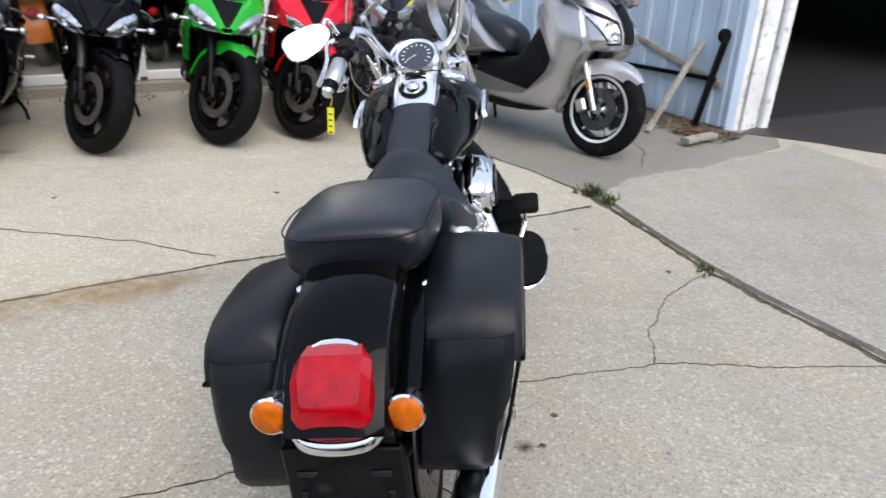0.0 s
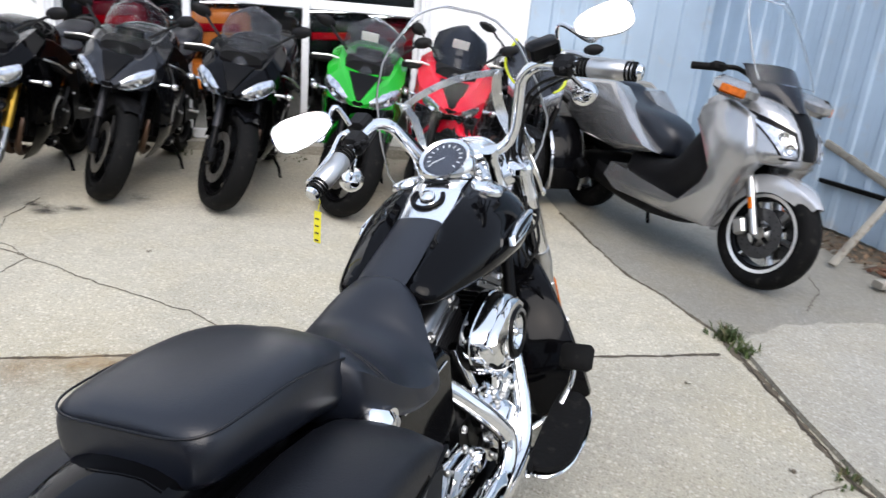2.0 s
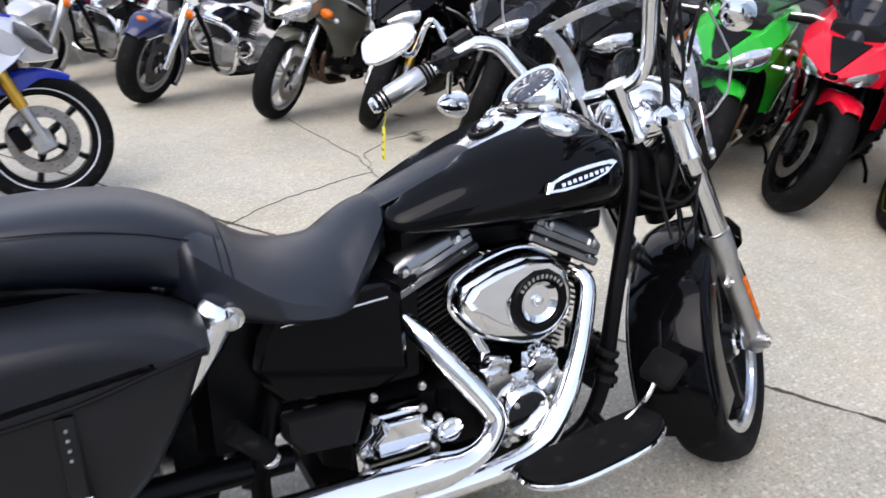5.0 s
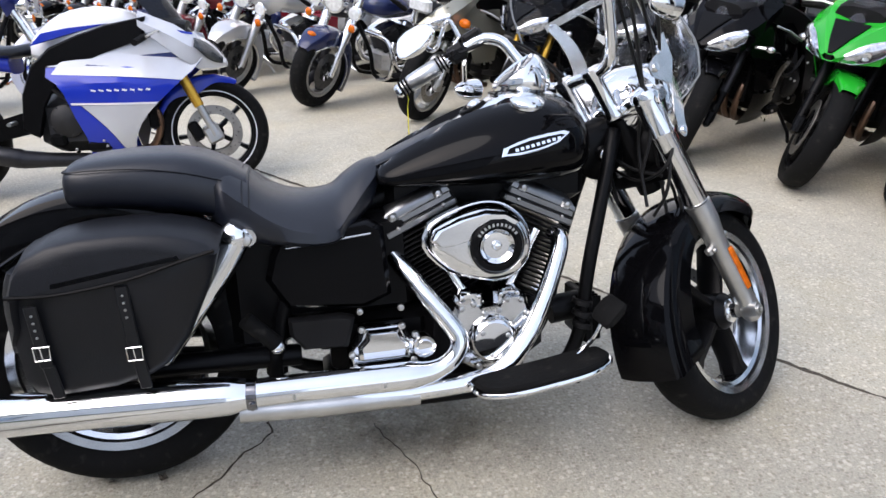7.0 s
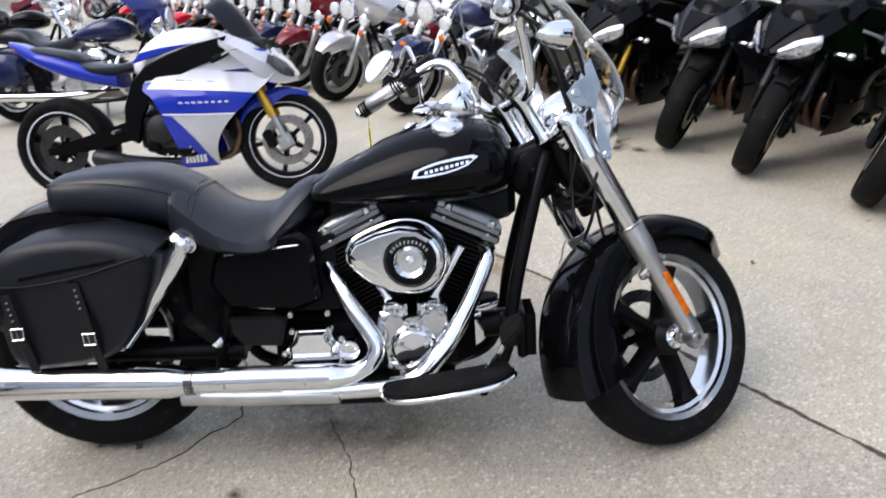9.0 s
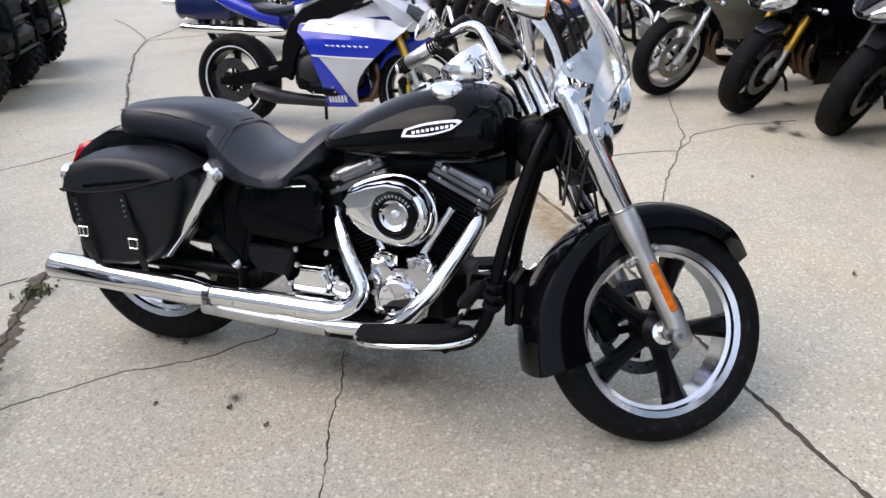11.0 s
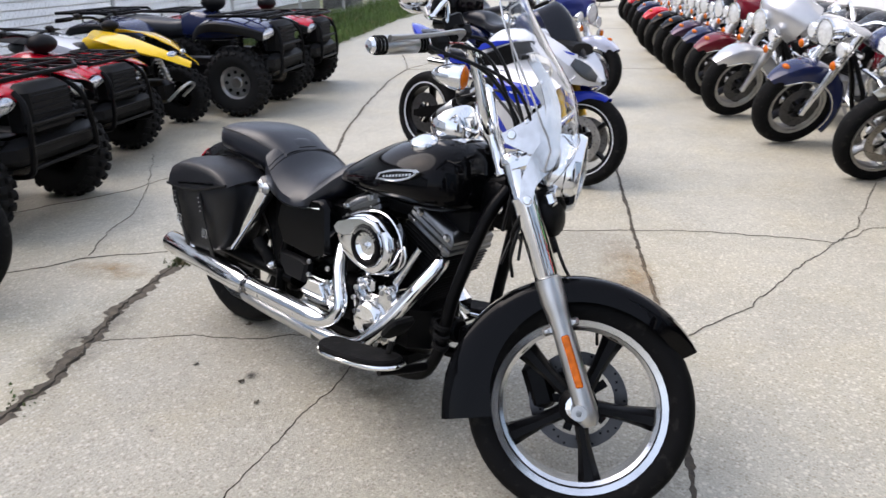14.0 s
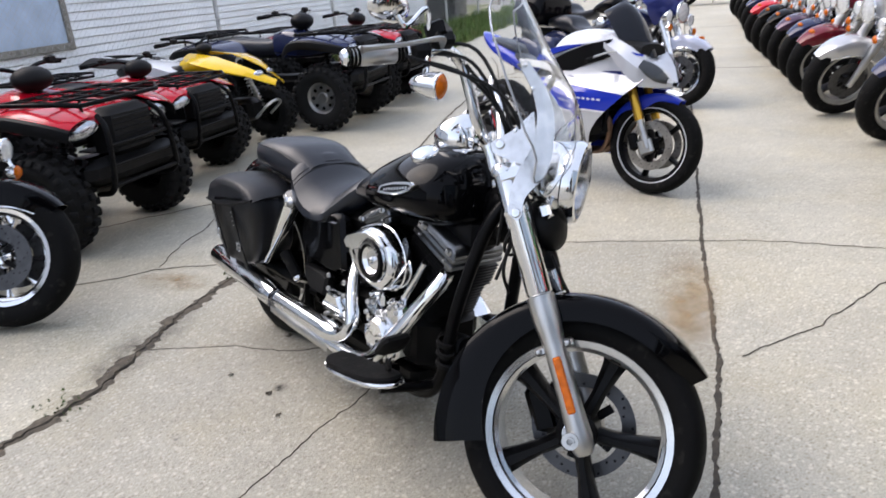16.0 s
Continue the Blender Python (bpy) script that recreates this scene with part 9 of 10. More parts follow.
def atv(m, label, plastic, sport=False, size=1.0, group="quad bikes in a row"):
    quad = thing("quad_bike", m @ Matrix.Scale(size, 4), label, "quad bike", group)
    P = lambda name, geo, mat, label="", parent=None, smooth=40: part(name, geo, mat, parent or quad, label, smooth)
    wb, track = 1.22, 0.4
    rf, wf = (0.29, 0.2) if not sport else (0.27, 0.17)
    rim_m = DULL_METAL if plastic == NAVY_PAINT else SATIN_BLACK
    tyre_f, tyre_r = [[geo.mesh("tyre") for geo in knobby((0, 0, 0), r, w)] for r, w in ((rf, wf), (0.3 if not sport else 0.26, 0.25))]
    for data in tyre_f + tyre_r:
        data.materials.append(RUBBER_DARK)
    for s in (-1, 1):
        for y, data, r in ((wb, tyre_f, rf), (0, tyre_r, 0.3 if not sport else 0.26)):
            t = part("wheel", data[0], RUBBER_DARK, quad, "knobby black tyre")
            t.location = (s * track, y, r)
            part("tread", data[1], RUBBER_DARK, t, "rows of rubber blocks")["kind"] = "stuff"
            geo = Geo()
            geo.lathe([(0.0005, 0.03), (0.04, 0.03), (0.05, 0.02), (r * 0.42, 0.03), (r * 0.5, 0.06), (r * 0.51, 0.07), (r * 0.51, -0.06)], (0, 0, 0), (s, 0, 0), 24)
            part("rim", geo, rim_m, t, "steel rim")
            slots = Geo()
            for k in range(8):
                a = 2 * math.pi * k / 8
                slots.lathe([(0.0005, 0.034), (0.016, 0.034), (0.016, 0.01)], (0, r * 0.31 * math.cos(a), r * 0.31 * math.sin(a)), (s, 0, 0), 8)
            part("rim_slots", slots, SATIN_BLACK, t)["kind"] = "stuff"
        geo = Geo()
        geo.tube([(s * 0.1, wb, 0.3), (s * (track - 0.08), wb, rf)], 0.018, 8)
        geo.tube([(s * 0.1, wb - 0.15, 0.28), (s * (track - 0.08), wb, rf - 0.03)], 0.014, 8)
        P("suspension_arm", geo, SATIN_BLACK)
        geo = Geo()
        geo.tube([(s * 0.26, wb, 0.34), (s * 0.17, wb - 0.05, 0.66)], 0.022, 10)
        for k in range(9):
            t = k / 8
            geo.lathe([(0.024, -0.006), (0.036, 0), (0.024, 0.006)], (s * (0.26 - 0.09 * t), wb - 0.05 * t, 0.36 + 0.26 * t), (s * -0.09, -0.05, 0.32), 12)
        P("spring", geo, DULL_METAL if sport else SATIN_BLACK, "coil spring damper")
    geo = Geo()
    geo.box((0, 0.6, 0.34), (0.3, 0.75, 0.22), 0.05)
    geo.box((0, wb - 0.02, 0.36), (0.24, 0.3, 0.2), 0.04)
    geo.tube([(-0.3, 0, 0.29), (0.3, 0, 0.29)], 0.04, 10)
    P("chassis", geo, SATIN_BLACK, "black engine and frame")
    P("seat", hull([(-0.12, 0.1, 0.7, 0.78, 0), (0.0, 0.15, 0.66, 0.82, 0), (0.3, 0.15, 0.62, 0.8, 0), (0.55, 0.12, 0.62, 0.78, 0), (0.68, 0.09, 0.66, 0.83, 0)], 3, 18, 3), SEAT_VINYL, "black seat")
    if not sport:
        P("hood", hull([(0.6, 0.12, 0.62, 0.84, 0), (0.75, 0.17, 0.6, 0.87, 0), (0.95, 0.2, 0.6, 0.84, 0), (1.2, 0.22, 0.62, 0.81, 0), (1.42, 0.24, 0.66, 0.77, 0), (1.5, 0.2, 0.68, 0.745, 0)], 3, 22, 3.2), plastic, "moulded front body panel")
    else:
        P("hood", hull([(0.62, 0.08, 0.7, 0.83, 0), (0.78, 0.12, 0.7, 0.87, 0), (0.98, 0.12, 0.7, 0.82, 0), (1.25, 0.09, 0.66, 0.74, 0), (1.46, 0.03, 0.62, 0.66, 0)], 3, 18, 2.2), plastic, "pointed front cowl")
    for s in (-1, 1):
        if sport:
            runs = ([(0.78, 0.1, 0.2, 0.87), (0.92, 0.11, 0.34, 0.855), (1.08, 0.12, 0.4, 0.83), (1.24, 0.11, 0.35, 0.775), (1.4, 0.09, 0.22, 0.71), (1.62, 0.03, 0.07, 0.6)], [(0.32, 0.12, 0.22, 0.79), (0.16, 0.12, 0.35, 0.83), (-0.08, 0.12, 0.41, 0.86), (-0.3, 0.1, 0.36, 0.875), (-0.4, 0.08, 0.22, 0.875)])
        else:
            runs = ([(0.84, 0.16, 0.36, 0.7), (0.92, 0.17, 0.42, 0.77), (1.05, 0.18, 0.46, 0.805), (1.2, 0.2, 0.47, 0.8), (1.34, 0.22, 0.46, 0.775), (1.44, 0.24, 0.43, 0.745), (1.5, 0.26, 0.4, 0.72)], [(0.34, 0.14, 0.36, 0.68), (0.25, 0.15, 0.43, 0.755), (0.1, 0.16, 0.47, 0.79), (-0.1, 0.16, 0.47, 0.79), (-0.26, 0.16, 0.45, 0.77), (-0.36, 0.16, 0.4, 0.73)])
        for run in runs:
            rows, lip = [], []
            for y, x0, x1, z in (spread(run, 3) if not sport else run):
                rows.append([(s * (x0 + (x1 - x0) * u), y, z + 0.02 * (1 - u) - 0.022 * u ** 4) for u in (0, 0.25, 0.5, 0.75, 0.92, 1)])
                lip.append([(s * (x1 + dx), y, z - 0.02 - dz) for dx, dz in ((-0.012, -0.004), (0.014, 0.012), (0.02, 0.05), (0.012, 0.07))])
            geo = Geo()
            geo.grid(rows if s < 0 else [row[::-1] for row in rows], thick=0.006)
            guard = P("mudguard", geo, BLACK_PLASTIC if sport and rows[0][0][1] < 0.6 else plastic, "moulded mudguard over the tyre", smooth=12 if sport else 40)
            if sport:
                lift = [[(x * 0.9, y, z + 0.004) for x, y, z in row[2:5]] for row in rows[1:4]]
                P("graphic", Geo().grid(lift, thick=0.002), BLACK_PLASTIC, "dark graphic on the mudguard", guard)
            if not sport:
                geo = Geo()
                geo.grid(lip if s < 0 else [row[::-1] for row in lip], thick=0.006)
                P("flare", geo, BLACK_PLASTIC, "black flare along the mudguard", guard)
        geo = Geo()
        geo.box((s * 0.3, 0.62, 0.3), (0.2, 0.42, 0.02), 0.006)
        P("footwell", geo, BLACK_PLASTIC)
        lens(P, (s * (0.3 if not sport else 0.1), 1.475 if not sport else 1.48, 0.68 if not sport else 0.69), (0.095, 0.045, 0.045) if not sport else (0.05, 0.03, 0.03), (8, 14 * s, -28 * s), label="clear angular headlight")
        geo = Geo()
        geo.tube(curve([(s * 0.03, 0.8, 0.97), (s * 0.14, 0.79, 1.0), (s * 0.3, 0.72, 1.0)], 4), 0.012, 8)
        P("handlebar", geo, SATIN_BLACK)
        geo = Geo()
        geo.tube([(s * 0.29, 0.725, 1.0), (s * 0.41, 0.67, 0.99)], 0.018, 10)
        P("grip", geo, RUBBER)
        geo = Geo()
        geo.tube([(s * 0.26, 0.78, 1.01), (s * 0.4, 0.74, 1.0)], 0.007, 7)
        geo.box((s * 0.26, 0.76, 1.015), (0.07, 0.05, 0.05), 0.012)
        P("lever", geo, BLACK_PLASTIC)
    geo = Geo()
    geo.tube([(0, 0.95, 0.75), (0, 0.8, 0.97)], 0.03, 10)
    P("steering_column", geo, SATIN_BLACK)
    pod = Geo()
    pod.ball((0, 0.87, 0.925), (0.085, 0.07, 0.045) if sport else (0.13, 0.1, 0.075), 16, 10)
    P("meter_pod", pod, BLACK_PLASTIC, "black handlebar pod")
    if not sport:
        for y0, y1, z, w, nm in ((1.0, 1.5, 0.83, 0.38, "front_rack"), (-0.42, 0.05, 0.86, 0.4, "rear_rack")):
            geo = Geo()
            geo.tube([(-w, y0, z), (w, y0, z), (w, y1 - 0.08, z), (w - 0.08, y1, z - 0.02), (-w + 0.08, y1, z - 0.02), (-w, y1 - 0.08, z)], 0.0125, 8, closed=True)
            rack = P(nm, geo, SATIN_BLACK, "black tubular cargo rack")
            for k in range(5):
                x = -w + 2 * w * (k + 1) / 6
                P("rack_bar", Geo().tube([(x, y0, z), (x, y1, z - 0.02)], 0.009, 6), SATIN_BLACK, "", rack)
            for k in range(2):
                y = y0 + (y1 - y0) * (k + 1) / 3
                P("rack_bar", Geo().tube([(-w, y, z - 0.004), (w, y, z - 0.004)], 0.009, 6), SATIN_BLACK, "", rack)
            for x in (-0.2, 0.2):
                P("rack_stay", Geo().tube([(x, y0 + 0.1, z), (x, y0 + 0.1, z - 0.1)], 0.009, 6), SATIN_BLACK, "", rack)
                P("rack_stay", Geo().tube([(x, y1 - 0.1, z), (x, y1 - 0.1, z - 0.14)], 0.009, 6), SATIN_BLACK, "", rack)
        geo = Geo()
        geo.tube(curve([(-0.24, 1.42, 0.3), (-0.26, 1.56, 0.34), (-0.24, 1.58, 0.55), (-0.22, 1.56, 0.68), (-0.2, 1.5, 0.74)], 4), 0.016, 8)
        geo.tube(curve([(0.24, 1.42, 0.3), (0.26, 1.56, 0.34), (0.24, 1.58, 0.55), (0.22, 1.56, 0.68), (0.2, 1.5, 0.74)], 4), 0.016, 8)
        for z in (0.36, 0.47, 0.58):
            geo.tube([(-0.25, 1.57, z), (0.25, 1.57, z)], 0.012, 8)
        P("brush_guard", geo, SATIN_BLACK, "black tubular brush guard")
        geo = Geo()
        geo.box((0, 1.465, 0.63), (0.38, 0.16, 0.28), 0.04)
        for k in range(6):
            geo.box((0, 1.546, 0.55 + 0.032 * k), (0.28, 0.012, 0.01), 0.003)
        P("grille", geo, BLACK_PLASTIC, "black slatted grille")
        P("skid_bumper", Geo().box((0, 1.47, 0.44), (0.74, 0.14, 0.16), 0.05), BLACK_PLASTIC, "black plastic front bumper")
    else:
        geo = Geo()
        geo.tube(curve([(-0.12, 1.4, 0.3), (-0.12, 1.52, 0.4), (0, 1.55, 0.44), (0.12, 1.52, 0.4), (0.12, 1.4, 0.3)], 4), 0.013, 8)
        P("front_bumper", geo, DULL_METAL)
        geo = Geo()
        geo.plate([(0.1, 0.72), (0.5, 0.66), (0.62, 0.74), (0.45, 0.8), (0.15, 0.84)], -0.2, 0.2, "yz", 0.02)
        P("side_panel", geo, WHITE_PAINT, "white side panel")
    return quad


RUBBER_DARK = material("off_road_rubber", (0.006, 0.006, 0.006), 0.8, spec=0.3, vary=0.3, scale=12, bump=0.3, bump_scale=70)


SCOOTER_SILVER = paint("warm_silver_paint", (0.36, 0.36, 0.36), 0.75)


def scooter(m):
    s_bike = thing("maxi_scooter", m, "silver maxi scooter with white-banded wheels and tall screen", "scooter")
    P = lambda name, geo, mat, label="", parent=None, smooth=40: part(name, geo, mat, parent or s_bike, label, smooth)
    wb = 1.55
    fork = steer_frame(27, 4, wb + 0.1)
    F = lambda name, geo, mat, label="", parent=None: part(name, geo.turned(fork), mat, parent or s_bike, label)
    hub = (0, 0.035, 0.31)
    w = wheel(s_bike, "front_wheel", hub, 0.285, 0.12, 0.19, 6, (RUBBER, SATIN_BLACK, DULL_METAL), frame=fork, disc=(0.06, -0.06), lip=0.022, spoke_w=(0.025, 0.03))
    wheel(s_bike, "rear_wheel", (0, 0, 0.27), 0.27, 0.15, 0.17, 5, (RUBBER, SATIN_BLACK, DULL_METAL), lip=0.022)
    for s in (-1, 1):
        geo = Geo()
        geo.lathe([(0.186, s * 0.046), (0.203, s * 0.05), (0.203, s * 0.054), (0.186, s * 0.05)], hub, (1, 0, 0), 48, closed=True)
        part("rim_band", geo.turned(fork), WHITE_BAND, w, "white band round the rim")
    F("front_fender", fender_geo(hub, (14, 168), lambda t: 0.305, lambda t: 0.085 * min(1, 0.3 + 4 * t), lambda t: 0.07 + 0.03 * math.sin(math.pi * t), 24), SILVER_PAINT, "silver front mudguard")
    for s in (-1, 1):
        geo = Geo()
        geo.tube([(0.1 * s, 0.035, 0.3), (0.1 * s, 0.035, 0.66)], 0.02, 12)
        leg = F("fork_leg", geo, DULL_METAL, "alloy fork leg")
        geo = Geo()
        geo.box((0.122 * s, 0.04, 0.46), (0.01, 0.025, 0.06), 0.004)
        F("reflector", geo, AMBER, "amber reflector", leg)
        geo = Geo()
        geo.box((0.095 * s, -0.05, 0.36), (0.04, 0.07, 0.09), 0.012)
        F("brake_caliper", geo, DULL_METAL)
        geo = Geo()
        geo.tube(curve([(s * 0.05, 1.18, 1.03), (s * 0.15, 1.16, 1.06), (s * 0.25, 1.11, 1.045)], 4), 0.013, 8)
        P("handlebar", geo, SATIN_BLACK)
        geo = Geo()
        geo.tube([(s * 0.24, 1.12, 1.045), (s * 0.35, 1.05, 1.03)], 0.02, 10)
        geo.box((s * 0.24, 1.125, 1.05), (0.09, 0.06, 0.05), 0.014)
        P("grip", geo, RUBBER, "black grip and switch block")
        # mirror housing with signal
        turn = Matrix.Translation((s * 0.28, 1.32, 0.955)) @ pose(0, 0, 0, -8, 0, 10 * s)
        pod = P("signal_pod", Geo().box((0, 0, 0), (0.11, 0.25, 0.095), 0.032, turn), SCOOTER_SILVER, "silver mirror pod with an amber lamp")
        P("amber_lens", Geo().box((s * 0.05, 0.025, -0.006), (0.018, 0.15, 0.046), 0.008, turn), AMBER, "", pod)
        out = [(1.28, 0.915), (1.42, 0.85), (1.47, 0.73), (1.5, 0.64), (1.46, 0.595), (1.4, 0.48), (1.365, 0.36), (1.33, 0.25), (1.02, 0.235), (0.55, 0.24), (0.42, 0.3), (0.46, 0.395), (0.8, 0.352), (1.12, 0.315), (1.26, 0.45), (1.29, 0.54), (1.21, 0.66), (1.09, 0.79), (1.1, 0.86), (1.18, 0.905)]
        geo = Geo()
        geo.plate(out if s > 0 else out[::-1], *((0.1, 0.245) if s > 0 else (-0.245, -0.1)), "yz", 0.022)
        P("leg_shield", geo, SCOOTER_SILVER, "silver side body panel", smooth=50)
        out = [(0.8, 0.525), (0.45, 0.47), (0.05, 0.5), (-0.25, 0.64), (-0.36, 0.76), (-0.2, 0.84), (0.1, 0.865), (0.27, 0.868), (0.42, 0.77), (0.6, 0.64)]
        geo = Geo()
        rings = [[(s * x, 0.15 + (y - 0.15) * k, 0.66 + (z - 0.66) * k) for y, z in out] for x, k in ((0.08, 0.9), (0.18, 1.0), (0.21, 0.97), (0.228, 0.82))]
        P("tail_panel", geo.loft(rings), SCOOTER_SILVER, "silver tail panel", smooth=50)

    # front cowl, widest at the shoulders and pointed at the nose
    LEVELS = (0.635, 0.65, 0.69, 0.75, 0.82, 0.88, 0.92, 0.95, 0.965)

    def skin(x, z, lift=0.0):
        wide = float(np.interp(z, LEVELS, (0.18, 0.205, 0.218, 0.228, 0.238, 0.24, 0.228, 0.2, 0.17)))
        rear = float(np.interp(z, LEVELS, (1.42, 1.38, 1.3, 1.2, 1.13, 1.12, 1.17, 1.22, 1.25)))
        tip = float(np.interp(z, LEVELS, (1.56, 1.595, 1.63, 1.622, 1.585, 1.53, 1.475, 1.42, 1.38)))
        c = min(1.0, abs(x) / wide) ** 1.12
        y = rear + (tip - rear) * max(0.0, 1 - c * c) ** 0.45
        return Vector((x * (1 + lift * 4), y + lift, z)), wide

    def patch(corners, lift, n=7):
        """A sheet on the cowl between four (x, z) corners."""
        a, b, c, d = [Vector(p) for p in corners]
        if a.x > b.x:
            a, b, c, d = b, a, d, c
        rows = []
        for k in range(n):
            v = k / (n - 1)
            p0, p1 = a.lerp(d, v), b.lerp(c, v)
            rows.append([skin(*p0.lerp(p1, j / (n - 1)), lift)[0] for j in range(n)])
        return Geo().grid(rows, thick=0.012)

    rows = []
    for k in range(25):
        z = LEVELS[0] + (LEVELS[-1] - LEVELS[0]) * k / 24
        wide = skin(0, z)[1]
        rows.append([skin(wide * math.sin(radians(a)), z)[0] for a in range(90, -91, -6)])
    top = [Vector((p.x * 0.6, p.y - 0.1, 0.975)) for p in rows[-1]]
    foot = [Vector((p.x * 0.6, p.y - 0.08, 0.64)) for p in rows[0]]
    cowl = P("front_cowl", Geo().grid([foot] + rows + [top], thick=0.01), SCOOTER_SILVER, "silver front cowl drawn to a point")
    for s in (-1, 1):
        P("lamp_surround", patch([(s * 0.226, 0.885), (s * 0.068, 0.808), (s * 0.056, 0.683), (s * 0.125, 0.672)], 0.004), SATIN_BLACK, "dark headlight surround", cowl)
        body = P("headlight", patch([(s * 0.2, 0.842), (s * 0.088, 0.79), (s * 0.07, 0.7), (s * 0.122, 0.686)], 0.008), LAMP_WHITE, "large clear slanted headlight", cowl)
        for cx, cz in ((0.13, 0.775), (0.108, 0.725)):
            c0 = skin(s * cx, cz, 0.004)[0]
            geo = Geo()
            geo.lathe([(0.03, 0.012), (0.02, 0.004), (0.0, 0.002)], c0 + Vector((0, 0.004, 0)), (s * 0.5, 0.8, 0.2), 16)
            P("reflector_dish", geo, CHROME, "", body)
        P("glass", patch([(s * 0.202, 0.845), (s * 0.086, 0.793), (s * 0.068, 0.698), (s * 0.123, 0.684)], 0.016), GLASS, "", body).visible_shadow = False
    P("grille", patch([(-0.06, 0.925), (0.06, 0.925), (0.034, 0.69), (-0.034, 0.69)], 0.007), SATIN_BLACK, "dark centre strip")
    geo = Geo()
    rows = [[(w2 * u, 1.52 - 0.2 * t - 0.09 * u * u, 0.905 + 0.2 * t - 0.02 * u * u) for u in (j / 4 - 1 for j in range(9))] for t, w2 in ((0, 0.06), (0.3, 0.14), (0.6, 0.19), (1, 0.19))]
    geo.grid(rows, thick=0.004)
    P("dash_screen", geo, DARK_SCREEN, "dark lower screen")
    rows = [[(w2 * u, 1.46 - 0.28 * t - 0.09 * u * u, 1.02 + 0.4 * t) for u in (j / 5 - 1 for j in range(11))] for t, w2 in ((0, 0.2), (0.25, 0.21), (0.5, 0.2), (0.75, 0.18), (0.93, 0.15), (1, 0.1))]
    geo = Geo()
    geo.grid(rows, thick=0.004)
    tall = P("windscreen", geo, CLEAR, "tall clear windscreen")
    tall.visible_shadow = False
    edge = Geo().tube([row[0] for row in rows] + [row[-1] for row in rows[::-1]], 0.004, 6)
    P("screen_edge", edge, SCREEN_EDGE, "polished screen edge", tall)
    P("seat", hull([(-0.3, 0.1, 0.78, 0.84, 0), (-0.22, 0.14, 0.76, 0.88, 0), (0.0, 0.16, 0.72, 0.89, 0), (0.16, 0.17, 0.66, 0.875, 0), (0.24, 0.17, 0.62, 0.82, 0), (0.42, 0.175, 0.56, 0.765, 0), (0.6, 0.16, 0.52, 0.74, 0), (0.74, 0.12, 0.5, 0.69, 0), (0.8, 0.06, 0.52, 0.62, 0)], 3, 22, 3.6), SEAT_VINYL, "black two-step scooter seat")
    P("floor_tunnel", hull([(0.55, 0.16, 0.26, 0.52, 0), (0.75, 0.2, 0.26, 0.5, 0), (0.95, 0.21, 0.28, 0.56, 0), (1.06, 0.21, 0.3, 0.74, 0), (1.15, 0.21, 0.36, 0.86, 0), (1.3, 0.2, 0.5, 0.93, 0)], 3, 18, 3.5), BLACK_PLASTIC, "black footwell and tunnel")
    P("belly", hull([(0.2, 0.14, 0.2, 0.4, 0), (0.6, 0.2, 0.17, 0.3, 0), (1.0, 0.19, 0.18, 0.34, 0), (1.25, 0.1, 0.3, 0.5, 0)], 2, 16, 3), BLACK_PLASTIC)
    P("engine", hull([(-0.1, 0.1, 0.2, 0.36, 0), (0.1, 0.13, 0.2, 0.42, 0), (0.4, 0.13, 0.2, 0.45, 0), (0.5, 0.1, 0.25, 0.42, 0)], 2, 16, 3.5), SATIN_BLACK)
    geo = Geo()
    geo.lathe([(0.0, 0.0), (0.05, 0.0), (0.064, 0.03), (0.066, 0.42), (0.05, 0.5), (0.0, 0.5)], (0.2, -0.3, 0.4), (0, 0.95, -0.28), 20)
    P("muffler", geo, SATIN_BLACK, "black muffler")
    geo = Geo()
    geo.box((0, -0.37, 0.76), (0.22, 0.03, 0.06), 0.012)
    P("tail_lamp", geo, RED_LENS)
    geo = Geo()
    geo.tube([(-0.1, 0.5, 0.2), (-0.22, 0.45, -0.02)], 0.012, 8)
    P("side_stand", geo, SATIN_BLACK)


WHITE_BAND = material("white_rim", (0.7, 0.7, 0.69), 0.3, 0.4, vary=0.08, scale=12)


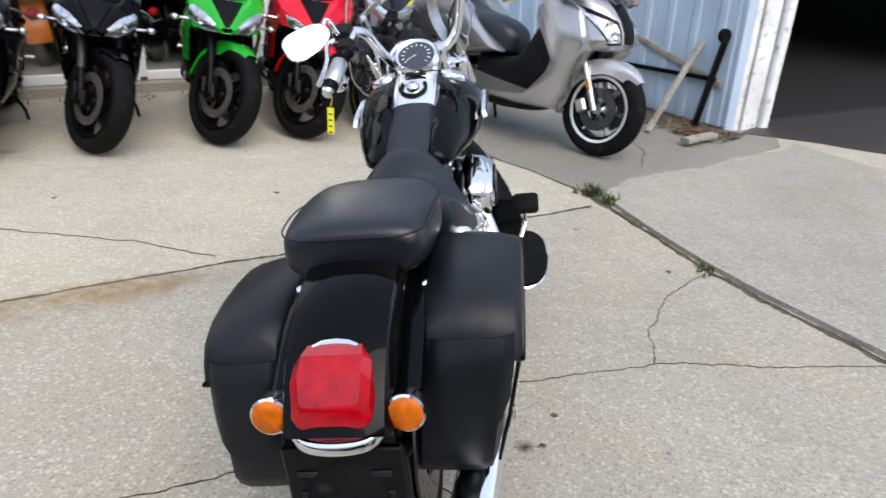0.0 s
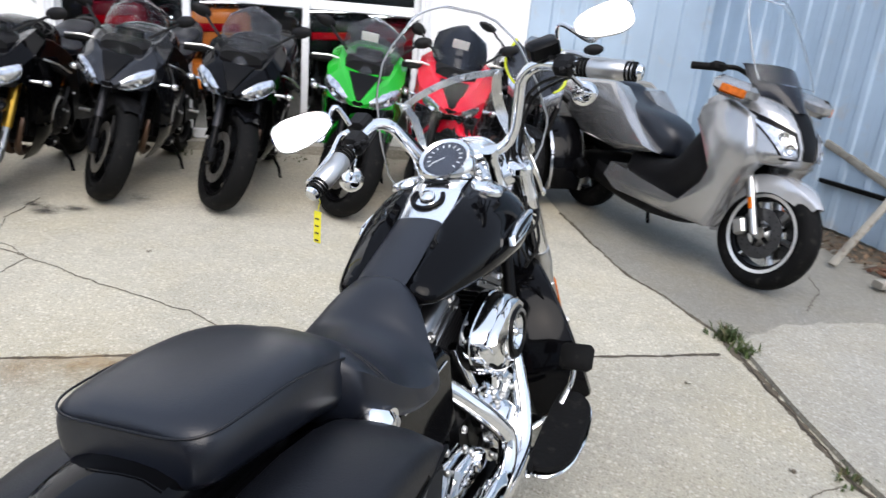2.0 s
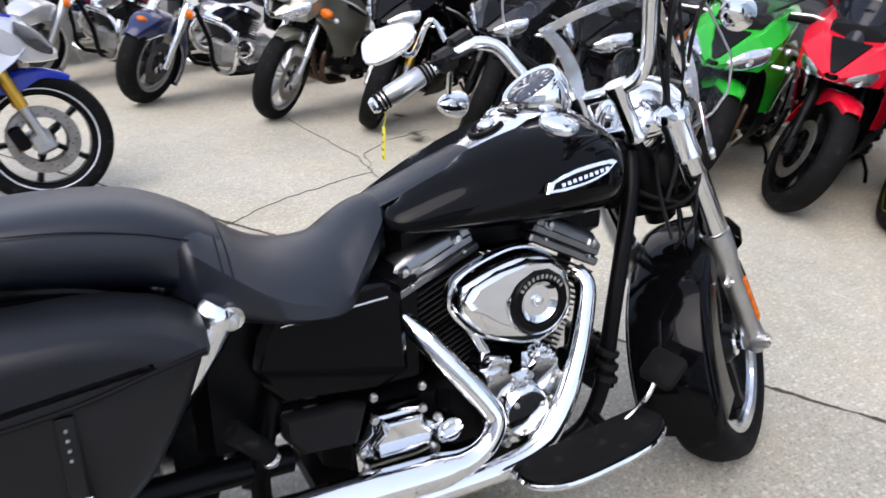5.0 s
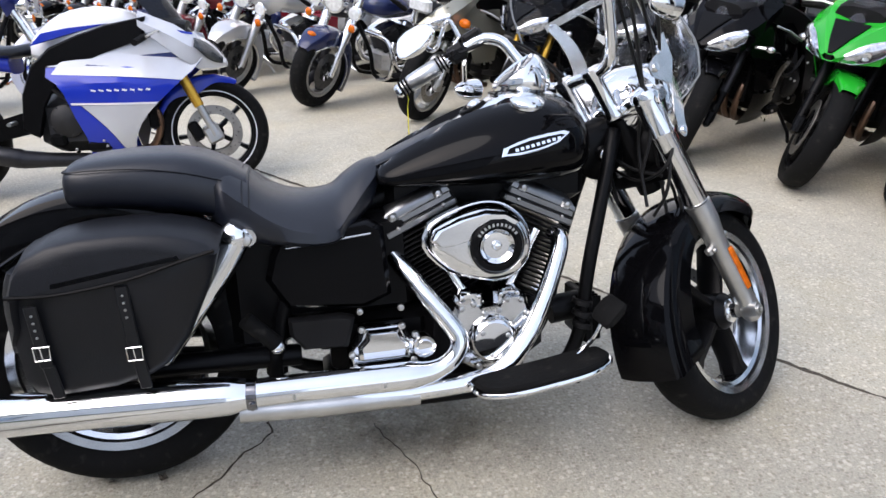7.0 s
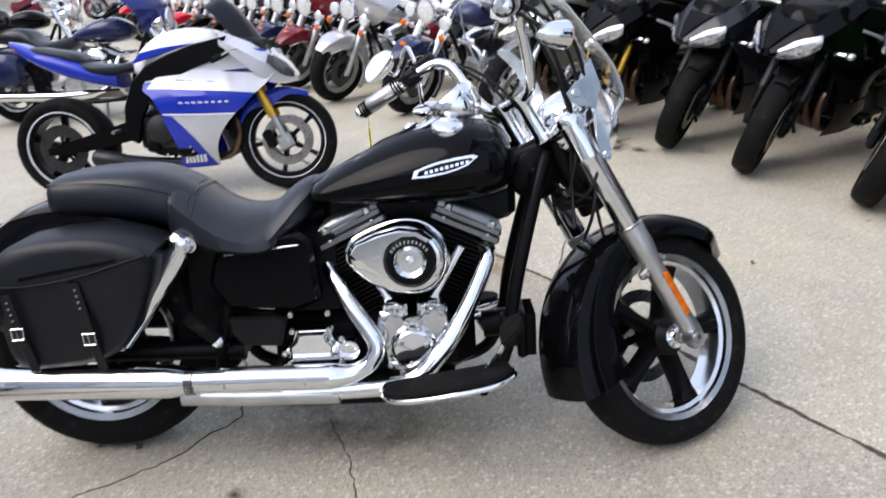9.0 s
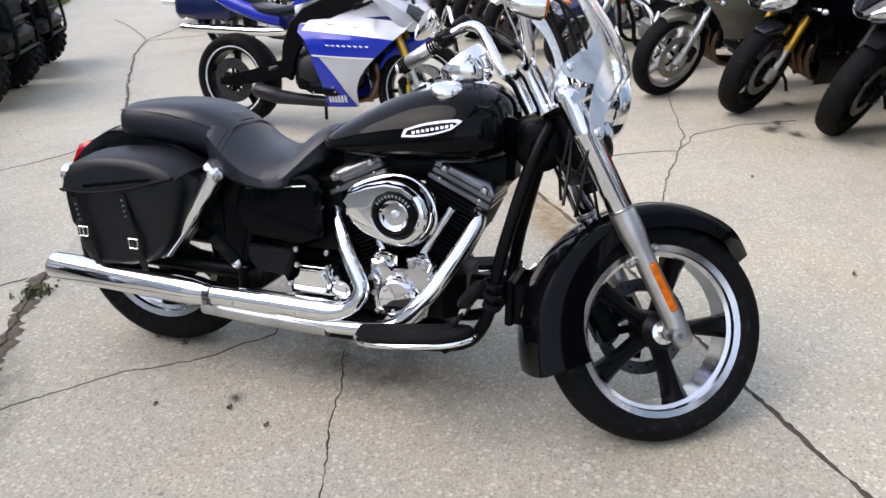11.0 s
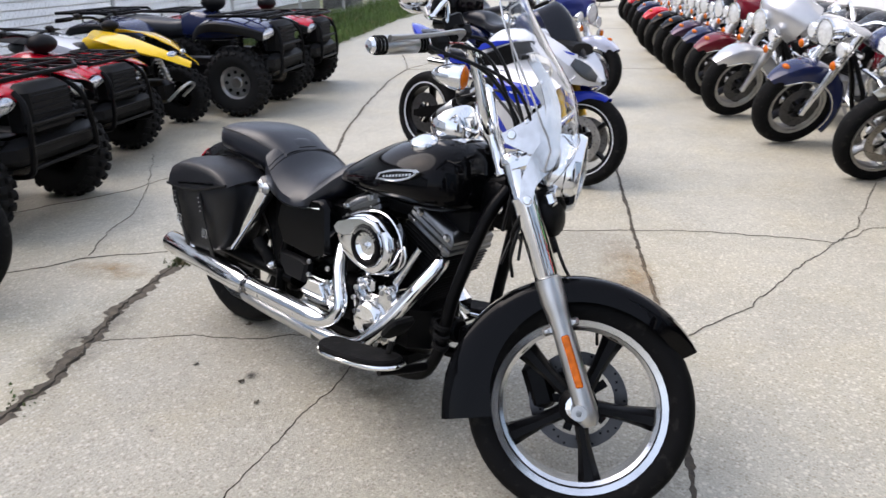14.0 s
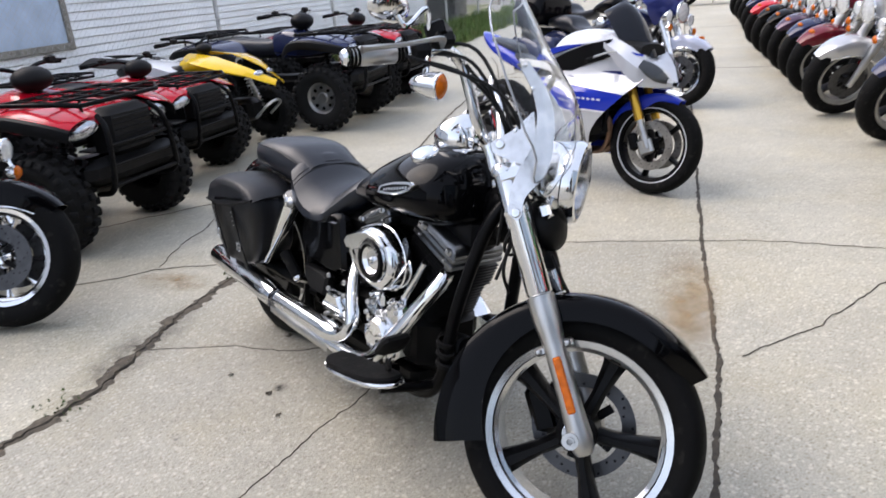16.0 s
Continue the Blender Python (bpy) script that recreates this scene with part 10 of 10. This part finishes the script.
def trailer():
    t = thing("utility_trailer", lot_pose(2.35, -3.95, 0, 0), "small grey trailer with black fenders, tipped by the wall", "trailer")
    P = lambda name, geo, mat, label="", parent=None, smooth=40: part(name, geo, mat, parent or t, label, smooth)
    geo = Geo()
    geo.plate([(-0.55, 0.32), (0.62, 0.32), (0.62, 0.72), (0.5, 0.82), (-0.42, 0.82), (-0.55, 0.7)], 0.3, 0.5, "xz", 0.02)
    P("tailgate", geo, GREY_BOARD, "grey board panel with clipped corners")
    geo = Geo()
    geo.box((0.05, 0.2, 0.32), (1.0, 0.3, 0.06), 0.01)
    geo.tube([(-0.62, 0.0, 0.29), (0.5, 0.0, 0.29)], 0.025, 10)
    P("deck", geo, SATIN_BLACK, "black steel frame")
    geo = tyre_geo((-0.5, 0.0, 0.28), 0.28, 0.15, 0.17)
    wh = P("wheel", geo, RUBBER, "black trailer tyre")
    geo = rim_geo((-0.5, 0.0, 0.28), 0.17, 0.15)
    P("rim", geo, DULL_METAL, "", wh)
    geo = Geo()
    geo.lathe([(0.34, -0.11), (0.345, -0.1), (0.345, 0.1), (0.34, 0.11), (0.33, 0.11), (0.33, -0.11)], (-0.36, -0.02, 0.26), (1, 0, 0), 24, closed=True, arc=(-20, 200))
    geo.lathe([(0.0005, 0.1), (0.34, 0.1), (0.34, 0.11), (0.0005, 0.11)], (-0.36, -0.02, 0.26), (1, 0, 0), 24, closed=True, arc=(-20, 200))
    fend = P("trailer_fender", geo, BLACK_PAINT, "rounded gloss black trailer fender")
    for x in (-0.11, 0.11):
        geo = Geo()
        geo.lathe([(0.338, -0.008), (0.35, -0.008), (0.35, 0.008), (0.338, 0.008)], (-0.36 + x, -0.02, 0.26), (1, 0, 0), 24, closed=True, arc=(-20, 200))
        P("fender_trim", geo, CHROME, "chrome edge strip", fend)


GREY_BOARD = material("grey_board", (0.24, 0.24, 0.23), 0.7, vary=0.14, scale=5, bump=0.15, bump_scale=40)

# ---- where each machine stands ----
FACE = Vector((0.53, -0.85, 0))
sport_bike(stand((-0.69, 3.58), (0.42, -0.9), 1.39), "black naked motorcycle with lime yellow trim", GREY_PAINT, SILVER_PAINT, BLACK_PLASTIC, BLACK_PAINT, SATIN_BLACK, SATIN_BLACK, naked=True, tape=TAPE, wide=0.9)
sport_bike(stand((-1.08, 3.28), (0.4, -0.92), 1.39), "red sport motorcycle with a price card on its screen", RED_PAINT, RED_PAINT, RED_PAINT, RED_PAINT, SATIN_BLACK, SATIN_BLACK, sticker=True, lower=BLACK_PLASTIC, steer=33, screen=DARK_SCREEN, lamp_u=(0.3, 1.5), lamp_v=(0.5, 0.85), wide=1.12)
sport_bike(stand((-1.53, 3.02), (0.42, -0.9), 1.39), "bright green sport motorcycle with a tinted screen", GREEN_PAINT, GREEN_PAINT, GREEN_PAINT, BLACK_PLASTIC, SATIN_BLACK, SATIN_BLACK, sticker=True, lower=BLACK_PLASTIC, steer=33, wide=1.1)
sport_bike(stand((-2.13, 2.67), (0.44, -0.9), 1.39), "black sport motorcycle with a smoked screen", BLACK_PAINT, BLACK_PAINT, BLACK_PAINT, BLACK_PAINT, DARK_METAL, SATIN_BLACK, lower=BLACK_PAINT, steer=32, wide=1.1)
sport_bike(stand((-2.74, 2.41), (0.46, -0.89), 1.39), "graphite sport touring motorcycle with a clear screen", GREY_PAINT, GREY_PAINT, BLACK_PLASTIC, GREY_PAINT, DARK_METAL, SATIN_BLACK, screen=CLEAR, lower=GREY_PAINT, steer=32, wide=1.1)
sport_bike(stand((-3.16, 1.91), (0.49, -0.87), 1.39), "black sport motorcycle with gold forks and a price card", BLACK_PAINT, BLACK_PAINT, GREY_PAINT, BLACK_PAINT, GOLD, SATIN_BLACK, screen=CLEAR, sticker=True, lower=BLACK_PAINT, steer=28, wide=1.1)


def half_faired(m):
    bike = sport_bike(m, "olive silver sport touring motorcycle with a half fairing", OLIVE_SILVER, OLIVE_SILVER, OLIVE_SILVER, OLIVE_SILVER, CHROME, DULL_METAL, screen=CLEAR, steer=18, rake=25)
    for s in (-1, 1):
        geo = Geo()
        geo.ball((s * 0.25, 1.28, 0.74), (0.05, 0.03, 0.032), 12, 8)
        part("side_signal", geo, AMBER, bike, "orange turn signal")
    geo = Geo()
    geo.box((0, 1.47, 0.83), (0.2, 0.07, 0.1), 0.02)
    part("headlight", geo, LAMP_FACE, bike, "wide rectangular headlight")


half_faired(stand((-3.57, 1.37), (0.5, -0.86), 1.39))
touring_bike(stand((-4.22, 0.64), (0.52, -0.85), 1.6), "navy and black cruiser with chrome lamps and screen", NAVY_PAINT, NAVY_PAINT, bags=True, bag_mat=BLACK_PAINT, steer=20)
touring_bike(stand((-4.95, -0.08), (0.54, -0.84), 1.6), "pale silver touring motorcycle with large fairing", SILVER_PAINT, SILVER_PAINT, SILVER_PAINT, steer=20, lamp=False)
row = [((-5.75, -0.62), MAROON_PAINT, MAROON_PAINT, "painted", "maroon"), ((-6.35, -1.02), NAVY_PAINT, GREY_PAINT, "painted", "dark blue"), ((-6.95, -1.45), PURPLE_PAINT, PURPLE_PAINT, "painted", "plum"), ((-7.6, -1.9), BLACK_PAINT, GREY_PAINT, "painted", "black"), ((-8.3, -2.4), BLACK_PAINT, NAVY_PAINT, "painted", "black"), ((-9.1, -2.95), RED_PAINT, None, "clear", "red"), ((-10.4, -3.75), NAVY_PAINT, None, "clear", "dark blue"), ((-11.6, -4.5), BLACK_PAINT, None, "clear", "black"), ((-12.6, -5.15), RED_PAINT, None, "clear", "red"), ((-13.7, -5.9), BLACK_PAINT, NAVY_PAINT, "smoke", "black")]
for spot, fm, wing, scr, word in row:
    touring_bike(stand(spot, (0.56, -0.83), 1.6), word + " touring motorcycle with orange fender lamp", fm, fm, wing, screen=scr, steer=20)
# facing the other way, in the middle of the lot
SILVER_WHITE = paint("pearl_silver", (0.55, 0.56, 0.59), 0.3)
DEEP_BLUE = paint("dark_blue_stripe", (0.006, 0.012, 0.09))
RACE_EDGES = ([(1.37, 0.84, 0.13), (1.39, 0.71, 0.15), (1.25, 0.58, 0.205), (1.09, 0.44, 0.205), (1.01, 0.315, 0.18), (0.985, 0.18, 0.11)], [(1.08, 0.9, 0.165), (0.63, 0.695, 0.2), (0.69, 0.59, 0.23), (0.73, 0.44, 0.218), (0.77, 0.305, 0.19), (0.75, 0.17, 0.11)])
race_panels = [(0, 0.2, 0, 1, SILVER_WHITE, "silver-white upper side fairing"), (0.204, 0.52, 0, 1, BLUE_PAINT, "blue side fairing"), (0.524, 1, 0, (0.86, 0.02), SILVER_WHITE, "silver-white lower fairing panel"), (0.524, 1, (0.875, 0.035), 1, BLUE_PAINT, "blue belly fairing with white letter bars")]
race_stripes = [(0.0, 0.016, 0.05, 1, 0.0, BLUE_PAINT), (0.2, 0.36, 0.0, 0.95, -0.1, SILVER_WHITE), (0.13, 0.18, 0.0, 0.75, 0.04, DEEP_BLUE), (0.225, 0.26, 0.0, 0.7, -0.05, DEEP_BLUE), (0.515, 0.528, 0.0, 0.97, -0.01, WHITE_PAINT)]
race_stripes += [(0.42, 0.432, 0.2 + 0.07 * k, 0.245 + 0.07 * k, -0.008, WHITE_PAINT) for k in range(8)]
race_stripes += [(0.88, 0.95, 0.3 + 0.1 * k, 0.37 + 0.1 * k, 0.0, WHITE_PAINT) for k in range(6)]
racer = sport_bike(stand((-2.29, 0.02), (0.03, 1.0), 1.32, -6) @ Matrix.Scale(0.95, 4), "blue and silver-white sport motorcycle with gold forks", BLUE_PAINT, WHITE_PAINT, BLUE_PAINT, BLUE_PAINT, GOLD, SATIN_BLACK, tape=WHITE_PAINT, steer=10, nose=SILVER_WHITE, black_lamps=True, mirrors=False, panels=race_panels, stripes=race_stripes, lamp_u=(0.35, 2.1), lamp_v=(0.26, 0.62), plain_nose=True, screen=DARK_SCREEN, edges=RACE_EDGES, drop=0.075)
for s in (-1, 1):
    geo = Geo()
    geo.plate([(0.56, 0.8), (0.72, 0.84), (0.95, 0.9), (0.75, 0.885), (0.62, 0.86)], s * 0.16 - 0.014, s * 0.165 + 0.014, "yz", 0.006)
    part("tank_panel", geo, BLUE_PAINT, racer, "blue tank side panel")
touring_bike(stand((-4.68, -1.4), (0.05, 1.0), 1.6), "blue touring motorcycle with chrome spoked wheel and trunk", paint("pale_blue_paint", (0.5, 0.52, 0.62), 0.3), NAVY_PAINT, BLUE_DEEP := paint("deep_blue_paint", (0.02, 0.03, 0.16), 0.3), spokes=True, steer=6, screen="painted", trunk=True, trunk_mat=BLACK_PAINT)
touring_bike(stand((-6.8, -3.3), (0.05, 1.0), 1.6), "black cruiser motorcycle parked behind the blue one", BLACK_PAINT, BLACK_PAINT, steer=6)
touring_bike(stand((-18.6, -8.6), (-0.55, 0.83), 1.6), "maroon touring motorcycle parked by the far fence", MAROON_PAINT, MAROON_PAINT, MAROON_PAINT, trunk=True, steer=0)
touring_bike(stand((0.95, -0.98), (-0.5, 0.86), 1.6), "black cruiser motorcycle with white-striped wheel", BLACK_PAINT, BLACK_PAINT, None, steer=24, screen="", lamp=False, spokes=True)
touring_bike(stand((4.15, 4.3), (-0.6, -0.8), 1.6), "dark red touring motorcycle parked inside the bay", MAROON_PAINT, MAROON_PAINT, None, steer=6)
for s, mat, word in ((-1.2, MAROON_PAINT, "red"), (-0.35, paint("burnt_orange_paint", (0.5, 0.14, 0.02)), "orange"), (0.6, BLACK_PAINT, "black"), (1.15, MAROON_PAINT, "red")):
    p = lot(s, -8.0)
    touring_bike(stand(p, -OUT, 1.6, -4), word + " touring motorcycle with chrome rack inside the shop", mat, mat, None, trunk=True, screen="", steer=8)
scooter(stand((0.796, 3.277), (0.72, -0.69), 1.55, -7))
trailer()
for (x, y), mat, sport, word, size in (((0.22, -2.1), RED_PAINT, False, "red utility quad bike with black racks", 1.0), ((-0.63, -3.02), RED_PAINT, False, "small red quad bike with black racks", 0.9), ((-1.4, -3.6), YELLOW_PAINT, True, "yellow sport quad bike with white side panels", 0.95), ((-2.58, -3.86), NAVY_PAINT, False, "dark blue utility quad bike with silver rims", 1.08), ((-3.62, -4.55), RED_PAINT, False, "red utility quad bike with a brush guard", 1.0)  ):
    atv(stand((x, y), (-0.52, 0.85), 1.22 * size, 0), word, mat, sport, size)

for spot, turn, mat, word in (((-33.5, 24), 90, WHITE_PAINT, "white"), ((-34.0, 33), 90, GREY_PAINT, "dark grey"), ((-40.5, 20), 0, WHITE_PAINT, "white")):
    parked_van(spot, turn, mat, word)
